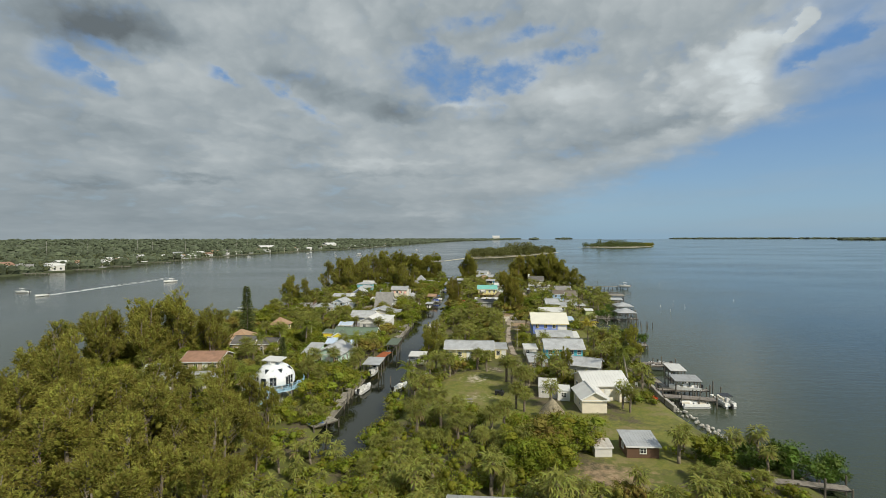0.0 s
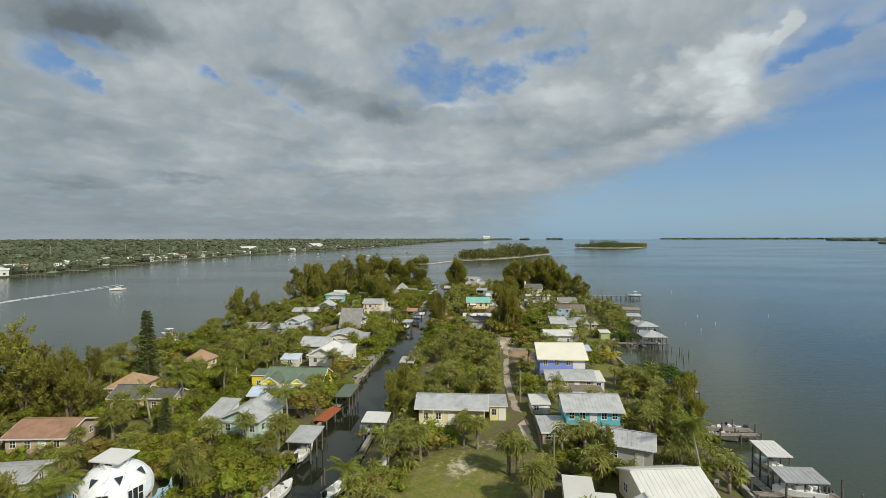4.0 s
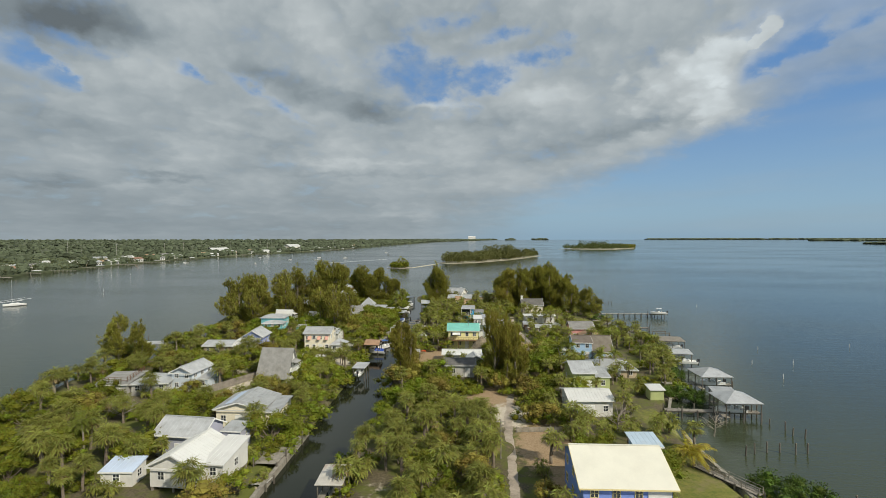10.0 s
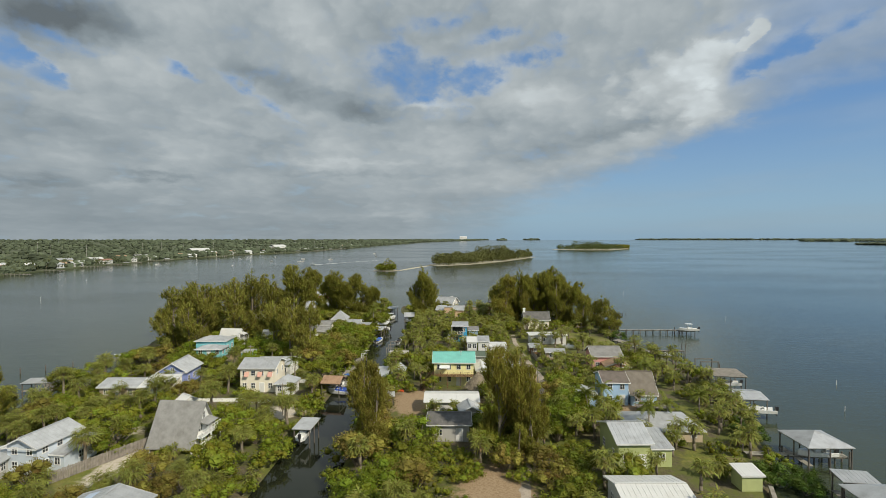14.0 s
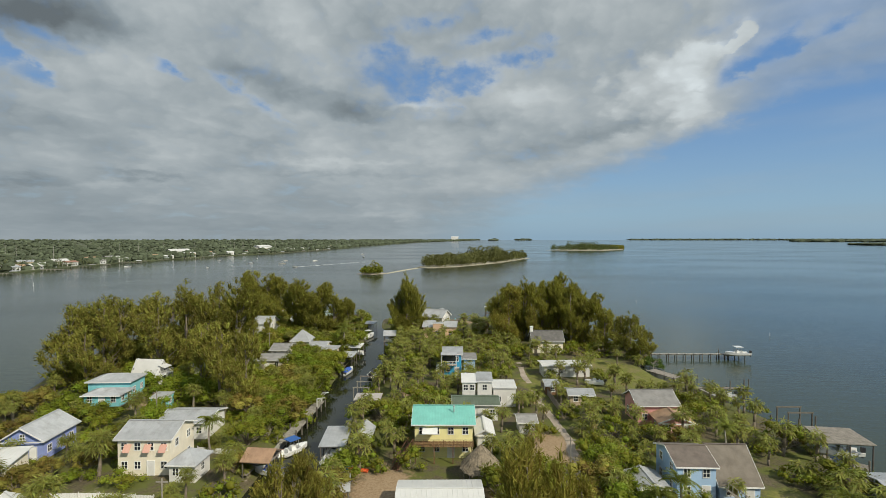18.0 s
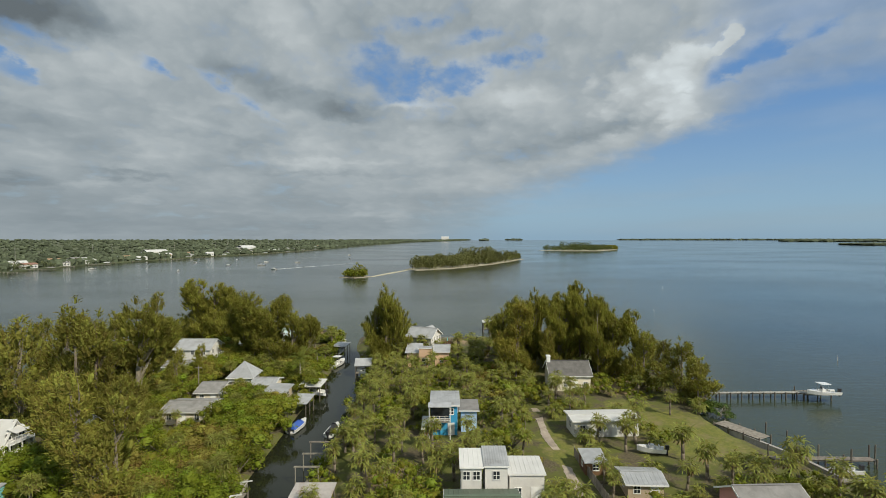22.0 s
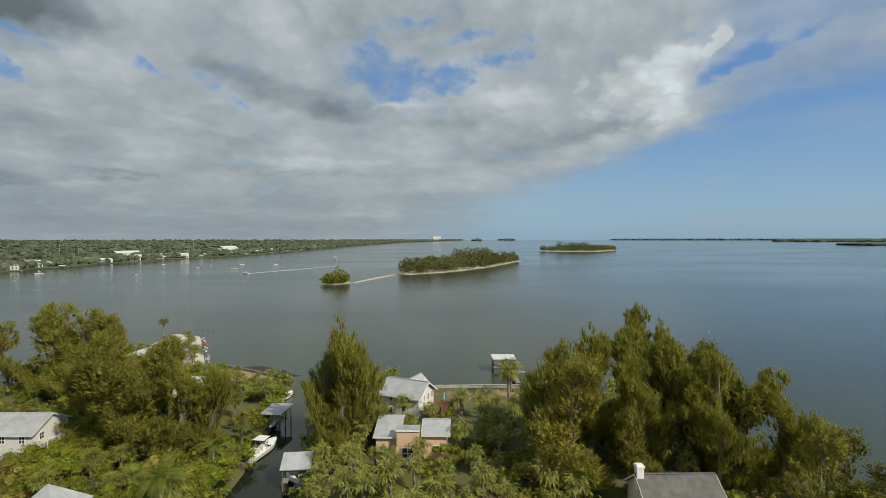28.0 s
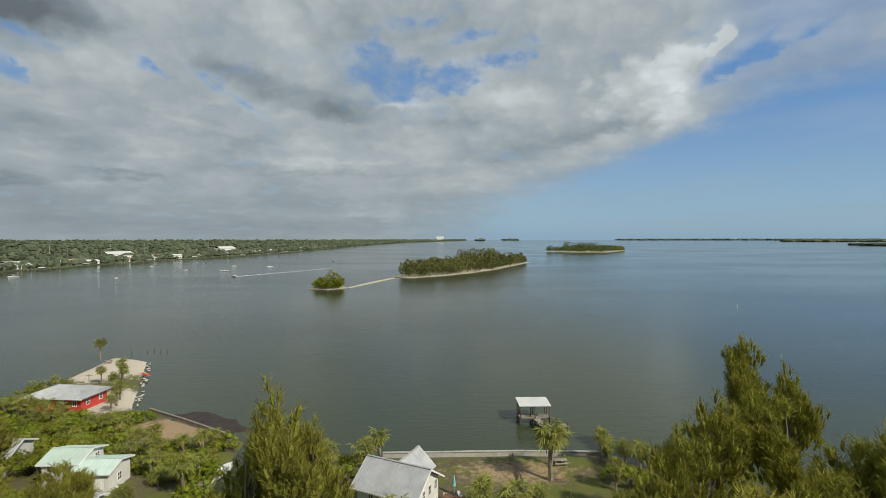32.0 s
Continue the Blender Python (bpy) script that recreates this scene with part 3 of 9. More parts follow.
def railing(parent, pts, mat, height=1.0, step=1.6, name="railing"):
    m = Mesh()
    for a, b in zip(pts, pts[1:]):
        a, b = Vector(a), Vector(b)
        n = max(1, round((b - a).length / step))
        for k in range(n + 1):
            p = a.lerp(b, k / n)
            m.bar(p, p + Vector((0, 0, height)), 0.09)
        for h in (height, height * 0.62, height * 0.3):
            e = Vector((0, 0, h))
            m.bar(a + e, b + e, 0.06, 0.05)
    return part(name, m, mat, parent)


def stairs(parent, x, y, top, mat, run=(0, -1), width=1.0):
    """A straight stair from (x, y, top) down to the ground along run."""
    n = max(2, round(top / 0.18))
    m = Mesh()
    r = Vector((run[0], run[1], 0))
    side = Vector((-run[1], run[0], 0)) * width / 2
    a = Vector((x, y, top))
    b = a + r * (0.26 * n) - Vector((0, 0, top))
    for s in (-1, 1):
        m.bar(a + side * s, b + side * s, 0.06, 0.24)
    for k in range(n):
        p = a.lerp(b, (k + 0.5) / n)
        m.bar(p - side, p + side, 0.26, 0.045)
    for s in (-1, 1):
        e = Vector((0, 0, 0.95))
        m.bar(a + side * s + e, b + side * s + e, 0.06)
        for q in (0.05, 0.5, 0.95):
            p = a.lerp(b, q) + side * s
            m.bar(p, p + e, 0.06)
    return part("stair", m, mat, parent)


def house(label, x, y, rot, w, d, eave, ridge, style, wall, roof, floor=0.0, over=0.45, front=3, side=2, storeys=1, ribs=0.6, name="house", category="house", trim=None, win=(0.95, 1.15), door=True, group="", posts_mat=None, ridge_at=0.5, wall_left=None):
    """A house. (x, y): the middle of the front eave; w, d: the roof's width and depth; eave, ridge: heights above the water.
    style: gx (ridge along the front), gy (gable to the front), shed, hip, flat."""
    ob = thing(name, label, category, x, y, GZ, rot, group)
    trim = trim or MAT["trim"]
    e, r = eave - GZ, ridge - GZ
    th = 0.14
    X0, X1, Y0, Y1 = -w / 2, w / 2, 0.0, d
    o = over
    x0, x1, y0, y1 = X0 + o, X1 - o, Y0 + o, Y1 - o
    f = floor
    if style == "gx":
        ym = d * ridge_at
        slope = (r - e) / ym
        ze, zb = e + slope * o, e + (r - e) / (d - ym) * o
        roof_plane(ob, [(X0, Y0, e), (X1, Y0, e), (X1, ym, r), (X0, ym, r)], roof, th, ribs)
        roof_plane(ob, [(X1, Y1, e), (X0, Y1, e), (X0, ym, r), (X1, ym, r)], roof, th, ribs)
        sidetop = [(0, y1, zb - th), (0, ym, r - th), (0, y0, ze - th)]
        fz, bz = ze - th, zb - th
    elif style == "gy":
        slope = (r - e) / (w / 2)
        ze = e + slope * o
        roof_plane(ob, [(X0, Y1, e), (X0, Y0, e), (0, Y0, r), (0, Y1, r)], roof, th, ribs)
        roof_plane(ob, [(X1, Y0, e), (X1, Y1, e), (0, Y1, r), (0, Y0, r)], roof, th, ribs)
        sidetop = [(0, y1, ze - th), (0, y0, ze - th)]
        fz = bz = ze - th
    elif style == "shed":
        slope = (r - e) / d
        ze, zb = e + slope * o, r - slope * o
        roof_plane(ob, [(X0, Y0, e), (X1, Y0, e), (X1, Y1, r), (X0, Y1, r)], roof, th, ribs)
        sidetop = [(0, y1, zb - th), (0, y0, ze - th)]
        fz, bz = ze - th, zb - th
    elif style == "hip":
        k = min(w, d) / 2
        ra, rb = (X0 + k, X1 - k) if w >= d else (0, 0)
        ya, yb = (d / 2, d / 2) if w >= d else (k, d - k)
        rl, rr = (ra, ya, r), (rb, yb if w < d else ya, r)
        if w >= d:
            roof_plane(ob, [(X0, Y0, e), (X1, Y0, e), (rb, ya, r), (ra, ya, r)], roof, th, 0 if not ribs else ribs)
            roof_plane(ob, [(X1, Y1, e), (X0, Y1, e), (ra, ya, r), (rb, ya, r)], roof, th, 0 if not ribs else ribs)
            roof_plane(ob, [(X0, Y1, e), (X0, Y0, e), (ra, ya, r), (ra, ya + 0.01, r)], roof, th, ribs)
            roof_plane(ob, [(X1, Y0, e), (X1, Y1, e), (rb, ya + 0.01, r), (rb, ya, r)], roof, th, ribs)
        else:
            roof_plane(ob, [(X0, Y0, e), (X1, Y0, e), (0.005, ya, r), (-0.005, ya, r)], roof, th, ribs)
            roof_plane(ob, [(X1, Y1, e), (X0, Y1, e), (-0.005, yb, r), (0.005, yb, r)], roof, th, ribs)
            roof_plane(ob, [(X0, Y1, e), (X0, Y0, e), (0, ya, r), (0, yb, r)], roof, th, ribs)
            roof_plane(ob, [(X1, Y0, e), (X1, Y1, e), (0, yb, r), (0, ya, r)], roof, th, ribs)
        slope = (r - e) / k
        ze = e + slope * o
        sidetop = [(0, y1, ze - th), (0, y0, ze - th)]
        fz = bz = ze - th
    else:
        roof_plane(ob, [(X0, Y0, e), (X1, Y0, e), (X1, Y1, r), (X0, Y1, r)], roof, 0.22, 0)
        sidetop = [(0, y1, r - 0.22), (0, y0, e - 0.22)]
        fz, bz = e - 0.22, r - 0.22
    if style in ("gx", "gy"):
        cap = Mesh()
        if style == "gx":
            cap.bar((X0, d * ridge_at, r + 0.03), (X1, d * ridge_at, r + 0.03), 0.3, 0.05)
        else:
            cap.bar((0, Y0, r + 0.03), (0, Y1, r + 0.03), 0.3, 0.05)
        part("ridge_cap", cap, roof, ob)
        for q in ((X0 - 0.02, X1 + 0.02) if style == "gx" else (Y0 - 0.02, Y1 + 0.02)):
            for side_end in ((Y0, Y1) if style == "gx" else (X0, X1)):
                rake = Mesh()
                if style == "gx":
                    rake.bar((q, side_end, e - 0.1), (q, d * ridge_at, r - 0.1), 0.04, 0.2)
                else:
                    rake.bar((side_end, q, e - 0.1), (0, q, r - 0.1), 0.04, 0.2)
                part("barge_board", rake, trim, ob)
    fascia = Mesh()
    fascia.bar((X0, Y0 - 0.02, e - 0.1), (X1, Y0 - 0.02, e - 0.1), 0.04, 0.18)
    part("fascia", fascia, trim, ob)
    # walls
    fr = [(x0, y0, f), (x1, y0, f), (x1, y0, fz), (x0, y0, fz)]
    bk = [(x1, y1, f), (x0, y1, f), (x0, y1, bz), (x1, y1, bz)]
    if style == "gy":
        fr.insert(3, (0, y0, r - th))
        bk.insert(3, (0, y1, r - th))
    wall_face(ob, fr, (0, -1, 0), wall)
    wall_face(ob, bk, (0, 1, 0), wall)
    t2 = 0.15
    lift = [(q[0], min(max(q[1], y0 + t2), y1 - t2), q[2]) for q in sidetop]
    wall_face(ob, [(x1, y0 + t2, f), (x1, y1 - t2, f)] + [(x1, q[1], q[2]) for q in lift], (1, 0, 0), wall)
    wall_face(ob, [(x0, y1 - t2, f), (x0, y0 + t2, f)] + [(x0, q[1], q[2]) for q in lift[::-1]], (-1, 0, 0), wall_left or wall)
    slabm = Mesh()
    slabm.box(x0 + 0.15, y0 + 0.15, f, x1 - 0.15, y1 - 0.15, f + 0.12)
    part("floor_slab", slabm, MAT["timber"], ob)
    if f > 0.5:
        for q in (x0 + 0.2, 0, x1 - 0.2):
            beam = Mesh()
            beam.box(q - 0.08, y0 + 0.05, f - 0.25, q + 0.08, y1 - 0.05, f - 0.003)
            part("floor_beam", beam, MAT["timber"], ob)
        nx, ny = max(2, round((x1 - x0) / 3.0) + 1), max(2, round((y1 - y0) / 3.2) + 1)
        key = ("stilt", round(f, 2), (posts_mat or MAT["timber"]).name)
        if key not in SHARED:
            pm = Mesh()
            pm.box(-0.13, -0.13, -0.3, 0.13, 0.13, f - 0.01)
            SHARED[key] = pm.data("stilt", posts_mat or MAT["timber"])
        for i in range(nx):
            for j in range(ny):
                p = part("stilt", SHARED[key], None, ob)
                p.location = (x0 + 0.2 + (x1 - x0 - 0.4) * i / (nx - 1), y0 + 0.2 + (y1 - y0 - 0.4) * j / (ny - 1), 0)
    # openings
    ww, wh = win
    top = fz - f
    per = top / storeys
    for s in range(storeys):
        z = f + per * s + min(0.95, per * 0.38)
        hh = min(wh, f + per * (s + 1) - z - 0.2)
        if hh < 0.4:
            continue
        for k in range(front):
            u = x0 + (x1 - x0) * (k + 0.5) / front
            if door and s == 0 and k == front // 2 and front > 1:
                add_door(ob, u, y0, f + 0.02, 0, trim, 0.95, min(2.05, per - 0.25))
            else:
                add_window(ob, u, y0, z, 0, ww, hh, trim)
        for k in range(side):
            v = y0 + (y1 - y0) * (k + 0.5) / side
            add_window(ob, x1, v, z, 90, ww, hh, trim)
            add_window(ob, x0, v, z, -90, ww, hh, trim)
    if style == "gy" and r - fz > 1.8:
        add_window(ob, 0, y0, fz - 0.1, 0, 0.8, 0.9, trim)
    return ob


def vent_pipe(parent, x, y, z):
    m = Mesh()
    m.tube((x, y, z - 0.5), (x, y, z + 0.35), 0.08, 0.08)
    m.tube((x, y, z + 0.35), (x, y, z + 0.5), 0.17, 0.12)
    part("roof_vent", m, MAT["metal"], parent)


# ---- docks, boathouses and boats ----


def planks(m, a, b, width, z, board=0.2):
    """Cross boards with gaps along a dock from a to b."""
    a, b = Vector((*a, z)), Vector((*b, z))
    d = (b - a)
    n = max(2, int(d.length / board))
    s = Vector((-d.y, d.x, 0)).normalized() * width / 2
    u = d.normalized() * board * 0.46
    for k in range(n):
        p = a.lerp(b, (k + 0.5) / n) + Vector((0, 0, 0.012 * ((k * 7) % 3)))
        w = s * (1 + 0.02 * ((k * 5) % 4))
        q = [p - w - u, p + w - u, p + w + u, p - w + u]
        m.slab(q, 0.05)


def pile_mesh(length, r=0.13, mat="pile"):
    key = ("pile", round(length, 1), r, mat)
    if key not in SHARED:
        m = Mesh()
        ring = [(math.cos(i * math.pi / 4), math.sin(i * math.pi / 4)) for i in range(8)]
        for z, q in ((-1.6, 1.0), (length, 0.92), (length + 0.06, 0.5)):
            m.v += [(a * r * q, b * r * q, z) for a, b in ring]
        for j in (0, 8):
            m.f += [(j + i, j + (i + 1) % 8, j + 8 + (i + 1) % 8, j + 8 + i) for i in range(8)]
        m.f += [tuple(range(16, 24)), tuple(range(7, -1, -1))]
        SHARED[key] = m.data("piling", MAT[mat])
    return SHARED[key]


def dock(label, pts, width=1.5, z=1.25, mat="timber", tall=0.0, rails=False, every=3.0, group="docks along the shore"):
    """A plank dock through the points pts (metres in the world), on pilings."""
    c = pts[0]
    ob = thing("dock", label, "dock", c[0], c[1], 0.0, 0, group)
    rel = [(p[0] - c[0], p[1] - c[1]) for p in pts]
    for a, b in zip(rel, rel[1:]):
        m = Mesh()
        planks(m, a, b, width, z)
        tagged(part("deck", m, MAT[mat], ob), kind="stuff")
        k = Mesh()
        d = Vector((b[0] - a[0], b[1] - a[1], 0))
        s = Vector((-d.y, d.x, 0)).normalized() * (width / 2 - 0.12)
        for e in (-1, 1):
            k.bar(Vector((*a, z - 0.16)) + s * e, Vector((*b, z - 0.16)) + s * e, 0.08, 0.2)
        part("stringer", k, MAT["pile"], ob)
        n = max(1, round(d.length / every))
        s2 = Vector((-d.y, d.x, 0)).normalized() * (width / 2 + 0.14)
        for i in range(n + 1):
            for e in (-1, 1):
                p = part("piling", pile_mesh(z + 0.25 + (tall if (i + (e > 0)) % 2 else 0)), None, ob)
                q = Vector((*a, 0)).lerp(Vector((*b, 0)), i / n) + s2 * e
                p.location = q
        if rails:
            for e in (-1, 1):
                q = [Vector((*a, z)) + s * e, Vector((*b, z)) + s * e]
                railing(ob, q, MAT["trim" if rails == "white" else "timber"], 0.95, 2.2)
    return ob


def hull(length, beam, depth, vee=0.5):
    """An open boat's hull: sections from the transom to the bow, with an inner well."""
    m = Mesh()
    sec = []
    for k in range(9):
        s = k / 8
        wide = beam / 2 * (1 - max(0, (s - 0.45) / 0.55) ** 2.2 * 0.97)
        sheer = depth * (1 + 0.32 * s * s)
        keel = depth * 0.9 * max(0, s - 0.65) ** 2 * 4
        y = length * (s - 0.5)
        sec.append([(-wide, y, sheer), (-wide * 0.86, y, depth * 0.38 + keel * 0.5), (0, y, keel), (wide * 0.86, y, depth * 0.38 + keel * 0.5), (wide, y, sheer),
                    (wide * 0.78, y, sheer), (wide * 0.72, y, depth * 0.5 + keel * 0.4), (-wide * 0.72, y, depth * 0.5 + keel * 0.4), (-wide * 0.78, y, sheer)])
    base = len(m.v)
    for q in sec:
        m.v += q
    for k in range(8):
        for i in range(9):
            j = (i + 1) % 9
            m.f.append((base + k * 9 + i, base + k * 9 + j, base + (k + 1) * 9 + j, base + (k + 1) * 9 + i))
    m.f.append(tuple(base + i for i in range(9)))
    m.f.append(tuple(base + 72 + i for i in range(8, -1, -1)))
    return m


def motorboat(label, x, y, rot, z=0.0, length=6.2, top="none", cover=None, group="boats at the docks", stripe=None):
    ob = thing("motorboat", label, "boat", x, y, z - 0.25, rot, group)
    beam, depth = length * 0.36, 0.95
    part("hull", hull(length, beam, depth), MAT["gel"], ob)
    m = Mesh()
    m.solid([(-beam * 0.42, length * 0.16, depth), (beam * 0.42, length * 0.16, depth), (beam * 0.12, length * 0.46, depth * 1.2), (-beam * 0.12, length * 0.46, depth * 1.2)],
            [(-beam * 0.36, length * 0.18, depth * 1.28), (beam * 0.36, length * 0.18, depth * 1.28), (beam * 0.08, length * 0.44, depth * 1.34), (-beam * 0.08, length * 0.44, depth * 1.34)])
    part("foredeck", m, MAT["gel"], ob)
    c = Mesh()
    c.solid([(-0.42, -0.5, 0.45), (0.42, -0.5, 0.45), (0.42, 0.5, 0.45), (-0.42, 0.5, 0.45)], [(-0.4, -0.45, 1.45), (0.4, -0.45, 1.45), (0.38, 0.3, 1.45), (-0.38, 0.3, 1.45)])
    part("console", c, MAT["gel"], ob)
    g = Mesh()
    g.slab([(-0.42, 0.32, 1.45), (0.42, 0.32, 1.45), (0.36, 0.15, 1.85), (-0.36, 0.15, 1.85)], 0.03)
    part("windscreen", g, MAT["glass"], ob)
    s = Mesh()
    s.box(-0.45, -1.2, 0.45, 0.45, -0.75, 0.95)
    s.box(-0.45, -1.25, 0.95, 0.45, -1.15, 1.35)
    part("seat", s, MAT["trim"], ob)
    e = Mesh()
    e.box(-0.2, -length / 2 - 0.55, 0.75, 0.2, -length / 2 - 0.02, 1.45)
    e.box(-0.1, -length / 2 - 0.4, -0.2, 0.1, -length / 2 - 0.15, 0.75)
    part("outboard_motor", e, MAT["black"], ob)
    if top != "none":
        q = Mesh()
        for a in (-0.7, 0.7):
            for b in (-0.8, 0.6):
                q.bar((a, b, 0.9), (a * 0.9, b, 2.55), 0.05)
        part("top_frame", q, MAT["metal"], ob)
        k = Mesh()
        k.slab([(-0.95, -1.1, 2.62), (0.95, -1.1, 2.62), (0.95, 0.9, 2.62), (-0.95, 0.9, 2.62)], 0.07)
        part("canopy", k, MAT["canvas_blue" if top == "blue" else "gel"], ob)
    if cover:
        k = Mesh()
        k.solid([(-beam * 0.46, -length * 0.45, depth + 0.02), (beam * 0.46, -length * 0.45, depth + 0.02), (beam * 0.40, length * 0.15, depth + 0.1), (-beam * 0.40, length * 0.15, depth + 0.1)],
                [(-0.2, -length * 0.4, depth + 0.6), (0.2, -length * 0.4, depth + 0.6), (0.2, length * 0.1, depth + 0.75), (-0.2, length * 0.1, depth + 0.75)])
        part("boat_cover", k, MAT[cover], ob)
    return ob


def pontoon_boat(label, x, y, rot, z=0.0, canopy=None, size=1.0):
    ob = thing("pontoon_boat", label, "boat", x, y, z, rot, "boats at the docks", scale=size)
    for s in (-0.85, 0.85):
        m = Mesh()
        m.tube((s, -3.2, 0.15), (s, 2.8, 0.15), 0.32, 0.32, 10)
        m.tube((s, 2.8, 0.15), (s, 3.5, 0.32), 0.32, 0.06, 10)
        part("pontoon", m, MAT["metal"], ob)
    m = Mesh()
    m.box(-1.25, -3.2, 0.48, 1.25, 3.2, 0.58)
    part("deck", m, MAT["gel"], ob)
    m = Mesh()
    for x0, y0, x1, y1 in ((-1.25, -3.0, -1.19, 3.1), (1.19, -3.0, 1.25, 3.1), (-1.19, 3.04, -0.4, 3.1), (0.4, 3.04, 1.19, 3.1), (-1.19, -3.0, -0.4, -2.94), (0.4, -3.0, 1.19, -2.94)):
        m.box(x0, y0, 0.585, x1, y1, 1.25)
    part("fence_panel", m, MAT["gel"], ob)
    m = Mesh()
    m.box(-1.15, 0.9, 0.585, -0.5, 2.9, 1.0)
    m.box(0.5, 0.9, 0.585, 1.15, 2.9, 1.0)
    m.box(-1.15, -2.85, 0.585, -0.5, -1.0, 1.0)
    part("bench_seat", m, paint("cream_vinyl", (0.62, 0.58, 0.48)), ob)
    m = Mesh()
    m.box(0.45, -0.7, 0.585, 1.1, 0.1, 1.5)
    part("helm_console", m, MAT["trim"], ob)
    m = Mesh()
    m.box(-0.2, -3.75, 0.2, 0.2, -3.22, 1.15)
    part("outboard_motor", m, MAT["black"], ob)
    if canopy:
        m = Mesh()
        for a in (-1.2, 1.2):
            m.bar((a, -1.4, 1.25), (a, -1.9, 2.4), 0.04)
            m.bar((a, -1.4, 1.25), (a, 0.3, 2.4), 0.04)
        part("canopy_frame", m, MAT["metal"], ob)
        m = Mesh()
        m.slab([(-1.25, -2.0, 2.4), (1.25, -2.0, 2.4), (1.25, 0.4, 2.4), (-1.25, 0.4, 2.4)], 0.06)
        part("canopy", m, MAT[canopy], ob)
    return ob


def boathouse(label, x, y, rot, w, d, eave, top, style, roof, z=0.0, mat="timber", posts=(2, 3), deck=True, ribs=0.55, group="boat shelters on pilings"):
    """An open roof on posts over the water. (x, y): the middle of the front eave."""
    ob = thing("boathouse", label, "boathouse", x, y, 0.0, rot, group)
    X0, X1 = -w / 2, w / 2
    if style == "hip":
        k = min(w, d) / 2
        a, b = (X0 + k, X1 - k) if w >= d else (-0.005, 0.005)
        ya, yb = (d / 2, d / 2) if w >= d else (k, d - k)
        roof_plane(ob, [(X0, 0, eave), (X1, 0, eave), (b, ya, top), (a, ya, top)], MAT[roof], 0.1, ribs)
        roof_plane(ob, [(X1, d, eave), (X0, d, eave), (a, yb, top), (b, yb, top)], MAT[roof], 0.1, ribs)
        roof_plane(ob, [(X0, d, eave), (X0, 0, eave), (a, ya, top), (a, yb + 0.005, top)], MAT[roof], 0.1, ribs)
        roof_plane(ob, [(X1, 0, eave), (X1, d, eave), (b, yb + 0.005, top), (b, ya, top)], MAT[roof], 0.1, ribs)
    elif style == "gy":
        roof_plane(ob, [(X0, d, eave), (X0, 0, eave), (0, 0, top), (0, d, top)], MAT[roof], 0.1, ribs)
        roof_plane(ob, [(X1, 0, eave), (X1, d, eave), (0, d, top), (0, 0, top)], MAT[roof], 0.1, ribs)
    elif style == "gx":
        roof_plane(ob, [(X0, 0, eave), (X1, 0, eave), (X1, d / 2, top), (X0, d / 2, top)], MAT[roof], 0.1, ribs)
        roof_plane(ob, [(X1, d, eave), (X0, d, eave), (X0, d / 2, top), (X1, d / 2, top)], MAT[roof], 0.1, ribs)
    else:
        roof_plane(ob, [(X0, 0, eave), (X1, 0, eave), (X1, d, top), (X0, d, top)], MAT[roof], 0.1, ribs)
    nx, ny = posts
    low = min(eave, top)
    for i in range(nx):
        for j in range(ny):
            p = part("post", pile_mesh(low - 0.12, 0.11, "pile"), None, ob)
            p.location = (X0 + 0.3 + (w - 0.6) * i / max(1, nx - 1), 0.3 + (d - 0.6) * j / max(1, ny - 1), 0)
    m = Mesh()
    for yy in (0.3, d - 0.3):
        m.bar((X0 + 0.2, yy, low - 0.2), (X1 - 0.2, yy, low - 0.2), 0.1, 0.2)
    for xx in (X0 + 0.3, X1 - 0.3):
        m.bar((xx, 0.2, low - 0.2), (xx, d - 0.2, low - 0.2), 0.1, 0.2)
    part("beam", m, MAT["timber"], ob)
    if deck:
        m = Mesh()
        planks(m, (X0 + 0.55, 0.2), (X0 + 0.55, d - 0.2), 0.9, 1.2)
        tagged(part("walkway", m, MAT[mat], ob), kind="stuff")
    return ob


def lone_pile(x, y, h, mat="pile", group="mooring piles in the water", r=0.12):
    ob = new("mooring_post", pile_mesh(h, r, mat))
    ob.matrix_basis = pose(x, y, 0, random.uniform(-3, 3), random.uniform(-3, 3), 0)
    return tagged(ob, "weathered round mooring pile standing in the water", "pile", group)


# ---- plants ----
RNG = random.Random(11)


def blade(m, a, d, length, width, droop=0.3, side=None):
    """A narrow leaf: two triangles from a along d, bent down at the tip."""
    d = d.normalized()
    s = side if side is not None else d.cross(Vector((RNG.uniform(-1, 1), RNG.uniform(-1, 1), RNG.uniform(-1, 1))))
    s = s.normalized() * width / 2 if s.length > 1e-3 else Vector((width / 2, 0, 0))
    mid = a + d * length * 0.5
    tip = a + d * length + Vector((0, 0, -droop * length))
    k = len(m.v)
    m.v += [tuple(a), tuple(mid - s), tuple(tip), tuple(mid + s)]
    m.f.append((k, k + 1, k + 2, k + 3))


def leaflet(m, a, d, length, width):
    """A small leaf: one triangle from a along d."""
    d = d.normalized()
    s = d.cross(Vector((RNG.uniform(-1, 1), RNG.uniform(-1, 1), RNG.uniform(-1, 1))))
    s = s.normalized() * width / 2 if s.length > 1e-3 else Vector((width / 2, 0, 0))
    k = len(m.v)
    m.v += [tuple(a - s), tuple(a + s), tuple(a + d * length)]
    m.f.append((k, k + 1, k + 2))


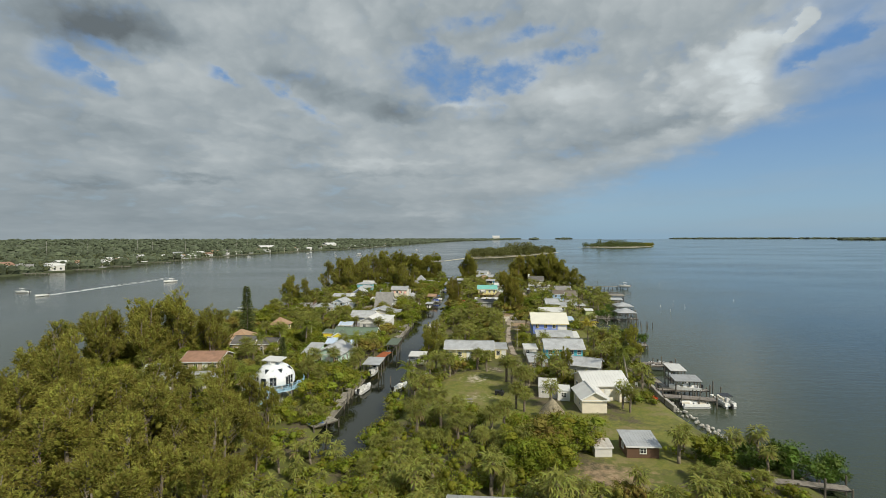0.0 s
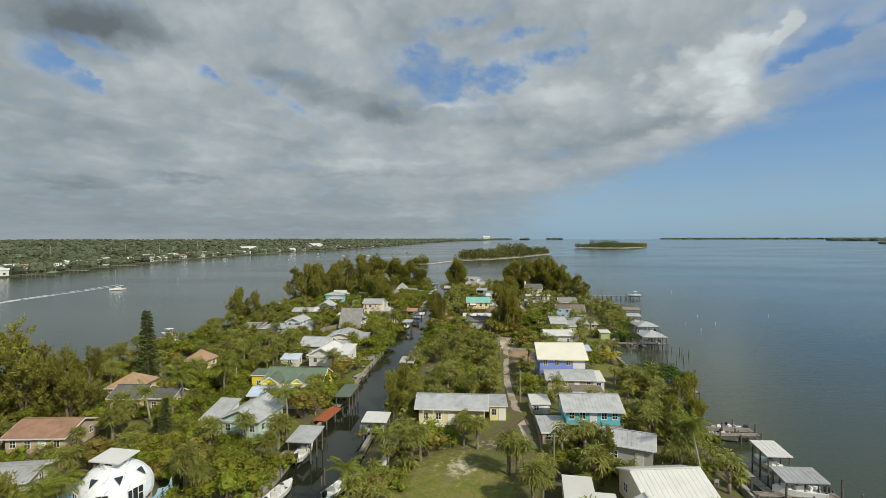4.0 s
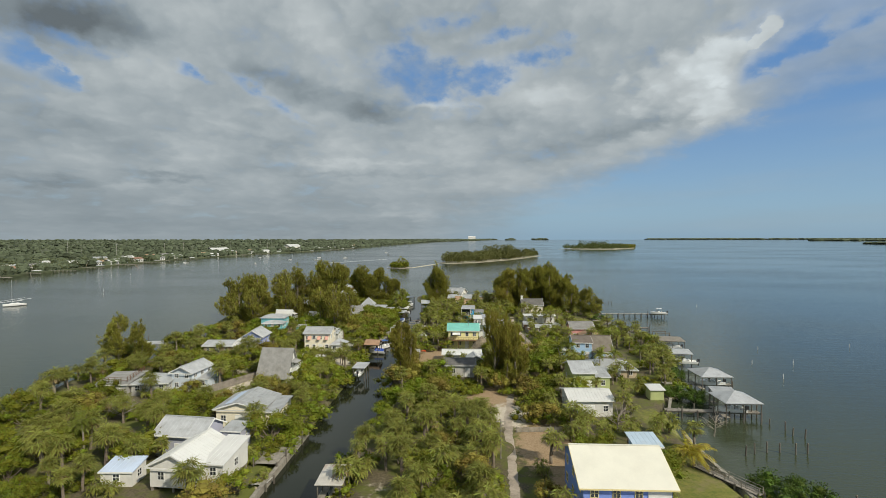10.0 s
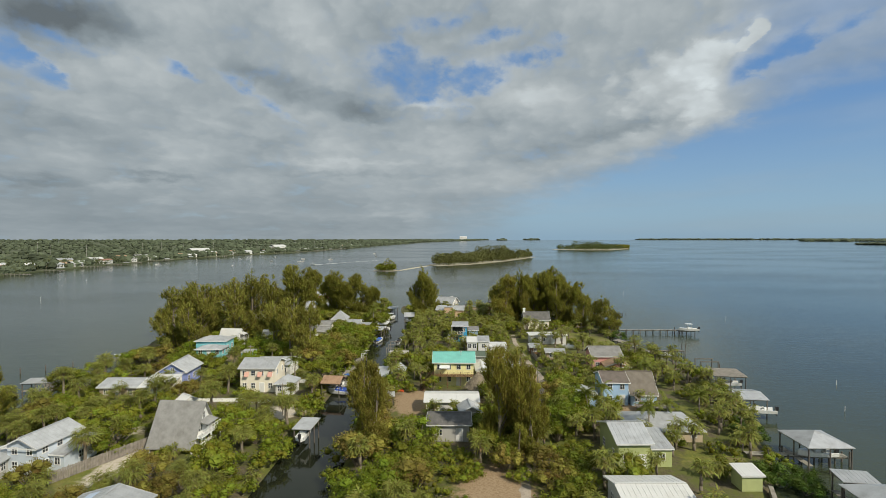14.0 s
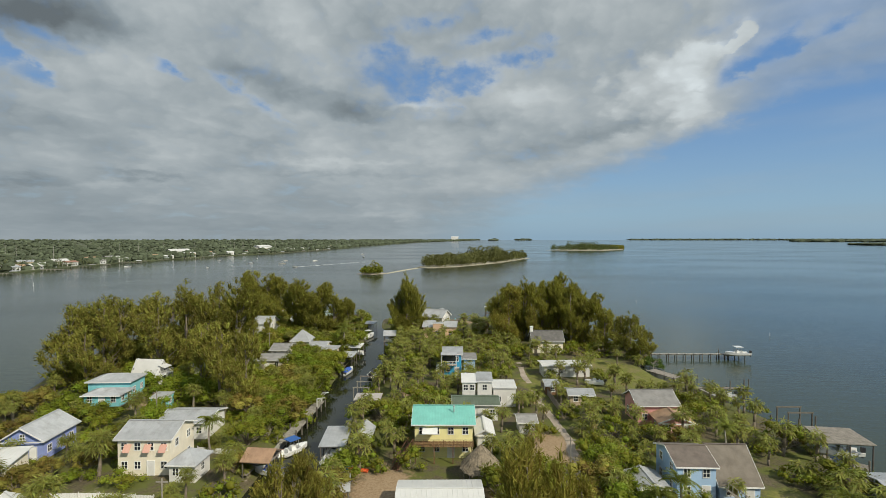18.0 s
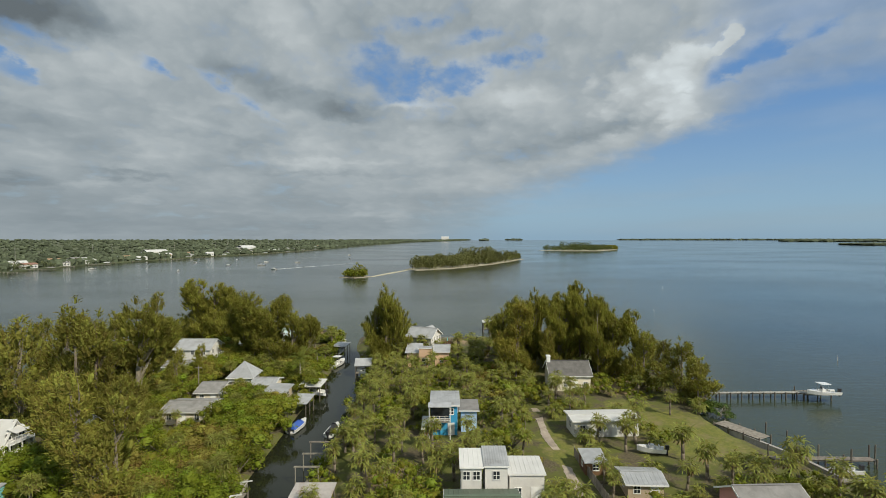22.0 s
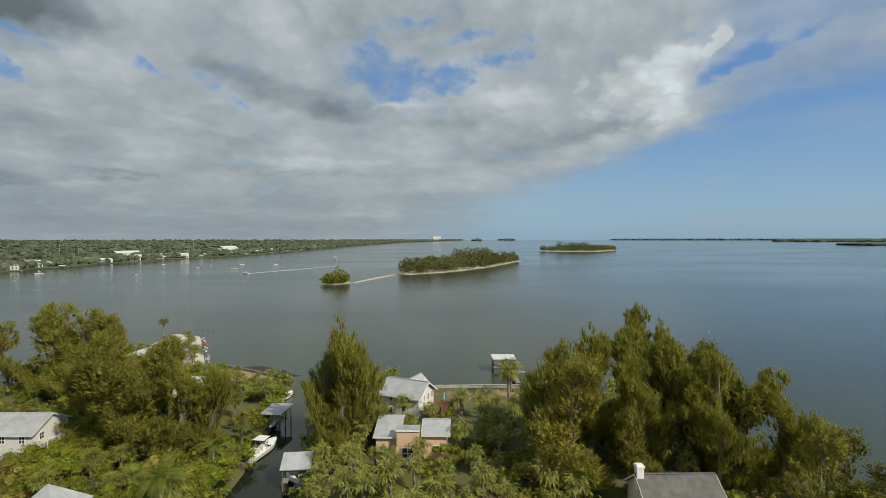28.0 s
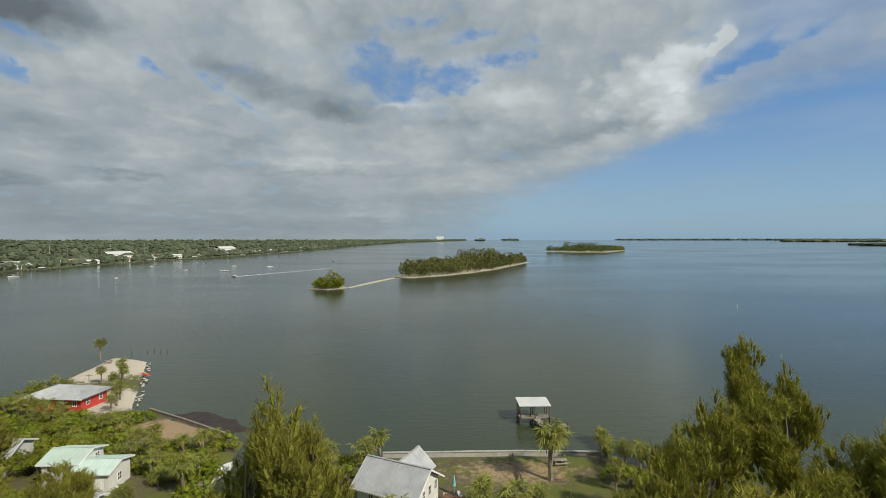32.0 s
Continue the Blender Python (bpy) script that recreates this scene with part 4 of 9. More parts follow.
def rand_dir(lo=-1.0, hi=1.0):
    a, z = RNG.uniform(0, 2 * math.pi), RNG.uniform(lo, hi)
    r = math.sqrt(max(0.0, 1 - z * z))
    return Vector((r * math.cos(a), r * math.sin(a), z))


def limb(m, a, b, r0, r1, bend=0.15, n=3, sides=6):
    """A bent, tapered limb; returns points along it."""
    a, b = Vector(a), Vector(b)
    off = rand_dir() * (b - a).length * bend
    pts = [a.lerp(b, k / n) + off * math.sin(math.pi * k / n) for k in range(n + 1)]
    for k in range(n):
        m.tube(pts[k], pts[k + 1], r0 + (r1 - r0) * k / n, r0 + (r1 - r0) * (k + 1) / n, sides)
    return pts


def sabal(trunk_h, dead=0.35, fans=72, n=8, slim=0.05):
    """Cabbage palm: straight boot-clad trunk and a round head of fan leaves whose tips hang, over a skirt of dead ones."""
    t, c, dd = Mesh(), Mesh(), Mesh()
    lean = Vector((RNG.uniform(-0.3, 0.3), RNG.uniform(-0.3, 0.3), trunk_h))
    limb(t, (0, 0, -0.2), lean, 0.2, 0.16, 0.03, 3, 7)
    for k in range(int(trunk_h * 3)):
        z = trunk_h * (0.45 + 0.55 * RNG.random())
        d = rand_dir(0.3, 0.7)
        p = lean * (z / trunk_h)
        t.bar(p, p + d * 0.32, 0.1, 0.04)
    down = Vector((0, 0, -1))
    for k in range(fans):
        old = k < fans * 0.18
        d = rand_dir(-0.95, -0.45) if old else rand_dir(-0.70, 1.0)
        stem = RNG.uniform(0.45, 1.20) * (0.7 if old else 1)
        a = lean + Vector((0, 0, 0.1))
        h = a + d * stem + down * 0.10 * stem
        tgt = dd if old and RNG.random() < dead * 2 else c
        s = d.cross(Vector((0, 0, 1)))
        s = s.normalized() if s.length > 0.05 else Vector((1, 0, 0))
        size = RNG.uniform(0.85, 1.10)
        fold = s.cross(d).normalized()
        base = len(tgt.v)
        tgt.v += [tuple(a - s * 0.025), tuple(a + s * 0.025), tuple(h)]
        tgt.f.append((base, base + 1, base + 2))
        for i in range(n):
            ang = radians(-115 + 230 * (i + RNG.uniform(-0.3, 0.3)) / (n - 1))
            v = (d * math.cos(ang) + s * math.sin(ang) + fold * RNG.uniform(-0.22, 0.22)).normalized()
            e = (s * math.cos(ang) - d * math.sin(ang)) * slim + fold * RNG.uniform(-0.03, 0.03)
            r = size * (0.80 + 0.20 * math.cos(ang)) * RNG.uniform(0.85, 1.1)
            mid = h + v * r * 0.5 + down * r * 0.10
            tip = mid + (v * 0.55 + down * RNG.uniform(0.20, 0.75)).normalized() * r * 0.55
            base = len(tgt.v)
            tgt.v += [tuple(h), tuple(mid - e), tuple(mid + e), tuple(tip)]
            tgt.f += [(base, base + 1, base + 2), (base + 1, base + 3, base + 2)]
    me = c.data("crown", MAT["sabal"])
    return t.data("trunk", MAT["bark"]), me, dd.data("dead_leaf_skirt", MAT["dead_frond"])


def coconut(trunk_h, leafmat="coco"):
    t, c = Mesh(), Mesh()
    lean = Vector((RNG.uniform(-1.2, 1.2), RNG.uniform(-0.8, 0.8), trunk_h))
    limb(t, (0, 0, -0.2), lean, 0.2, 0.13, 0.06, 5, 7)
    for k in range(20):
        d = rand_dir(-0.25, 0.95)
        d = Vector((d.x, d.y, d.z * 0.9 + 0.15)).normalized()
        p, step = Vector(lean), 0.36
        s = d.cross(Vector((0, 0, 1)))
        s = s.normalized() if s.length > 0.05 else Vector((1, 0, 0))
        for i in range(9):
            q = p + d * step
            c.bar(p, q, 0.05 - 0.004 * i, 0.03)
            for e in (-1, 1):
                for hlf in (0.2, 0.7):
                    blade(c, p.lerp(q, hlf), s * e + d * 0.55 + Vector((0, 0, -0.25)), 0.85 * (1.1 - 0.09 * i), 0.13, 0.35, side=d)
            p = q
            d = (d + Vector((0, 0, -0.17))).normalized()
    return t.data("trunk", MAT["bark_pale"]), c.data("crown", MAT[leafmat]), None


def core(m, a, b, fat, seed, n=7, rings=5):
    """The dense inside of a plume or a lobe: a lumpy spindle from a to b."""
    a, b = Vector(a), Vector(b)
    d = (b - a).normalized()
    s = d.cross(Vector((0.3, 1, 0.1))).normalized()
    u = s.cross(d)
    k = len(m.v)
    for j in range(rings):
        f = (j + 0.5) / rings
        r = fat * math.sin(math.pi * (0.10 + 0.82 * f)) ** 0.7
        for i in range(n):
            w = r * RNG.uniform(0.6, 1.15)
            g = i * 2 * math.pi / n + j * 0.4
            m.v.append(tuple(a.lerp(b, f) + (s * math.cos(g) + u * math.sin(g)) * w))
    m.v += [tuple(a), tuple(b)]
    for j in range(rings - 1):
        for i in range(n):
            e = (i + 1) % n
            m.f.append((k + j * n + i, k + j * n + e, k + (j + 1) * n + e, k + (j + 1) * n + i))
    for i in range(n):
        e = (i + 1) % n
        m.f.append((k + e, k + i, k + rings * n))
        m.f.append((k + (rings - 1) * n + i, k + (rings - 1) * n + e, k + rings * n + 1))


def tuft(m, root, axis, fat, n, fine, slim=1.0):
    """One feathery tuft: needles on all sides of a small dense heart, pointed towards axis; slim tufts are finer and more upright."""
    way = axis.normalized()
    core(m, root - axis * 0.05, root + axis * 0.70, fat * 0.34, 0, 4, 2)
    for i in range(n):
        s = RNG.random()
        d = rand_dir(-0.6, 0.6)
        p = root + axis * s * 0.80 + d * fat * (1.0 - 0.55 * s) * RNG.uniform(0.35, 0.95)
        leaflet(m, p, d * 0.85 * slim + way * (1.2 - 0.6 * slim) + rand_dir() * (0.25 + 0.4 * slim), RNG.uniform(0.28, 0.62) * fine * (1.9 - 0.9 * slim), RNG.uniform(0.10, 0.17) * fine * slim)


def casuarina(h, spread, mat, plumes=32, tufts=5, needles=30, bare=0.02, fine=1.0, fat=0.85, slim=1.0):
    """Australian pine: rising limbs that carry many pointed feathery tufts, with gaps between them."""
    t, c = Mesh(), Mesh()
    trunk = limb(t, (0, 0, -0.3), (RNG.uniform(-0.6, 0.6), RNG.uniform(-0.6, 0.6), h * 0.84), h * 0.014 + 0.06, 0.05, 0.04, 5, 6)
    for k in range(plumes):
        ang = k * 2.399 + RNG.uniform(-0.35, 0.35)
        # plume tips lie on an uneven egg, from the skirt to the top
        lvl = 1.0 if k == 0 else 0.16 + 0.82 * ((k * 0.618) % 1.0)
        girth = spread * (1 - ((lvl - 0.36) / 0.66) ** 2) ** 0.62 if lvl > 0.36 else spread * (0.80 + 0.2 * lvl / 0.36)
        rad = girth * RNG.uniform(0.62, 1.08) * (0.35 if k % 5 == 4 and lvl < 0.8 else 1.0)
        top = Vector((math.cos(ang) * rad, math.sin(ang) * rad, h * lvl * RNG.uniform(0.90, 1.0)))
        root = Vector((top.x * 0.30, top.y * 0.30, max(h * bare, top.z - h * RNG.uniform(0.16, 0.28))))
        start = trunk[0].lerp(trunk[-1], max(0.03, min(0.95, (root.z - 0.05 * h) / (h * 0.84))))
        limb(t, start, root.lerp(top, 0.7), 0.05 * h / 14, 0.02, 0.05, 3, 4)
        axis = top - root
        way = (axis.normalized() * 0.25 + Vector((0, 0, 0.9))).normalized()
        for j in range(tufts):
            s = (j + RNG.uniform(0.2, 0.9)) / tufts
            size = fat * (1.15 - 0.45 * s) * RNG.uniform(0.8, 1.25)
            side = rand_dir(-0.6, 0.4) * fat * (1.9 - 1.3 * s)
            base = root + axis * (0.10 + 0.80 * s) + side
            base.z = max(base.z, 0.4)
            tuft(c, base, (way + side * 0.2 / fat).normalized() * size * (3.1 - 1.2 * slim), size, needles, fine, slim)
    return t.data("trunk", MAT["bark"]), c.data("crown", MAT[mat]), None


def broadleaf(h, spread, mat, lobes=9, leaves=130, trunk=True, leaf=0.34):
    """A broad-leaved tree or bush: lobes of small leaves on limbs, with gaps and an uneven outline."""
    t, c = Mesh(), Mesh()
    for k in range(lobes):
        ang = k * 2.399 + RNG.uniform(-0.4, 0.4)
        rad = spread * math.sqrt(RNG.uniform(0.03, 0.80))
        z = h * (RNG.uniform(0.42, 0.84) - 0.20 * rad / spread) if trunk else h * RNG.uniform(0.25, 0.68) * (1.1 - 0.4 * rad / spread)
        o = Vector((math.cos(ang) * rad, math.sin(ang) * rad, z))
        r = spread * RNG.uniform(0.20, 0.40)
        if trunk:
            limb(t, (0, 0, -0.2 + h * 0.12 * (k % 2)), o, 0.05 + h * 0.012, 0.03, 0.12, 2, 4)
        elif k < 4:
            limb(t, (0, 0, -0.1), o, 0.06, 0.02, 0.12, 2, 4)
        core(c, o - Vector((0, 0, r * 0.6)), o + Vector((0, 0, r * 0.6)), r * 0.70, k, 6, 3)
        for i in range(int(leaves * (r / spread / 0.3) ** 1.5)):
            d = rand_dir(-0.6, 1.0)
            p = o + Vector((d.x, d.y, d.z * 0.85)) * r * RNG.uniform(0.62, 1.22)
            leaflet(c, p, d + rand_dir() * 0.9, RNG.uniform(0.8, 1.5) * leaf, RNG.uniform(0.5, 0.85) * leaf)
    return t.data("trunk", MAT["bark"]), c.data("crown", MAT[mat]), None


def norfolk(h):
    """A narrow cone of close tiers; each bough carries a flat spray of short needles."""
    t, c = Mesh(), Mesh()
    limb(t, (0, 0, -0.2), (0, 0, h * 0.97), 0.22, 0.04, 0.01, 4, 7)
    n = int(h * 2.2)
    for k in range(n):
        s = k / n
        z = h * (0.08 + 0.90 * s)
        r = ((1 - s) ** 0.8 * h * 0.15 + 0.25) * RNG.uniform(0.8, 1.1)
        for j in range(7):
            ang = j * 0.9 + k * 0.6 + RNG.uniform(-0.2, 0.2)
            d = Vector((math.cos(ang), math.sin(ang), RNG.uniform(-0.05, 0.25)))
            a = Vector((0, 0, z + RNG.uniform(-0.2, 0.2)))
            for q in range(6):
                p = a + d * r * (0.1 + 0.16 * q)
                for e in (-1, 0, 1):
                    blade(c, p, d + Vector((-d.y, d.x, 0)) * e * 0.9 + Vector((0, 0, RNG.uniform(-0.2, 0.5))), RNG.uniform(0.5, 0.8), 0.17, 0.15)
    return t.data("trunk", MAT["bark"]), c.data("crown", MAT["norfolk"]), None


def bare_tree(h, spread):
    t = Mesh()
    tw = Mesh()
    top = limb(t, (0, 0, -0.2), (0.3, 0.2, h * 0.45), 0.16, 0.1, 0.05, 2, 6)
    for k in range(12):
        a = top[0].lerp(top[-1], RNG.uniform(0.4, 1))
        d = rand_dir(0.2, 0.8)
        b = a + d * spread * RNG.uniform(0.6, 1)
        limb(t, a, b, 0.06, 0.02, 0.1, 2, 5)
        for j in range(9):
            p = a.lerp(b, RNG.uniform(0.3, 1))
            tw.tube(p, p + (d + rand_dir() * 0.9).normalized() * RNG.uniform(0.5, 1.2), 0.018, 0.006, 4)
    return t.data("trunk", MAT["bark_pale"]), tw.data("twigs", MAT["bark_pale"]), None


KINDS = {}


def kinds_of(name, label, category, h, makers):
    KINDS[name] = (label, category, h, [f() for f in makers])


kinds_of("cabbage_palm", "cabbage palm with a round head of green fan leaves", "palm tree", 5.6, [lambda k=k: sabal(3.8 + 0.25 * (k % 3)) for k in range(5)])
kinds_of("short_palm", "low cabbage palm with fan leaves close to the ground", "palm tree", 3.4, [lambda k=k: sabal(1.5 + 0.2 * k, 0.2) for k in range(3)])
kinds_of("coconut_palm", "coconut palm with arching feather leaves on a bare trunk", "palm tree", 8.6, [lambda: coconut(6.6) for k in range(3)])
kinds_of("golden_palm", "small palm with yellowing feather leaves", "palm tree", 3.6, [lambda: coconut(1.6, "coco_yellow")])
kinds_of("casuarina", "tall feathery casuarina tree with olive brown foliage", "tree", 15.6, [lambda k=k: casuarina(16, 4.7, "casuarina", 38, 5, 24, 0.02, 1.1, 0.82, 0.9) for k in range(5)])
kinds_of("green_casuarina", "tall feathery casuarina tree with grey green foliage", "tree", 19.6, [lambda k=k: casuarina(20, 6.0, "casuarina_green", 60, 7, 40, 0.02, 0.90, 0.84, 0.62) for k in range(4)])
kinds_of("golden_casuarina", "tall feathery casuarina tree with golden olive foliage", "tree", 14.6, [lambda k=k: casuarina(15, 3.4, "casuarina_gold", 40, 7, 36, 0.02, 0.80, 0.62, 0.68) for k in range(3)])
kinds_of("young_casuarina", "young feathery casuarina, pointed and dark green", "tree", 8.0, [lambda: casuarina(8, 1.9, "casuarina_green", 26, 6, 22, 0.02, 0.65, 0.40) for k in range(2)])
kinds_of("broadleaf_tree", "round broad-leaved evergreen tree with a leafy crown", "tree", 6.0, [lambda: broadleaf(6, 3.5, "broad", 16, 100, True, 0.25) for k in range(4)])
kinds_of("bright_tree", "bright green broad-leaved tree with a full crown", "tree", 6.0, [lambda: broadleaf(6, 3.5, "broad_bright", 17, 120, True, 0.24) for k in range(2)])
kinds_of("dry_tree", "thin olive brown broad-leaved tree", "tree", 6.0, [lambda: broadleaf(6, 3.3, "broad_dry", 16, 90, True, 0.22) for k in range(2)])
kinds_of("shrub", "low evergreen shrub with small leaves", "shrub", 2.4, [lambda: broadleaf(2.4, 2.2, "broad", 10, 90, False, 0.18) for k in range(3)])
kinds_of("bright_shrub", "low bright green garden shrub", "shrub", 2.2, [lambda: broadleaf(2.2, 2.0, "broad_bright", 9, 90, False, 0.18) for k in range(2)])
kinds_of("mangrove", "dense mangrove thicket at the water's edge", "mangrove", 4.0, [lambda: broadleaf(4, 3.2, "mangrove", 15, 190, False, 0.2) for k in range(2)])
kinds_of("norfolk_pine", "dark conical pine with tiers of branches", "tree", 15.0, [lambda: norfolk(15)])
kinds_of("bare_tree", "leafless grey tree with fine branches", "tree", 6.0, [lambda: bare_tree(6, 3.0)])
COUNT = {}
LIMIT = {"cabbage_palm": 300, "short_palm": 150, "shrub": 200, "bright_shrub": 80, "broadleaf_tree": 260, "dry_tree": 100}
LIGHT = {"cabbage_palm": [sabal(3.8 + 0.25 * k, 0.35, 40, 6, 0.085) for k in range(3)], "short_palm": [sabal(1.5 + 0.2 * k, 0.2, 36, 6, 0.085) for k in range(3)],
         "shrub": [broadleaf(2.4, 2.2, "broad", 7, 36, False, 0.26) for k in range(3)], "bright_shrub": [broadleaf(2.2, 2.0, "broad_bright", 7, 36, False, 0.26) for k in range(3)],
         "broadleaf_tree": [broadleaf(6, 3.5, "broad", 12, 70, True, 0.30) for k in range(3)], "dry_tree": [broadleaf(6, 3.3, "broad_dry", 12, 60, True, 0.28) for k in range(3)]}
THICKET = []  # growth past the limit, gathered into one mesh


def plant(kind, x, y, h, wide=1.0, z=None, group="", label=None):
    """Plant one tree of a kind, h metres high, turned at random."""
    text, cat, full, kinds = KINDS[kind]
    i = COUNT[kind] = COUNT.get(kind, -1) + 1
    trunk, crown, extra = kinds[i % len(kinds)]
    s = h / full
    place = pose(x, y, (GZ - 0.05) if z is None else z, 0, 0, RNG.uniform(0, 360)) @ Matrix.Diagonal((s * wide, s * wide, s, 1))
    if i >= LIMIT.get(kind, 9999):
        THICKET.append((LIGHT[kind][i % 3] if kind in LIGHT else (trunk, crown, extra), place))
        return None
    ob = new(kind)
    ob.empty_display_size = 0.2
    ob.matrix_basis = place
    tagged(ob, label or text, cat, group or "trees of the island: " + kind.replace("_", " "))
    part("trunk", trunk, None, ob)
    part("crown", crown, None, ob)
    if extra and len(extra.vertices) and kind == "cabbage_palm":
        part("dead_leaves", extra, None, ob)
    return ob


def build_thicket():
    """Joins the gathered growth into one mesh."""
    co, loops, starts, slots, mats = [], [], [], [], []
    nv = nl = 0
    for meshes, place in THICKET:
        m = np.array(place)
        for me in meshes:
            if not me or not len(me.vertices):
                continue
            v = np.empty(len(me.vertices) * 3)
            me.vertices.foreach_get("co", v)
            v = v.reshape(-1, 3) @ m[:3, :3].T + m[:3, 3]
            li = np.empty(len(me.loops), int)
            me.loops.foreach_get("vertex_index", li)
            st = np.empty(len(me.polygons), int)
            me.polygons.foreach_get("loop_start", st)
            mat = me.materials[0]
            if mat not in mats:
                mats.append(mat)
            co.append(v), loops.append(li + nv), starts.append(st + nl), slots.append(np.full(len(st), mats.index(mat)))
            nv, nl = nv + len(v), nl + len(li)
    out = bpy.data.meshes.new("undergrowth")
    out.vertices.add(nv), out.loops.add(nl), out.polygons.add(sum(map(len, starts)))
    out.vertices.foreach_set("co", np.concatenate(co).ravel())
    out.loops.foreach_set("vertex_index", np.concatenate(loops).astype(np.int32))
    out.polygons.foreach_set("loop_start", np.concatenate(starts).astype(np.int32))
    for mat in mats:
        out.materials.append(mat)
    out.polygons.foreach_set("material_index", np.concatenate(slots).astype(np.int32))
    out.update(calc_edges=True)
    tagged(new("undergrowth", out), "thick green undergrowth of shrubs and low palms", "undergrowth", kind="stuff")

# ---- land and water ----
COAST = [(33, -60), (33, 20), (36, 42), (41.5, 58), (41.5, 64), (37, 70), (34.8, 77), (33.6, 84), (33.4, 91), (33.8, 101), (36, 113), (37, 126), (37, 147), (36.2, 160), (36.6, 171),
         (38.2, 181), (42, 189), (48, 196), (50, 203), (53.4, 213), (56.6, 224), (60, 237), (61.6, 248), (58.6, 259), (55, 269), (51.6, 278), (51, 287), (53, 294), (59, 299),
         (58, 313), (50, 332), (38, 350), (28, 359), (14, 359.6), (-8, 359.4), (-22, 362), (-36.3, 368), (-46.6, 374.7), (-57, 381), (-61.5, 383), (-68.9, 398.4), (-80.2, 421), (-92.6, 425), (-90.4, 406),
         (-89, 392), (-96, 372), (-101, 352), (-104, 330), (-105, 305), (-100, 280), (-90, 255), (-87, 231), (-88.5, 217), (-95, 203), (-91, 183), (-92, 167), (-95, 150), (-101, 125), (-109, 104), (-101, 84), (-92, 50), (-80, 10), (-75, -60)]
CANAL = [(-27.2, 63), (-18.0, 63), (-17.6, 120), (-17.6, 200), (-18.4, 260), (-18.4, 316), (-21, 330), (-25.8, 346), (-27.8, 368), (-32.5, 372), (-30.6, 350), (-27.4, 328), (-27.0, 260), (-27.6, 180)]
RNG2 = np.random.RandomState(5)


def signed_distance(px, py, poly):
    """Distance to a polygon's edge, positive inside."""
    inside = np.zeros(px.shape, bool)
    best = np.full(px.shape, 1e9)
    for (ax, ay), (bx, by) in zip(poly, poly[1:] + poly[:1]):
        ex, ey = bx - ax, by - ay
        t = np.clip(((px - ax) * ex + (py - ay) * ey) / (ex * ex + ey * ey), 0, 1)
        best = np.minimum(best, np.hypot(px - ax - t * ex, py - ay - t * ey))
        cross = ((ay > py) != (by > py)) & (px < ex * (py - ay) / (ey if ey else 1e-9) + ax)
        inside ^= cross
    return np.where(inside, best, -best)


def land_distance(px, py):
    return np.minimum(signed_distance(px, py, COAST), -signed_distance(px, py, CANAL))


LAWNS = [(24, 68, 12, 9), (15, 75, 8, 7), (-3, 92, 9, 15), (3, 80, 7, 8), (29, 84, 6, 9), (43, 277, 9, 13), (-4, 352, 5, 5), (38, 289, 6, 6), (31, 152, 5, 8), (35, 176, 4, 7), (-38, 243, 4, 5), (-53, 190, 6, 5), (20, 272, 4, 8), (-76, 108, 7, 5), (38, 196, 5, 6), (44, 218, 5, 6)]
SANDS = [(-3, 100, 4.5, 6, 0.50), (-2, 88, 6, 4, 0.42), (-8, 82, 4, 4, 0.42), (1, 108, 5, 3, 0.45), (-84, 412, 13, 16), (-66, 386, 9, 9), (-42, 140, 10, 3.5), (-46, 221, 8, 4, 0.45), (8, 178, 4, 7), (17, 60, 4, 3, 0.3), (-50, 292, 3, 10), (-12, 150, 4, 6, 0.4), (-62, 205, 8, 3), (-33, 216, 4, 5), (-50.5, 193, 2.6, 9, 0.8), (-46, 206, 4, 3, 0.6)]
DRYS = [(5, 186, 6, 11), (13, 165, 6, 12), (16, 58, 8, 6, 0.6), (-46, 370, 9, 6), (12, 352, 14, 6, 0.62), (-60, 260, 8, 6), (14, 150, 4, 8), (-9, 222, 5, 9), (6, 222, 8, 6, 0.5), (16, 236, 5, 8), (-56, 98, 6, 8), (40, 305, 6, 8), (30, 220, 7, 5), (-6, 262, 5, 5)]


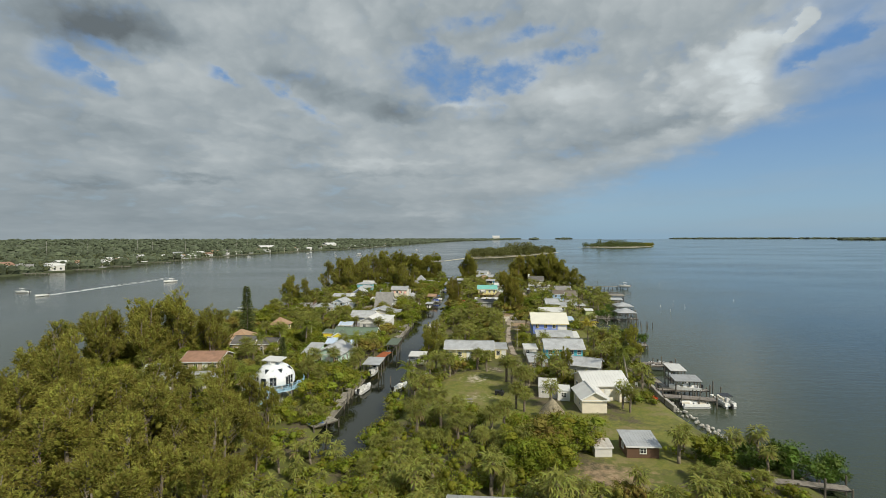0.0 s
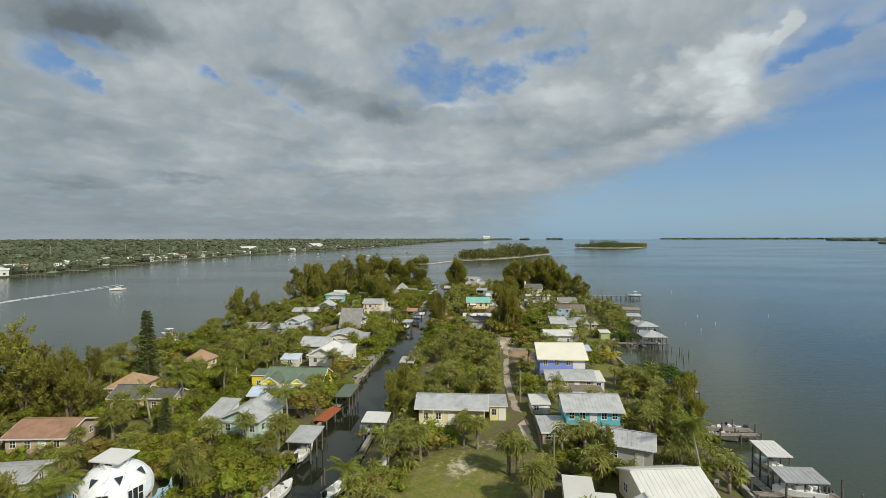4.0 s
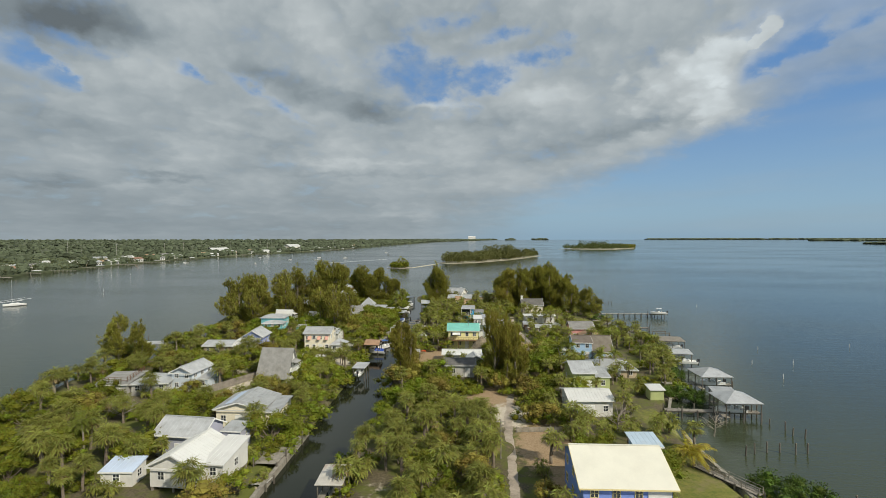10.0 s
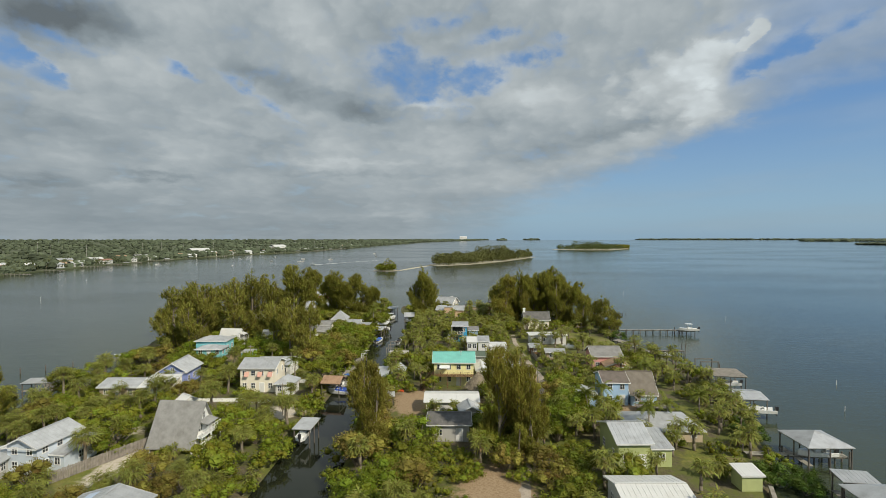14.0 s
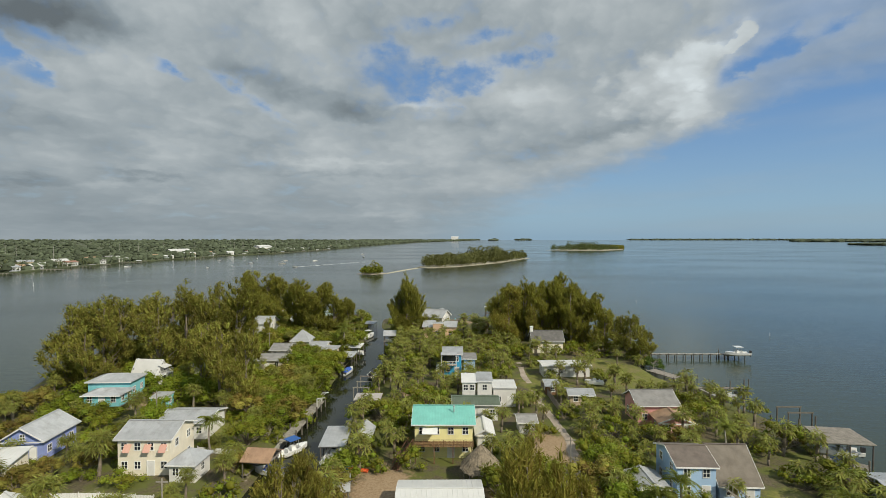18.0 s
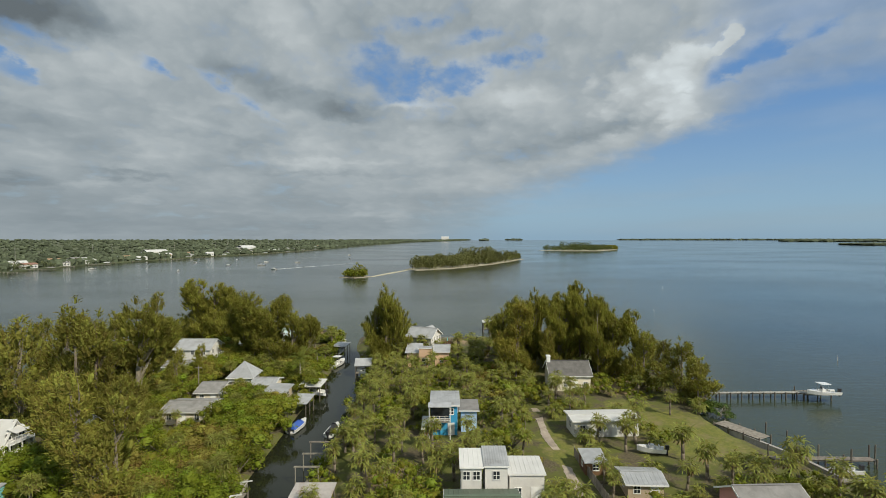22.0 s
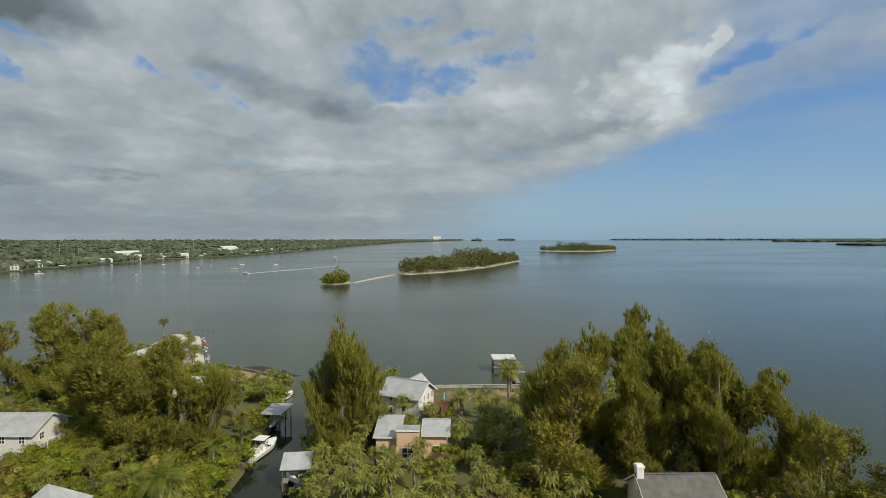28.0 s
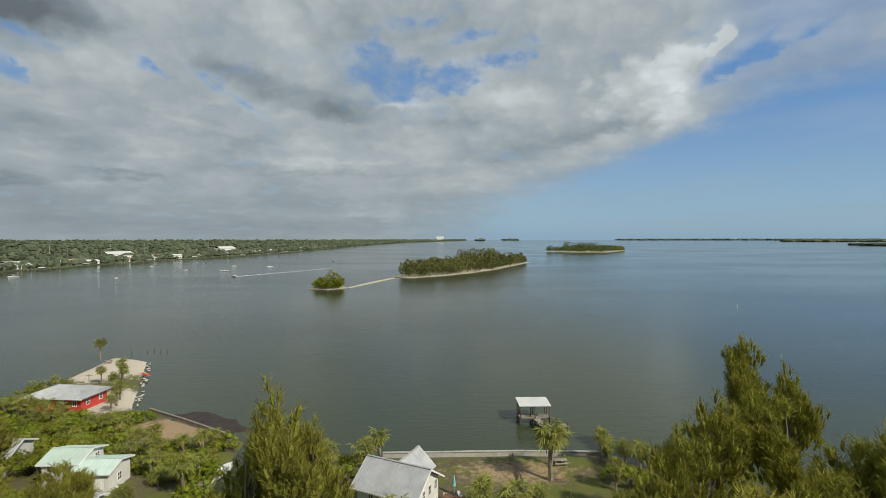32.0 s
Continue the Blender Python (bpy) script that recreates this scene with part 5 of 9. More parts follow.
def build_land():
    step = 1.5
    xs, ys = np.arange(-126, 78, step), np.arange(-60, 444, step)
    gx, gy = np.meshgrid(xs, ys)
    d = land_distance(gx, gy)
    rough = np.array([noise.noise(Vector((x * 0.11, y * 0.11, 0))) for x, y in zip(gx.ravel(), gy.ravel())]).reshape(gx.shape)
    z = np.where(d > 0, np.minimum(GZ + 0.12 * rough * np.clip(d / 6, 0, 1), -0.25 + d * 0.62), np.maximum(-2.2, -0.25 + d * 0.3))
    nx, ny = len(xs), len(ys)
    verts = np.stack([gx.ravel(), gy.ravel(), z.ravel()], 1)
    i = np.arange(nx * ny).reshape(ny, nx)
    quads = np.stack([i[:-1, :-1].ravel(), i[:-1, 1:].ravel(), i[1:, 1:].ravel(), i[1:, :-1].ravel()], 1)
    me = bpy.data.meshes.new("ground")
    me.from_pydata(verts.tolist(), [], quads.tolist())
    me.shade_smooth()
    kind = me.color_attributes.new("kind", "FLOAT_COLOR", "POINT")
    col = np.zeros((nx * ny, 4), np.float32)
    for ch, spots in ((0, LAWNS), (1, SANDS), (2, DRYS)):
        for x, y, a, b, *amount in spots:
            col[:, ch] = np.maximum(col[:, ch], (amount[0] if amount else 1.0) * np.exp(-(((verts[:, 0] - x) / a) ** 2 + ((verts[:, 1] - y) / b) ** 2) * 0.9))
    beach = np.clip(1 - np.abs(d.ravel() - 0.8) / 1.6, 0, 1) * 0.45
    col[:, 1] = np.maximum(col[:, 1], beach)
    kind.data.foreach_set("color", col.ravel())
    me.materials.append(MAT["ground"])
    tagged(new("ground", me), "island ground of grass, leaf litter and sand", "ground", kind="structure")


build_land()
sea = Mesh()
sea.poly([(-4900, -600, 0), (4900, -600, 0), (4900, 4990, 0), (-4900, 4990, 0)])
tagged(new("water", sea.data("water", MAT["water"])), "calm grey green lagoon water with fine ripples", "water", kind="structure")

MAIN = [(-380, -600), (-388, 200), (-388, 351), (-385, 430), (-410, 600), (-428, 800), (-420, 894), (-398, 1041), (-345, 1221), (-320, 1500), (-290, 2100), (-200, 3000), (40, 3900), (330, 4960), (-4900, 4960), (-4900, -600)]
land = Mesh()
land.solid([(x, y, -1.0) for x, y in MAIN], [(x, y, 1.2) for x, y in MAIN])
tagged(new("ground", land.data("mainland", MAT["mainland"])), "flat wooded mainland across the channel", "ground", kind="structure")


def strip_land(name, label, pts, top=0.6, mat="ground"):
    m = Mesh()
    m.solid([(x, y, -0.6) for x, y in pts], [(x, y, top) for x, y in pts])
    return tagged(new(name, m.data(name, MAT[mat])), label, "ground", kind="structure")


strip_land("ground", "low sandy shore of a wooded island", [(-35, 711), (-22, 698), (10, 722), (36, 754), (70, 810), (98, 872), (132, 951), (118, 962), (70, 930), (20, 850), (-20, 780)], 0.3, "shoresand")
strip_land("ground", "low shore of a small islet", [(-84, 613), (-70, 607), (-58, 619), (-64, 632), (-80, 628)], 0.3, "shoresand")
strip_land("sandbar", "narrow pale sandbar between two islets", [(-59, 621), (-57, 619), (-48, 645), (-40, 672), (-31, 699), (-34, 702), (-44, 674), (-52, 648)], 0.18, "road")
strip_land("ground", "low shore of a far wooded island", [(248, 1405), (300, 1360), (380, 1350), (470, 1480), (600, 1850), (560, 1860), (420, 1620), (300, 1480)], 0.3, "shoresand")


def track(name, label, pts, width, mat, z=GZ + 0.035):
    """A strip of road through the points."""
    m = Mesh()
    left, right = [], []
    dense = []
    for a, b in zip(pts, pts[1:]):
        n = max(1, int(math.hypot(b[0] - a[0], b[1] - a[1]) / 0.7))
        dense += [(a[0] + (b[0] - a[0]) * k / n, a[1] + (b[1] - a[1]) * k / n) for k in range(n)]
    dense.append(pts[-1])
    for k, (x, y) in enumerate(dense):
        w = width / 2 * (1 + 0.3 * noise.noise(Vector((x * 0.3, y * 0.3, 3))) + 0.45 * noise.noise(Vector((x * 1.3, y * 1.3, 3))))
        u = width / 2 * (1 + 0.3 * noise.noise(Vector((x * 0.3, y * 0.3, 9))) + 0.45 * noise.noise(Vector((x * 1.3, y * 1.3, 9))))
        left.append((x - w, y, z))
        right.append((x + u, y, z))
    for k in range(len(dense) - 1):
        m.poly([left[k], right[k], right[k + 1], left[k + 1]])
    return tagged(new(name, m.data(name, MAT[mat])), label, "road", kind="structure")


ROADS = [[(8.4, 101), (7.4, 112), (6.4, 126), (5.8, 140), (6.2, 152), (7.4, 176), (10, 195), (14, 213), (19, 232), (20, 240), (18.6, 256), (18.8, 270), (18.2, 276), (18.9, 290)],
         [(-52, 280), (-50, 296), (-49, 308)]]
track("road", "pale sandy track between the palms", ROADS[0], 1.35, "road")
track("road", "short sandy lane beside the houses", ROADS[1], 2.6, "road")


def seawall(label, pts, top=1.0, thick=0.35, mat="concrete"):
    """A retaining wall with a cap, along pts."""
    m, c = Mesh(), Mesh()
    for a, b in zip(pts, pts[1:]):
        m.bar((*a, top / 2 - 0.6), (*b, top / 2 - 0.6), thick, top + 1.2)
        c.bar((*a, top + 0.06), (*b, top + 0.06), thick + 0.2, 0.12)
    ob = tagged(new("seawall", m.data("seawall", MAT[mat])), label, "seawall", kind="structure")
    part("cap", c, MAT[mat], ob)


seawall("low concrete seawall along the lawn", [(50.6, 281), (51.8, 277), (55.2, 268.4), (56.8, 260)])
seawall("low concrete seawall on the northern shore", [(-8, 359.2), (14, 359.4), (28, 358.7)], 0.85, 0.18)
seawall("grey seawall below the lawn", [(33.6, 101), (33.3, 92), (33.6, 86)])
seawall("timber bulkhead below the gardens", [(36.4, 148), (36.0, 160), (36.4, 170)], mat="timber")
seawall("timber bulkhead at the shore", [(38.0, 180.5), (41.8, 189)], mat="timber")
seawall("timber bulkhead along the canal", [(-27.6, 232), (-26.9, 262)], mat="timber")
seawall("timber bulkhead along the canal", [(-27.4, 76), (-27.5, 100), (-27.6, 125), (-27.4, 170)], mat="timber")
seawall("timber bulkhead along the canal", [(-17.9, 104), (-17.5, 120), (-17.5, 160)], mat="timber")
seawall("timber bulkhead along the canal", [(-17.6, 222), (-18.2, 262)], mat="timber")
seawall("pale timber bulkhead at the point", [(-36.3, 367.8), (-46.6, 374.5), (-57, 380.8)], 0.8, 0.2, mat="timber")

KEEP = []  # ground that stays free of trees: x, y, turn, width, depth, margin
LINES = [(ROADS[0], 2.0), (ROADS[1], 1.1)]


def H(label, x, y, rot, w, d, *a, margin=0.6, **k):
    KEEP.append((x, y, rot, w, d, margin))
    return house(label, x, y, rot, w, d, *a, **k)


def free(x, y, r=0.0):
    for hx, hy, rot, w, d, mg in KEEP:
        c, s = math.cos(radians(rot)), math.sin(radians(rot))
        u, v = (x - hx) * c + (y - hy) * s, -(x - hx) * s + (y - hy) * c
        if abs(u) < w / 2 + mg + r and -mg - 0.5 - r < v < d + mg + r:
            return False
    for pts, half in LINES:
        for a, b in zip(pts, pts[1:]):
            ex, ey = b[0] - a[0], b[1] - a[1]
            t = max(0, min(1, ((x - a[0]) * ex + (y - a[1]) * ey) / (ex * ex + ey * ey)))
            if math.hypot(x - a[0] - t * ex, y - a[1] - t * ey) < half + r * 0.6:
                return False
    return True


def keep_clear(x, y, a, b):
    KEEP.append((x, y - b, 0, 2 * a, 2 * b, 0.0))


for spot in ((-3, 91, 7, 11), (3, 80, 6, 7), (30, 84, 4.5, 7), (43.5, 277, 6, 8), (6, 352, 12, 6.5), (-84, 412, 20, 18), (-64, 385, 7, 6), (17, 60, 7, 4), (-42, 140, 8, 2.5), (6, 184, 4, 6), (-46, 221, 6, 3), (13, 166, 3, 6), (-46, 371, 7, 4), (32, 152, 3, 6), (-38, 243, 3.5, 4), (35, 178, 3, 5), (-1, 226, 4, 2.5), (14, 234, 3, 5), (36, 290, 5, 4)):
    keep_clear(*spot)

# ---- houses of the eastern strip, from south to north ----
M = MAT
shed = H("dark brown wooden shed with a ribbed tin roof", 21.4, 63.7, 2, 4.9, 4.4, 2.75, 3.35, "shed", paint("dark_timber_boards", (0.13, 0.075, 0.045)), M["metal"], front=1, side=1, door=False, name="shed", category="shed", over=0.25, ribs=0.4)
H("small open shed with a rust stained white wall", 16.0, 63.6, 5, 2.7, 2.2, 2.5, 2.9, "shed", WHITE, M["rust"], front=0, side=0, name="shed", category="shed", over=0.15)
H("low grey metal roofed house among the trees", 0.4, 40.4, 0, 10.0, 7.4, 3.2, 4.1, "gx", WHITE, M["metal"], front=3)
wb = H("white house with a broad white metal roof", 22.2, 87.6, 8, 8.6, 8.6, 3.9, 5.6, "gx", CREAM, M["metal_white"], front=3, side=2)
H("white gabled wing of a house with a white metal roof", 18.4, 80.6, 4, 5.2, 7.0, 3.5, 4.9, "gy", CREAM, M["metal_white"], front=0, side=2, door=False)
H("white porch roof beside the house", 25.4, 87.0, 8, 3.2, 5.6, 3.5, 3.9, "shed", CREAM, M["metal_white"], front=1, side=0, name="porch", category="porch")
H("white trailer with a stained flat roof", 11.2, 88.6, -6, 3.6, 5.6, 3.2, 3.3, "flat", WHITE, M["metal_white"], front=2, side=2, name="trailer", category="trailer", over=0.08, win=(0.7, 0.6), door=False)
H("white lattice fronted shed", 14.0, 87.2, -6, 2.4, 3.4, 3.0, 3.1, "flat", M["trim"], M["metal_white"], front=1, side=1, name="shed", category="shed", over=0.08, door=False)
cy = H("turquoise house on stilts with a grey metal roof", 17.8, 111.0, 1, 9.6, 8.0, 5.4, 7.0, "gx", CYAN, M["metal"], floor=2.0, front=5, side=3, over=0.6)
railing(cy, [(0.5, -0.9, 2.0), (4.2, -0.9, 2.0)], M["timber"])
dk = Mesh()
planks(dk, (0.3, -0.4), (4.4, -0.4), 1.7, 2.0)
tagged(part("porch_deck", dk, M["timber"], cy), kind="stuff")
stairs(cy, -0.2, -0.6, 2.0, M["timber"], (-1, 0), 0.9)
H("white garden shed with a white ribbed roof", 10.8, 121.4, 3, 3.6, 4.2, 2.9, 3.4, "shed", WHITE, M["metal_white"], front=2, side=1, name="shed", category="shed", over=0.2, ribs=0.35)
H("grey metal roofed shelter by the track", 11.4, 108.6, 3, 4.4, 5.6, 2.9, 3.5, "shed", TAN, M["metal"], front=2, side=1, name="shed", category="shed", over=0.3)
H("low house with a pale ribbed metal roof", 20.0, 101.5, -20, 7.5, 6.0, 4.0, 5.2, "gx", GREY, M["metal"], front=2, side=2)
H("low timber house with a long grey metal roof", 18.6, 134.6, 0, 10.4, 7.2, 3.5, 4.7, "gx", TAN, M["metal"], front=4, side=2)
H("screened porch with a white roof", 24.2, 134.8, 0, 2.6, 5.0, 3.4, 4.2, "shed", WHITE, M["metal_white"], front=1, side=1, name="porch", category="porch", over=0.2, door=False)
H("low white building with a brown flat roof", 20.5, 127.6, -2, 6.0, 4.2, 3.3, 3.4, "flat", WHITE, M["shingle_brown"], front=2, side=1, name="shed", category="shed", over=0.15)
bl = H("two storey cornflower blue house with a cream metal roof", 18.2, 142.6, 0, 11.2, 11.6, 5.7, 8.2, "gx", BLUE, M["metal_cream"], front=4, side=3, storeys=2, ribs=0, trim=paint("pale_yellow_trim", (0.72, 0.62, 0.30)), over=0.6, ridge_at=0.52)
m = Mesh()
m.box(2.3, 0.52, 2.55, 4.9, 0.59, 4.35)
part("shutter_panel", m, M["trim"], bl, "white shutter panel")
H("light blue annexe behind the house", 25.6, 156.6, 2, 4.2, 4.0, 4.6, 5.2, "shed", SKY, M["metal_blue"], front=1, side=1, name="annexe", category="house", door=False)
yh = H("long pale yellow house with a grey metal roof", -4.9, 113.6, 0, 12.4, 7.6, 4.3, 5.7, "gx", PALE_YELLOW, M["metal"], front=5, side=2, floor=0.35, over=0.7)
m = Mesh()
m.box(-4.8, -0.6, 0.55, -1.0, 0.62, 0.7)
for u in (-4.6, -2.9, -1.2):
    m.box(u - 0.06, -0.5, -0.2, u + 0.06, -0.38, 3.3)
part("veranda", m, M["trim"], yh)
H("pale yellow garage wing with a grey roof", 3.0, 117.6, 2, 3.4, 4.6, 3.7, 4.3, "shed", PALE_YELLOW, M["metal"], front=2, side=1, name="garage", category="garage", over=0.3)
H("white metal roofed workshop behind a thin tree", 23.0, 177.4, 2, 8.6, 8.0, 4.1, 5.1, "gx", WHITE, M["metal_white"], front=3, side=2, storeys=1, name="workshop", category="workshop")
g14 = H("lime green gabled cottage with a grey metal roof", 25.4, 193.2, 2, 5.4, 9.0, 4.8, 6.4, "gx", GREEN, M["metal"], front=2, side=2, name="cottage", over=0.4)
H("lime green side wing with a grey metal roof", 29.6, 194.0, 2, 3.4, 5.6, 3.8, 4.8, "shed", GREEN, M["metal"], front=1, side=1, name="cottage", over=0.25, door=False)
H("low house with a grey hipped metal roof", 34.2, 202.6, 0, 12.0, 9.0, 3.0, 4.6, "hip", TAN, M["metal"], front=4, side=2)
br = H("light blue two storey house with a broad grey brown shingle roof", 31.4, 220.2, -2, 5.4, 7.5, 5.6, 6.9, "gx", SKY, M["shingle_brown"], front=2, side=2, storeys=2, ribs=0, over=0.3)
H("long grey brown shingle roofed wing on the light blue house", 36.8, 220.0, -2, 5.6, 8.4, 3.2, 6.9, "gx", SKY, M["shingle_brown"], front=2, side=2, ribs=0, over=0.3)
m = thing("deck_stair", "weathered timber stair and deck beside the house", "deck", 36.8, 216.8)
dk = Mesh()
planks(dk, (-2.6, 0.6), (5.2, 0.6), 2.2, 1.0)
part("deck", dk, M["timber"], m)
railing(m, [(-2.4, -0.4, 1.0), (5.0, -0.4, 1.0)], M["timber"], 0.9)
stairs(m, -2.6, 1.4, 2.6, M["timber"], (1, 0), 0.9)
H("low light blue shed roofed house", 25.6, 219.2, 0, 4.4, 5.0, 3.3, 4.0, "gy", SKY, M["metal"], front=1, side=1, name="cottage")
H("small lime green shed with a white metal roof", 38.6, 187.4, 2, 3.2, 2.9, 3.2, 3.6, "shed", GREEN, M["metal_white"], front=0, side=0, name="shed", category="shed", over=0.25, ribs=0.35)
H("pink house with a pale grey shingle roof", 37.4, 245.6, 1, 8.0, 7.0, 4.6, 6.5, "gx", PINK, M["shingle"], front=3, side=2, ribs=0)
H("brown shingle roofed garage with a gable", 38.6, 241.0, -4, 6.4, 5.2, 3.2, 4.4, "gy", PINK, M["shingle_tan"], front=2, side=1, ribs=0, name="garage", category="garage")
H("long white mobile home with a white metal roof", 28.4, 275.6, 2, 12.0, 5.4, 3.9, 4.1, "gx", WHITE, M["metal_white"], front=4, side=1, name="mobile_home", ribs=0.5)
gy = H("two storey yellow house with a teal metal roof", -0.8, 232.2, 0, 9.8, 8.0, 6.3, 7.9, "gx", YELLOW, M["metal_teal"], front=4, side=3, storeys=2, ribs=0.45, over=0.5)
dk = Mesh()
planks(dk, (-4.4, -0.6), (4.4, -0.6), 2.0, 2.6)
tagged(part("balcony_deck", dk, M["timber_brown"], gy), kind="stuff")
railing(gy, [(-4.4, -1.5, 2.6), (4.4, -1.5, 2.6)], M["timber_brown"])
for u in (-4.2, -1.4, 1.4, 4.2):
    m = Mesh()
    m.bar((u, -1.4, -0.2), (u, -1.4, 2.5), 0.14)
    part("balcony_post", m, M["timber_brown"], gy)
stairs(gy, -4.9, -0.6, 2.6, M["timber_brown"], (-0.6, -0.8), 0.9)
m = Mesh()
m.slab([(-3.2, -1.2, 4.35), (-0.9, -1.2, 4.35), (-0.9, 0.4, 4.7), (-3.2, 0.4, 4.7)], 0.05)
part("awning", m, M["trim"], gy, "white canvas awning over the balcony")
vent_pipe(gy, 1.6, 2.4, 6.9)
wy = H("white gabled side wing of the yellow house", 5.6, 233.6, 0, 3.2, 6.0, 4.2, 5.0, "gy", WHITE, M["metal_white"], front=1, side=1, name="annexe", door=False)
H("pale house with a dull green metal roof", 5.0, 247.6, 0, 9.0, 5.8, 4.0, 4.7, "gx", WHITE, M["metal_green"], front=4, side=2)
w2 = H("tall white house with a steep pale metal roof", 4.0, 254.2, -1, 3.0, 4.2, 6.3, 6.9, "shed", WHITE, M["metal_white"], front=2, side=2, storeys=2, over=0.25)
w2b = H("tall white gable with a ribbed pale roof", 7.1, 254.2, -1, 3.2, 4.4, 6.4, 7.1, "shed", WHITE, M["metal"], front=1, side=1, storeys=2, over=0.2, ribs=0.3, door=False)
H("white side wing with a flat pale roof", 11.1, 255.2, -1, 4.8, 4.8, 4.9, 5.1, "shed", WHITE, M["metal_white"], front=2, side=1, over=0.2)
bb = H("bright blue house with a grey flat roof and balcony", 1.0, 276.6, -1, 5.2, 6.4, 6.3, 6.8, "shed", paint("bright_blue_house_paint", (0.05, 0.33, 0.62)), M["metal"], front=2, side=2, storeys=2, floor=0.0)
m = Mesh()
planks(m, (-2.7, -0.5), (1.0, -0.5), 1.7, 2.9)
tagged(part("balcony_deck", m, M["timber"], bb), kind="stuff")
railing(bb, [(-2.6, 0.2, 2.9), (-2.6, -1.25, 2.9), (0.9, -1.25, 2.9), (0.9, 0.2, 2.9)], M["trim"], 1.0, 0.9)
m = Mesh()
m.slab([(-2.8, -1.5, 5.55), (1.1, -1.5, 5.55), (1.1, 0.2, 5.75), (-2.8, 0.2, 5.75)], 0.12)
part("porch_roof", m, M["metal"], bb)
# a dark sheet stands in for the shade of the porch opening
m = Mesh()
m.box(-2.4, 0.38, 3.0, 0.7, 0.44, 5.2)
part("insect_screen", m, M["glass"], bb, "dark panel in place of the shade inside the porch")
for u in (-2.6, 0.9):
    m = Mesh()
    m.bar((u, -1.2, -0.1), (u, -1.2, 5.5), 0.14)
    part("porch_post", m, M["trim"], bb)
bh = H("bright blue lean-to below the porch", -2.2, 276.0, -1, 1.6, 5.0, 2.6, 2.9, "shed", SKY, M["metal"], front=0, side=1, name="lean_to", door=False)
H("grey roofed wing of the blue house", 5.2, 278.0, -1, 3.6, 4.8, 4.9, 5.3, "shed", SKY, M["shingle"], front=1, side=1, ribs=0)
ch = H("old house with a mossy grey shingle roof and white chimney", 28.9, 300.2, -1, 9.6, 7.4, 4.4, 7.0, "gx", CREAM, M["shingle_dark"], front=4, side=2, ribs=0)
m = Mesh()
m.box(-4.7, 3.2, 4.2, -3.9, 4.0, 7.2)
m.box(-4.8, 3.1, 6.9, -3.8, 4.1, 7.1)
part("chimney", m, M["trim"], ch)
en = H("tall white two storey house with a grey metal roof", -5.9, 337.9, -26.6, 9.0, 7.4, 5.3, 7.7, "gx", WHITE, M["metal"], front=2, side=4, storeys=2, over=0.6, win=(0.7, 1.5), ribs=0.4)
H("gabled white rear wing with a grey metal roof", -4.1, 342.0, -26.6, 5.0, 5.0, 5.2, 7.4, "gy", WHITE, M["metal"], front=0, side=2, storeys=2, over=0.4, ribs=0.4)
dk = thing("sun_deck", "brown timber deck with railings beside the house", "deck", 1.0, 336.9, GZ, -26.6)
m = Mesh()
planks(m, (0, -1.5), (0, 4.5), 3.4, 2.5)
tagged(part("deck", m, M["timber_brown"], dk), kind="stuff")
m = Mesh()
m.box(-1.6, -1.4, -0.1, 1.6, 4.4, 2.3)
part("skirt_wall", m, M["timber_brown"], dk)
railing(dk, [(-1.6, -1.5, 2.5), (1.7, -1.5, 2.5), (1.7, 4.5, 2.5)], M["timber_brown"], 0.95, 1.2)
H("peach coloured house with low grey metal roofs", -6.6, 320.6, -3, 4.2, 6.4, 4.9, 6.0, "shed", PEACH, M["metal"], front=1, side=1)
px = H("peach dormer tower with a big white window", -3.4, 319.6, -3, 3.6, 1.8, 6.3, 6.45, "flat", PEACH, M["metal"], front=1, side=1, win=(1.8, 1.7), over=0.15, door=False)
H("peach wing with a grey metal roof", 0.8, 321.2, -3, 4.4, 6.4, 4.8, 6.2, "gx", PEACH, M["metal"], front=1, side=1)
H("low white house with a plain white roof", -1.1, 214.4, 1, 10.6, 6.6, 3.5, 4.1, "gx", WHITE, M["metal_white"], front=3, side=2)
H("dark weathered roof of a low house under the trees", -1.4, 202.0, 1, 7.4, 6.0, 3.9, 5.0, "gx", GREY, M["shingle_dark"], front=2, side=1, ribs=0)
H("small grey gabled shed with patched roof", 2.4, 208.4, 8, 4.2, 4.2, 3.7, 4.8, "gy", GREY, M["metal"], front=1, side=1, name="shed", category="shed")
H("small white shed with a grey roof", 13.4, 241.2, 0, 3.6, 4.4, 3.2, 3.9, "gx", WHITE, M["shingle"], front=1, side=1, ribs=0, name="shed", category="shed", door=False)
H("dark timber shed with a pale tin roof", 22.2, 262.4, -1, 3.4, 3.6, 3.0, 3.5, "shed", M["timber_brown"], M["metal"], front=1, side=1, name="shed", category="shed", over=0.2, ribs=0.3)
H("open carport with a ribbed grey metal roof", 26.5, 255.6, -4, 5.4, 5.0, 3.2, 3.8, "gx", TAN, M["metal"], front=2, side=1, name="carport", category="carport")


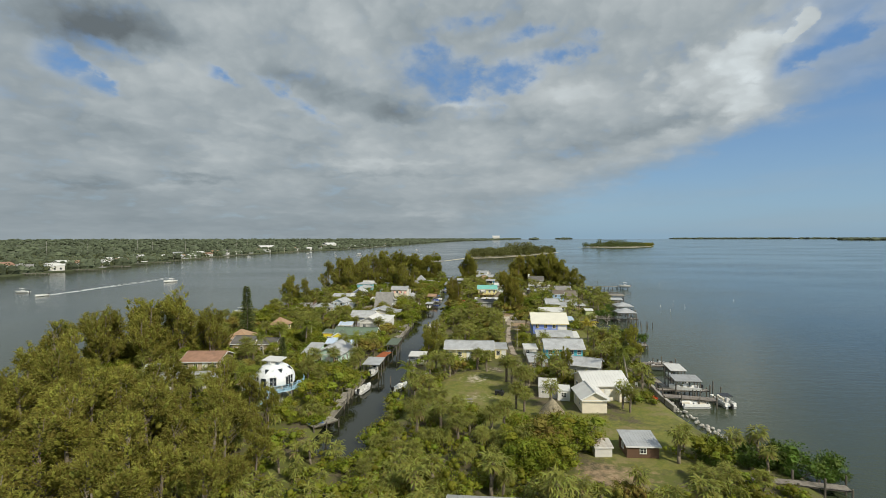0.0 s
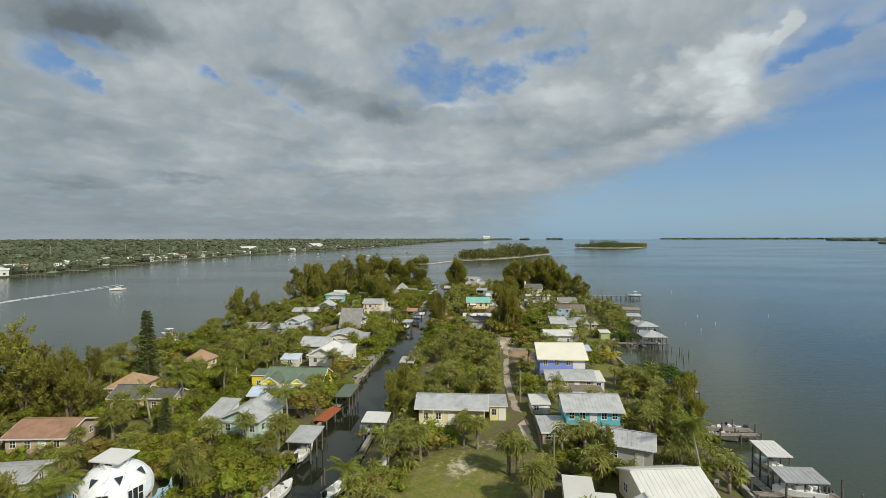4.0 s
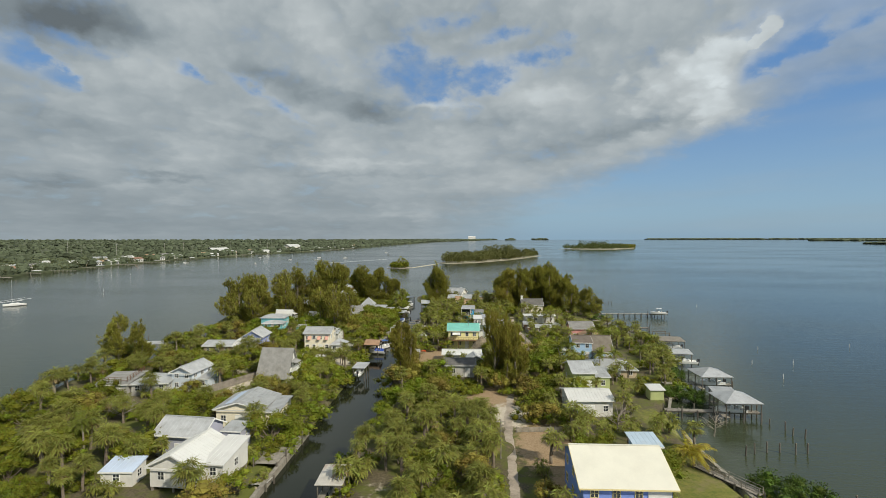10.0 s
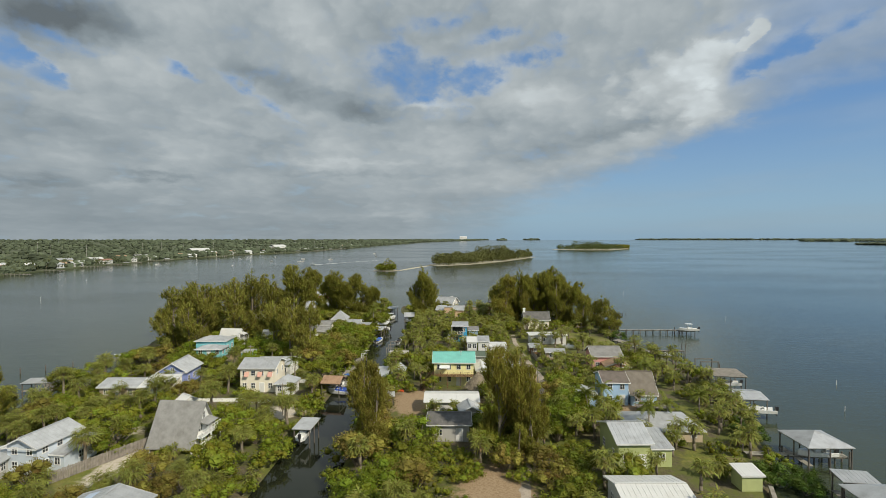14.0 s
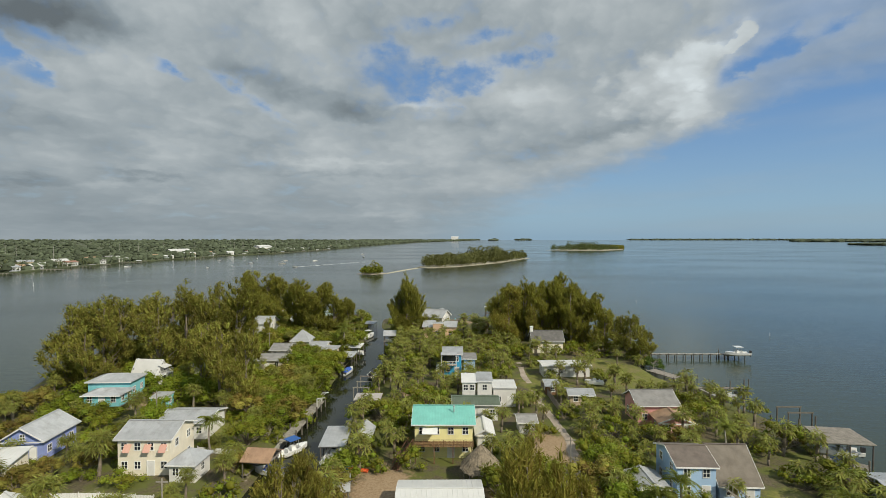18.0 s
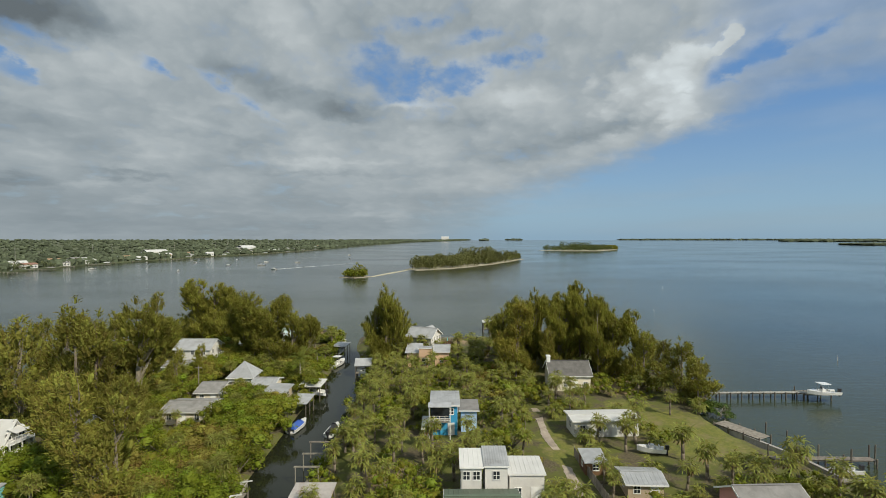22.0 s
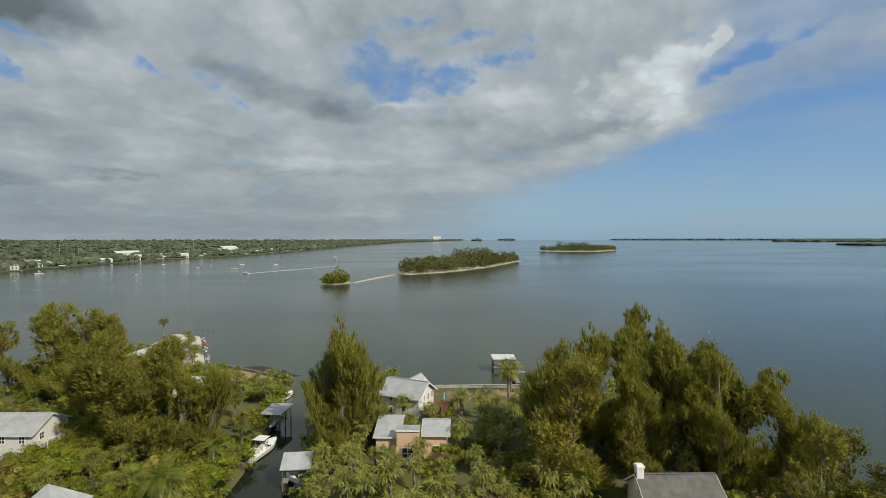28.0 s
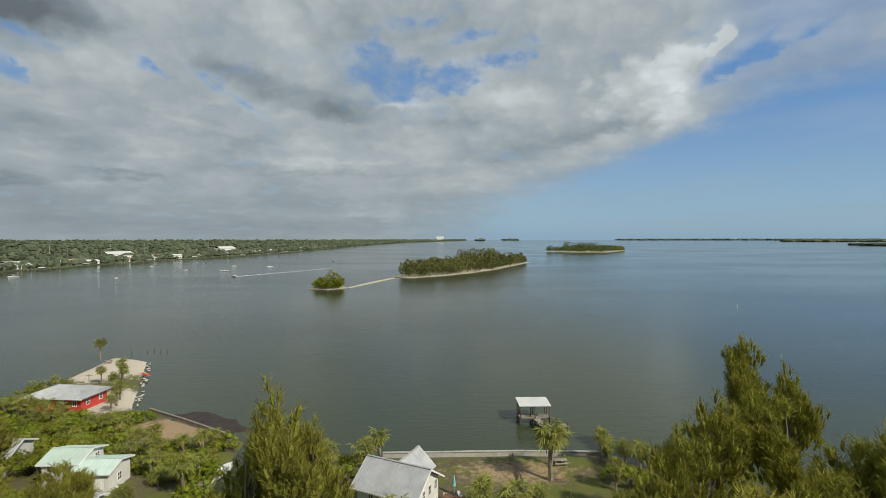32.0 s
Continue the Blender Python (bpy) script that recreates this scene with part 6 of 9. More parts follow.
def thatched_hut(label, x, y, r, eave, top, walls=True):
    """A round hut with a shaggy conical thatch."""
    KEEP.append((x, y - r, 0, 2 * r, 2 * r, 0.3))
    ob = thing("thatched_hut", label, "hut", x, y)
    rng = random.Random(int(x * 7 + y))
    m, n = Mesh(), 28
    rings = []
    for k in range(6):
        s = k / 5
        rings.append([(math.cos(i * 2 * math.pi / n) * r * (1 - s * 0.97) * rng.uniform(0.95, 1.06), math.sin(i * 2 * math.pi / n) * r * (1 - s * 0.97) * rng.uniform(0.95, 1.06), eave - GZ + (top - eave) * s ** 0.9 + rng.uniform(-0.12, 0.12)) for i in range(n)])
    for a, b in zip(rings, rings[1:]):
        for i in range(n):
            j = (i + 1) % n
            m.poly([a[i], a[j], b[j], b[i]])
    m.poly(rings[-1])
    for i in range(420):
        ang, s = rng.uniform(0, 2 * math.pi), rng.random() ** 0.7
        rr = r * (1 - s * 0.95)
        p = Vector((math.cos(ang) * rr, math.sin(ang) * rr, eave - GZ + (top - eave) * s ** 0.9 + 0.06))
        d = Vector((math.cos(ang), math.sin(ang), -(top - eave) / r * 0.9)).normalized()
        m.bar(p, p + d * 0.5, 0.1, 0.03)
    part("thatch", m, MAT["thatch"], ob)
    for i in range(8):
        q = part("post", pile_mesh(eave - GZ + 0.1, 0.09, "timber"), None, ob)
        q.location = (math.cos(i * math.pi / 4) * r * 0.8, math.sin(i * math.pi / 4) * r * 0.8, 0)
    return ob


thatched_hut("open round hut with a conical grey thatch", 10.6, 77.2, 2.1, 2.2, 4.6)
thatched_hut("open round hut with a brown palm thatch", 4.4, 225.6, 2.9, 3.0, 6.0)

# ---- houses of the western strip, from south to north ----
H("tan brick house with a brown tile gable roof", -65.6, 99.4, 6, 9.4, 8.6, 3.5, 5.0, "gx", TAN, M["shingle_tan"], front=4, side=2, ribs=0)
H("low grey roofed house half hidden by trees", -60.5, 86.8, 12, 11.0, 6.4, 3.2, 4.0, "gx", WHITE, M["metal"], front=3, side=1)
H("small white cottage with a grey roof among the pines", -70.4, 91.0, 10, 5.6, 5.0, 3.4, 4.5, "gx", WHITE, M["metal"], front=2, side=2, name="cottage")


def dome_house(x, y):
    """A round white shell house on posts with a pale blue balcony."""
    KEEP.append((x, y - 5.4, 0, 10.8, 10.8, 0.4))
    ob = thing("dome_house", "white dome house with a pale blue balcony and outside stair", "house", x, y)
    R, base, f = 3.8, 2.9, 2.7
    m = Mesh()
    nu, nv = 20, 7
    grid = []
    for j in range(nv + 1):
        a = radians(-12 + 92 * j / nv)
        grid.append([(math.cos(i * 2 * math.pi / nu + (j % 2) * math.pi / nu) * R * math.cos(a), math.sin(i * 2 * math.pi / nu + (j % 2) * math.pi / nu) * R * math.cos(a), base + 0.9 + R * 0.80 * math.sin(a)) for i in range(nu)])
    for j in range(nv):
        for i in range(nu):
            k = (i + 1) % nu
            if j % 2 == 0:
                m.poly([grid[j][i], grid[j][k], grid[j + 1][i]])
                m.poly([grid[j][k], grid[j + 1][k], grid[j + 1][i]])
            else:
                m.poly([grid[j][i], grid[j][k], grid[j + 1][k]])
                m.poly([grid[j][i], grid[j + 1][k], grid[j + 1][i]])
    m.poly(grid[-1])
    part("dome_shell", m, paint("white_dome_paint", (0.76, 0.79, 0.80)), ob)
    seam = Mesh()
    for j in range(0, nv, 2):
        for i in range(0, nu, 2):
            seam.bar(grid[j][i], grid[j + 1][i], 0.05, 0.05)
            seam.bar(grid[j][i], grid[j][(i + 2) % nu], 0.05, 0.05)
    part("panel_seam", seam, paint("dome_seam_grey", (0.42, 0.47, 0.50)), ob)
    for a, r in ((-6, 3.9), (62, 3.9)):
        q = radians(a)
        dark = Mesh()
        dark.box(-0.45, -0.06, 0, 0.45, 0.06, 1.8)
        p = part("patio_door", dark, MAT["glass"], ob)
        p.matrix_basis = pose(r * math.sin(q), -r * math.cos(q), f + 0.22, 0, 0, a)
    m = Mesh()
    m.tube((0, 0, base + 3.7), (0, 0, base + 4.45), 1.35, 1.3, 10)
    part("cupola_wall", m, paint("white_dome_paint", (0.76, 0.79, 0.80)), ob)
    for i in range(6):
        a = i * 60 + 10
        add_window(ob, 1.30 * math.sin(radians(a)), -1.30 * math.cos(radians(a)), base + 3.98, a, 0.9, 0.42, MAT["trim"])
    m = Mesh()
    m.slab([(-1.9, -1.5, base + 4.65), (1.7, -1.6, base + 4.5), (1.9, 1.5, base + 4.65), (-1.7, 1.6, base + 4.8)], 0.14)
    part("cupola_roof", m, MAT["metal_white"], ob)
    m = Mesh()
    n = 20
    for i in range(n):
        a, b = radians(-205 + 240 * i / n), radians(-205 + 240 * (i + 1) / n)
        q = [(math.cos(a) * 4.1, math.sin(a) * 4.1, f), (math.cos(a) * 5.6, math.sin(a) * 5.6, f), (math.cos(b) * 5.6, math.sin(b) * 5.6, f), (math.cos(b) * 4.1, math.sin(b) * 4.1, f)]
        m.slab(q, 0.2)
    part("balcony", m, paint("pale_blue_rail_paint", (0.32, 0.50, 0.62)), ob)
    rail = paint("pale_blue_rail_paint", (0.32, 0.50, 0.62))
    pts = [(math.cos(radians(-205 + 240 * i / 14)) * 5.5, math.sin(radians(-205 + 240 * i / 14)) * 5.5, f) for i in range(15)]
    railing(ob, pts, rail, 1.0, 0.6)
    for i in range(0, 15, 2):
        p = part("stilt", pile_mesh(f - 0.2, 0.14, "timber"), None, ob)
        p.location = (pts[i][0], pts[i][1], 0)
    for i in range(8):
        p = part("stilt", pile_mesh(f + 0.5, 0.2, "concrete"), None, ob)
        p.location = (math.cos(i * math.pi / 4) * 3.4, math.sin(i * math.pi / 4) * 3.4, 0)
    m = Mesh()
    m.box(-2.4, -2.4, 0, 2.4, 2.4, f + 0.4)
    part("lower_room", m, paint("white_dome_paint", (0.76, 0.79, 0.80)), ob)
    stairs(ob, 2.4, -5.6, f, rail, (-0.9, -0.43), 1.1)
    for a in (-30, 20, 70):
        s = radians(a)
        add_window(ob, 3.86 * math.sin(s), -3.86 * math.cos(s), base + 0.35, a, 1.3, 1.7, MAT["trim"])
    for a in (-55, -5, 45, 95):
        s = radians(a)
        m = Mesh()
        r1, r2 = 3.62, 2.98
        c = Vector((math.sin(s), -math.cos(s), 0))
        t = Vector((math.cos(s), math.sin(s), 0))
        m.solid([c * 2.60 - t * 0.42 + Vector((0, 0, base + 3.2)), c * 2.60 + t * 0.42 + Vector((0, 0, base + 3.2)), c * 3.26 + Vector((0, 0, base + 2.55))], [c * 2.74 - t * 0.42 + Vector((0, 0, base + 3.2)), c * 2.74 + t * 0.42 + Vector((0, 0, base + 3.2)), c * 3.44 + Vector((0, 0, base + 2.55))])
        part("skylight", m, MAT["glass"], ob)


dome_house(-41.0, 84.4)
H("peach house with a grey shingle roof", -64.0, 115.8, 3, 6.4, 6.6, 4.0, 5.6, "gx", PEACH, M["shingle_dark"], front=3, side=2, ribs=0)
H("wing with a tan shingle hipped roof", -68.4, 121.0, 6, 6.6, 7.4, 4.2, 6.2, "hip", PEACH, M["shingle_tan"], front=2, side=2, ribs=0)
H("low wing with a dark grey roof", -58.2, 117.0, 3, 5.4, 5.4, 3.8, 5.0, "gx", TAN, M["shingle_dark"], front=2, side=1, ribs=0)
H("raised hut with a tan hipped roof", -66.0, 140.8, -4, 5.6, 5.8, 4.3, 6.5, "hip", PALE_YELLOW, M["shingle_tan"], floor=1.0, front=3, side=2, ribs=0)
mi = H("mint green house with a grey metal gable roof", -38.4, 107.4, -6, 7.4, 8.8, 3.9, 5.6, "gy", MINT, M["metal"], front=3, side=3, over=0.5)
H("side porch with a grey metal roof", -43.6, 108.0, -6, 3.8, 6.2, 3.6, 5.2, "shed", MINT, M["metal"], front=1, side=0, name="porch", category="porch", over=0.3, door=False)
H("low building with a pale blue metal roof", -38.6, 120.4, 4, 9.4, 6.2, 3.6, 4.4, "gx", WHITE, M["metal_blue"], front=3, side=1)
yg = H("bright yellow house with a dark green metal roof", -37.8, 128.0, 0, 12.4, 8.6, 3.5, 5.8, "gx", BRIGHT_YELLOW, M["metal_green"], front=5, side=2, over=0.4)
H("yellow gabled bay with a green metal roof", -41.6, 126.2, 0, 4.2, 4.6, 4.1, 5.4, "gy", BRIGHT_YELLOW, M["metal_green"], front=1, side=0, over=0.3, door=False)
H("small yellow gabled bay with a green roof", -36.2, 126.8, 0, 2.6, 3.6, 4.1, 5.0, "gy", BRIGHT_YELLOW, M["metal_green"], front=1, side=0, over=0.25, door=False)
H("small bright yellow shed with a green roof", -46.2, 131.4, 0, 3.4, 3.4, 4.2, 4.7, "shed", BRIGHT_YELLOW, M["metal_green"], front=1, side=1, name="shed", category="shed", over=0.2)
H("small white shed with a pale blue metal roof", -46.7, 149.4, 3, 4.6, 3.6, 3.1, 3.7, "shed", WHITE, M["metal_blue"], front=1, side=1, name="shed", category="shed", over=0.2, door=False)
wh = H("white gabled house on short piers with a white metal roof", -38.4, 148.0, -5, 7.4, 9.0, 4.4, 6.2, "gy", WHITE, M["metal_white"], floor=0.6, front=2, side=3, over=0.5)
H("white entrance wing with a white metal roof", -33.6, 149.4, -5, 3.4, 6.8, 4.4, 5.6, "shed", WHITE, M["metal_white"], floor=0.8, front=1, side=1, over=0.3)
stairs(wh, 4.2, 1.2, 0.9, M["timber"], (0.2, -1), 1.0)
H("lilac grey house with a pale grey metal roof", -43.6, 158.0, -6, 8.4, 6.6, 4.4, 6.2, "gx", LILAC, M["metal"], front=3, side=2)
H("small lilac porch with a grey roof", -36.6, 160.8, -4, 3.4, 3.4, 4.2, 4.6, "shed", LILAC, M["metal"], front=1, side=1, name="porch", category="porch", over=0.2)
ws = H("cream house with a low metal gable roof and skylight panels", -39.9, 170.0, 0, 9.0, 9.0, 4.2, 5.5, "gy", CREAM, M["metal"], front=3, side=3, over=0.5)
H("cream lean-to with a ribbed grey roof", -34.2, 170.8, 0, 2.8, 7.0, 3.6, 4.3, "shed", CREAM, M["metal"], front=1, side=1, name="lean_to", over=0.3, door=False)
m = Mesh()
m.slab([(-2.9, 1.0, 3.73), (-1.5, 1.0, 4.13), (-1.5, 8.0, 4.13), (-2.9, 8.0, 3.73)], 0.03)
part("skylight_panel", m, M["metal_blue"], ws, "pale blue translucent roof panels")
H("grey house with a metal gable roof and side porch", -61.4, 189.2, -6, 5.8, 8.0, 5.0, 6.4, "gy", paint("pale_grey_blue_paint", (0.56, 0.62, 0.68)), M["metal"], front=2, side=3, storeys=2, over=0.5)
H("low porch wing with a grey metal roof", -57.4, 190.8, -6, 2.6, 6.0, 3.4, 4.3, "shed", paint("pale_grey_blue_paint", (0.56, 0.62, 0.68)), M["metal"], front=1, side=1, name="porch", category="porch", over=0.2, door=False)
H("low house with a grey metal hipped roof", -66.6, 186.4, 10, 8.0, 7.0, 3.5, 4.9, "hip", GREY, M["metal"], front=3, side=2)
rd = H("flat roofed house with a timber roof deck", -73.4, 184.2, 10, 7.0, 9.4, 3.8, 4.2, "shed", GREY, M["shingle"], front=2, side=2, ribs=0)
railing(rd, [(-3.0, 1.0, 3.1), (3.0, 1.0, 3.1), (3.0, 8.6, 3.4)], M["timber_brown"], 1.0, 1.2)


def a_frame(label, x, y, rot, w, d, top, roof, gable):
    """A steep roof down to the ground; the ridge runs along the front."""
    KEEP.append((x, y, rot, w, d, 0.6))
    ob = thing("a_frame_house", label, "house", x, y, GZ, rot)
    r, e = top - GZ, 0.9
    roof_plane(ob, [(-w / 2, 0, e), (w / 2, 0, e), (w / 2, d / 2, r), (-w / 2, d / 2, r)], roof, 0.16, 0)
    roof_plane(ob, [(w / 2, d, e), (-w / 2, d, e), (-w / 2, d / 2, r), (w / 2, d / 2, r)], roof, 0.16, 0)
    for s in (-1, 1):
        u = s * (w / 2 - 0.45)
        q = [(u, 0.25, 0), (u, d - 0.25, 0), (u, d - 0.25, e - 0.1), (u, d / 2, r - 0.28), (u, 0.25, e - 0.1)]
        wall_face(ob, q if s > 0 else q[::-1], (s, 0, 0), gable)
        for zz, ww in ((0.8, 1.3), (2.7, 1.1), (4.4, 0.7)):
            for off in ((-1.1, 1.1) if zz < 3 else (0.0,)):
                add_window(ob, u, d / 2 + off, zz, 90 * s, ww, 1.2, MAT["trim"])
    m = Mesh()
    planks(m, (w / 2 - 0.2, 1.0), (w / 2 - 0.2, d - 1.0), 2.0, 2.3)
    part("balcony", m, MAT["trim"], ob)
    railing(ob, [(w / 2 + 0.75, 1.0, 2.3), (w / 2 + 0.75, d - 1.0, 2.3)], MAT["trim"], 1.0, 1.0)
    m = Mesh()
    m.slab([(w / 2 - 0.5, d * 0.3, 4.5), (w / 2 + 1.1, d * 0.3, 4.0), (w / 2 + 1.1, d * 0.7, 4.0), (w / 2 - 0.5, d * 0.7, 4.5)], 0.1)
    part("porch_roof", m, roof, ob)
    m = Mesh()
    for yy in (1.1, d / 2, d - 1.1):
        m.bar((w / 2 + 0.75, yy, -0.2), (w / 2 + 0.75, yy, 2.3), 0.14)
    part("balcony_post", m, MAT["trim"], ob)
    return ob


a_frame("steep grey shingle A-frame house with a white balcony", -44.4, 196.4, -3, 7.8, 7.6, 8.2, M["shingle"], M["trim"])
a_frame("white A-frame cottage with a pale roof", -69.0, 267.4, -6, 6.8, 6.2, 6.6, M["metal_white"], M["trim"])
H("low house with a long grey roof", -70.0, 221.2, 2, 8.4, 7.4, 3.6, 4.6, "gx", TAN, M["metal"], front=3, side=1)
H("low cream house with a pale flat roof", -62.6, 221.8, 8, 6.4, 6.6, 3.6, 4.4, "shed", CREAM, M["metal_white"], front=3, side=1)
H("lavender blue gabled house with a grey metal roof", -64.0, 230.6, 4, 7.0, 8.2, 4.1, 6.2, "gy", paint("lavender_house_paint", (0.28, 0.34, 0.66)), M["metal"], front=2, side=3, over=0.5)
H("turquoise house with grey metal roofs and a high storey", -65.2, 249.2, 3, 7.4, 5.0, 5.0, 5.8, "hip", AQUA, M["metal"], front=3, side=2, floor=1.8)
H("turquoise upper storey with a grey hipped roof", -66.9, 253.8, 3, 9.0, 6.0, 6.2, 7.2, "hip", AQUA, M["metal"], front=2, side=2, floor=1.8)
H("small turquoise shed under the trees", -56.8, 253.4, 0, 3.4, 3.0, 3.3, 3.6, "shed", AQUA, M["metal"], front=1, side=1, name="shed", category="shed", over=0.15)
H("small grey roofed hut under tall trees", -59.0, 274.6, 4, 4.6, 5.0, 3.6, 5.0, "gx", GREY, M["metal"], front=1, side=1, name="hut", category="hut")
cr = H("cream two storey house with a pale metal roof", -43.0, 226.4, 1, 8.2, 7.4, 6.3, 7.7, "gx", CREAM, M["metal"], front=4, side=2, storeys=2, over=0.4)
for u in (-2.2, 0.6, 2.8):
    m = Mesh()
    m.slab([(u - 0.5, -0.35, 3.6), (u + 0.5, -0.35, 3.6), (u + 0.5, 0.38, 4.5), (u - 0.5, 0.38, 4.5)], 0.05)
    part("awning", m, paint("salmon_shutter_paint", (0.62, 0.36, 0.28)), cr, "salmon pink window awning")
H("white porch with a hipped pale grey roof", -36.6, 224.4, -2, 4.4, 4.8, 3.6, 5.0, "hip", WHITE, M["metal"], front=2, side=1, name="porch", category="porch", over=0.4)
H("grey house with a low metal gable roof", -44.2, 238.8, 1, 8.8, 7.6, 3.9, 4.9, "gx", WHITE, M["metal"], front=3, side=2)
H("small white shed by the sandy yard", -51.4, 215.4, 60, 3.2, 2.6, 3.0, 4.0, "gy", WHITE, M["metal_white"], front=1, side=1, name="shed", category="shed", over=0.2)
wn = H("white two storey house with a ribbed grey metal roof", -63.6, 320.6, -1, 9.8, 8.0, 5.8, 7.8, "gx", WHITE, M["metal"], front=3, side=2, storeys=2, over=0.45)
dkn = Mesh()
planks(dkn, (5.2, 1.2), (5.2, 6.8), 2.0, 2.5)
tagged(part("balcony_deck", dkn, M["timber"], wn), kind="stuff")
railing(wn, [(6.1, 1.2, 2.5), (6.1, 6.8, 2.5)], M["trim"], 1.0, 1.2)
H("low annexe with a mossy grey roof", -63.6, 313.0, 6, 7.6, 4.6, 3.4, 4.0, "shed", MINT, M["shingle"], front=3, side=1, ribs=0)
H("grey roofed bungalow by the lane", -46.6, 292.4, 1, 5.4, 8.6, 3.5, 4.6, "gx", CREAM, M["shingle"], front=2, side=2, ribs=0)
H("low bungalow with a wide grey roof", -46.0, 281.6, 0, 8.4, 7.8, 3.5, 4.4, "gx", CREAM, M["shingle"], front=3, side=2, ribs=0)
H("octagonal pavilion with a pointed pale metal roof", -43.0, 299.8, 0, 6.0, 6.0, 4.4, 7.4, "hip", WHITE, M["metal"], front=1, side=1, name="pavilion", category="pavilion", ribs=0.4)
H("low cottage with a ribbed grey roof", -37.4, 297.6, -2, 5.6, 5.6, 3.6, 4.4, "gx", CREAM, M["metal"], front=2, side=1, name="cottage")
H("grey roofed porch towards the canal", -33.6, 293.4, -8, 5.0, 4.6, 3.2, 3.8, "shed", TAN, M["metal"], front=1, side=1, name="porch", category="porch")
H("low grey roofed house among dark pines", -70.4, 306.0, 6, 6.0, 6.4, 4.0, 5.2, "gx", GREY, M["metal"], front=2, side=1)
H("red house with a grey hipped metal roof", -74.6, 378.4, -6, 13.0, 8.4, 3.7, 5.2, "hip", RED, M["metal"], front=4, side=2, over=0.9)
H("white house with mint green metal roofs", -50.2, 347.6, 2, 5.6, 6.4, 4.8, 5.8, "gx", WHITE, M["metal_mint"], front=2, side=2, storeys=2)
H("white wing with a mint green metal roof", -45.2, 346.2, 2, 5.4, 6.0, 4.1, 4.9, "gx", WHITE, M["metal_mint"], front=2, side=1)
H("grey metal roofed house under tall trees", -63.4, 351.0, 10, 7.0, 7.0, 4.0, 5.4, "gx", WHITE, M["metal"], front=2, side=1)
H("low grey roofed cottage", -42.6, 337.6, 6, 6.4, 4.6, 3.8, 4.6, "gx", GREY, M["metal"], front=2, side=1, name="cottage")
H("white roofed house behind the trees", -54.0, 334.0, 0, 6.0, 6.0, 4.4, 5.8, "gx", WHITE, M["metal_white"], front=2, side=1)

# ---- shore of the lagoon: docks, shelters and boats ----
dock("narrow grey plank dock with tilted boards", [(31.5, 58.8), (38, 58.2), (43.6, 57.2)], 1.3, 1.25, tall=0.9)
dock("broad grey timber dock", [(33.4, 91.2), (42.2, 89.6)], 2.0, 1.3, tall=0.8)
dock("narrow timber dock beside the boat lifts", [(33.6, 95.2), (43.4, 95.4)], 1.2, 1.3, tall=0.9)
dock("short timber dock with white piles", [(34.5, 113.4), (44.2, 114)], 1.3, 1.3, tall=0.4)
dock("timber walkway linking the boat shelters", [(35.2, 104.8), (35.6, 95.8)], 1.2, 1.28)
boathouse("open boat shelter with a white roof", 39.6, 100.4, 0, 3.3, 4.4, 3.7, 4.1, "shed", "metal_white")
boathouse("open boat shelter with a flat grey roof", 39.2, 94.2, 0, 5.2, 3.4, 3.3, 3.7, "shed", "metal")
motorboat("white motorboat on a lift under the white roof", 39.4, 102.0, 20, 1.3, 5.6)
motorboat("white motorboat slung under the grey roof", 38.9, 95.6, 85, 1.2, 5.8)
pontoon_boat("white pontoon boat moored at the dock", 38.2, 88.7, -86, size=0.76)
pontoon_boat("pontoon boat with a folded canopy at the dock end", 44.2, 91.0, 6, canopy="black", size=0.84)
motorboat("small white skiff beside the dock", 39.0, 114.9, 80, 0.1, 4.4)
dock("short grey dock below dark trees", [(36.6, 116.2), (44.2, 115.9)], 1.8, 1.25, tall=1.2)
motorboat("white skiff tied at the short dock", 41.4, 118.0, 90, 0.1, 5.2)
dock("grey plank dock ending in a small platform", [(34.0, 138.2), (43.8, 137.2)], 1.2, 1.3, tall=0.7)
dock("small square timber landing in the water", [(41.6, 136.4), (44.2, 136.2)], 2.4, 1.32)
dock("long pale walkway to the boathouses", [(37.6, 181.4), (54.6, 180.6)], 1.4, 1.35, tall=0.7)
dock("timber walkway to the northern boathouse", [(44.0, 198.6), (58.6, 198.0)], 1.3, 1.35, tall=0.6)
boathouse("open boathouse with a pale hipped metal roof", 50.3, 177.6, 0, 6.8, 6.6, 3.9, 5.3, "hip", "metal", posts=(3, 3))
boathouse("small flat metal roof beside the boathouse", 50.6, 185.0, -8, 4.4, 3.0, 3.6, 3.9, "shed", "metal", posts=(2, 2))
boathouse("open boathouse with a pale hipped metal roof", 54.0, 194.6, 1, 6.8, 6.8, 3.9, 5.2, "hip", "metal", posts=(3, 3))
motorboat("white motorboat on a lift in the boathouse", 49.6, 181.0, 88, 1.2, 5.4)
motorboat("white motorboat hanging in the boathouse", 54.2, 198.0, 92, 1.3, 5.6)
dock("low grey walkway below the garden", [(33.0, 158.6), (37.4, 150.6)], 1.1, 1.2, rails=True)
dock("short timber jetty by the mangroves", [(44.0, 150.6), (46.6, 147.8)], 1.6, 1.2, tall=0.5)
boathouse("boat shelter with a weathered brown plank roof", 60.0, 231.6, -8, 6.8, 6.2, 3.8, 4.0, "shed", "timber", posts=(3, 2))
motorboat("white motorboat on a lift under the plank roof", 60.0, 233.8, 84, 1.3, 6.0)
boathouse("boat shelter with a long grey tin roof", 56.0, 216.4, -4, 5.4, 6.6, 3.7, 4.3, "gx", "metal", posts=(3, 2))
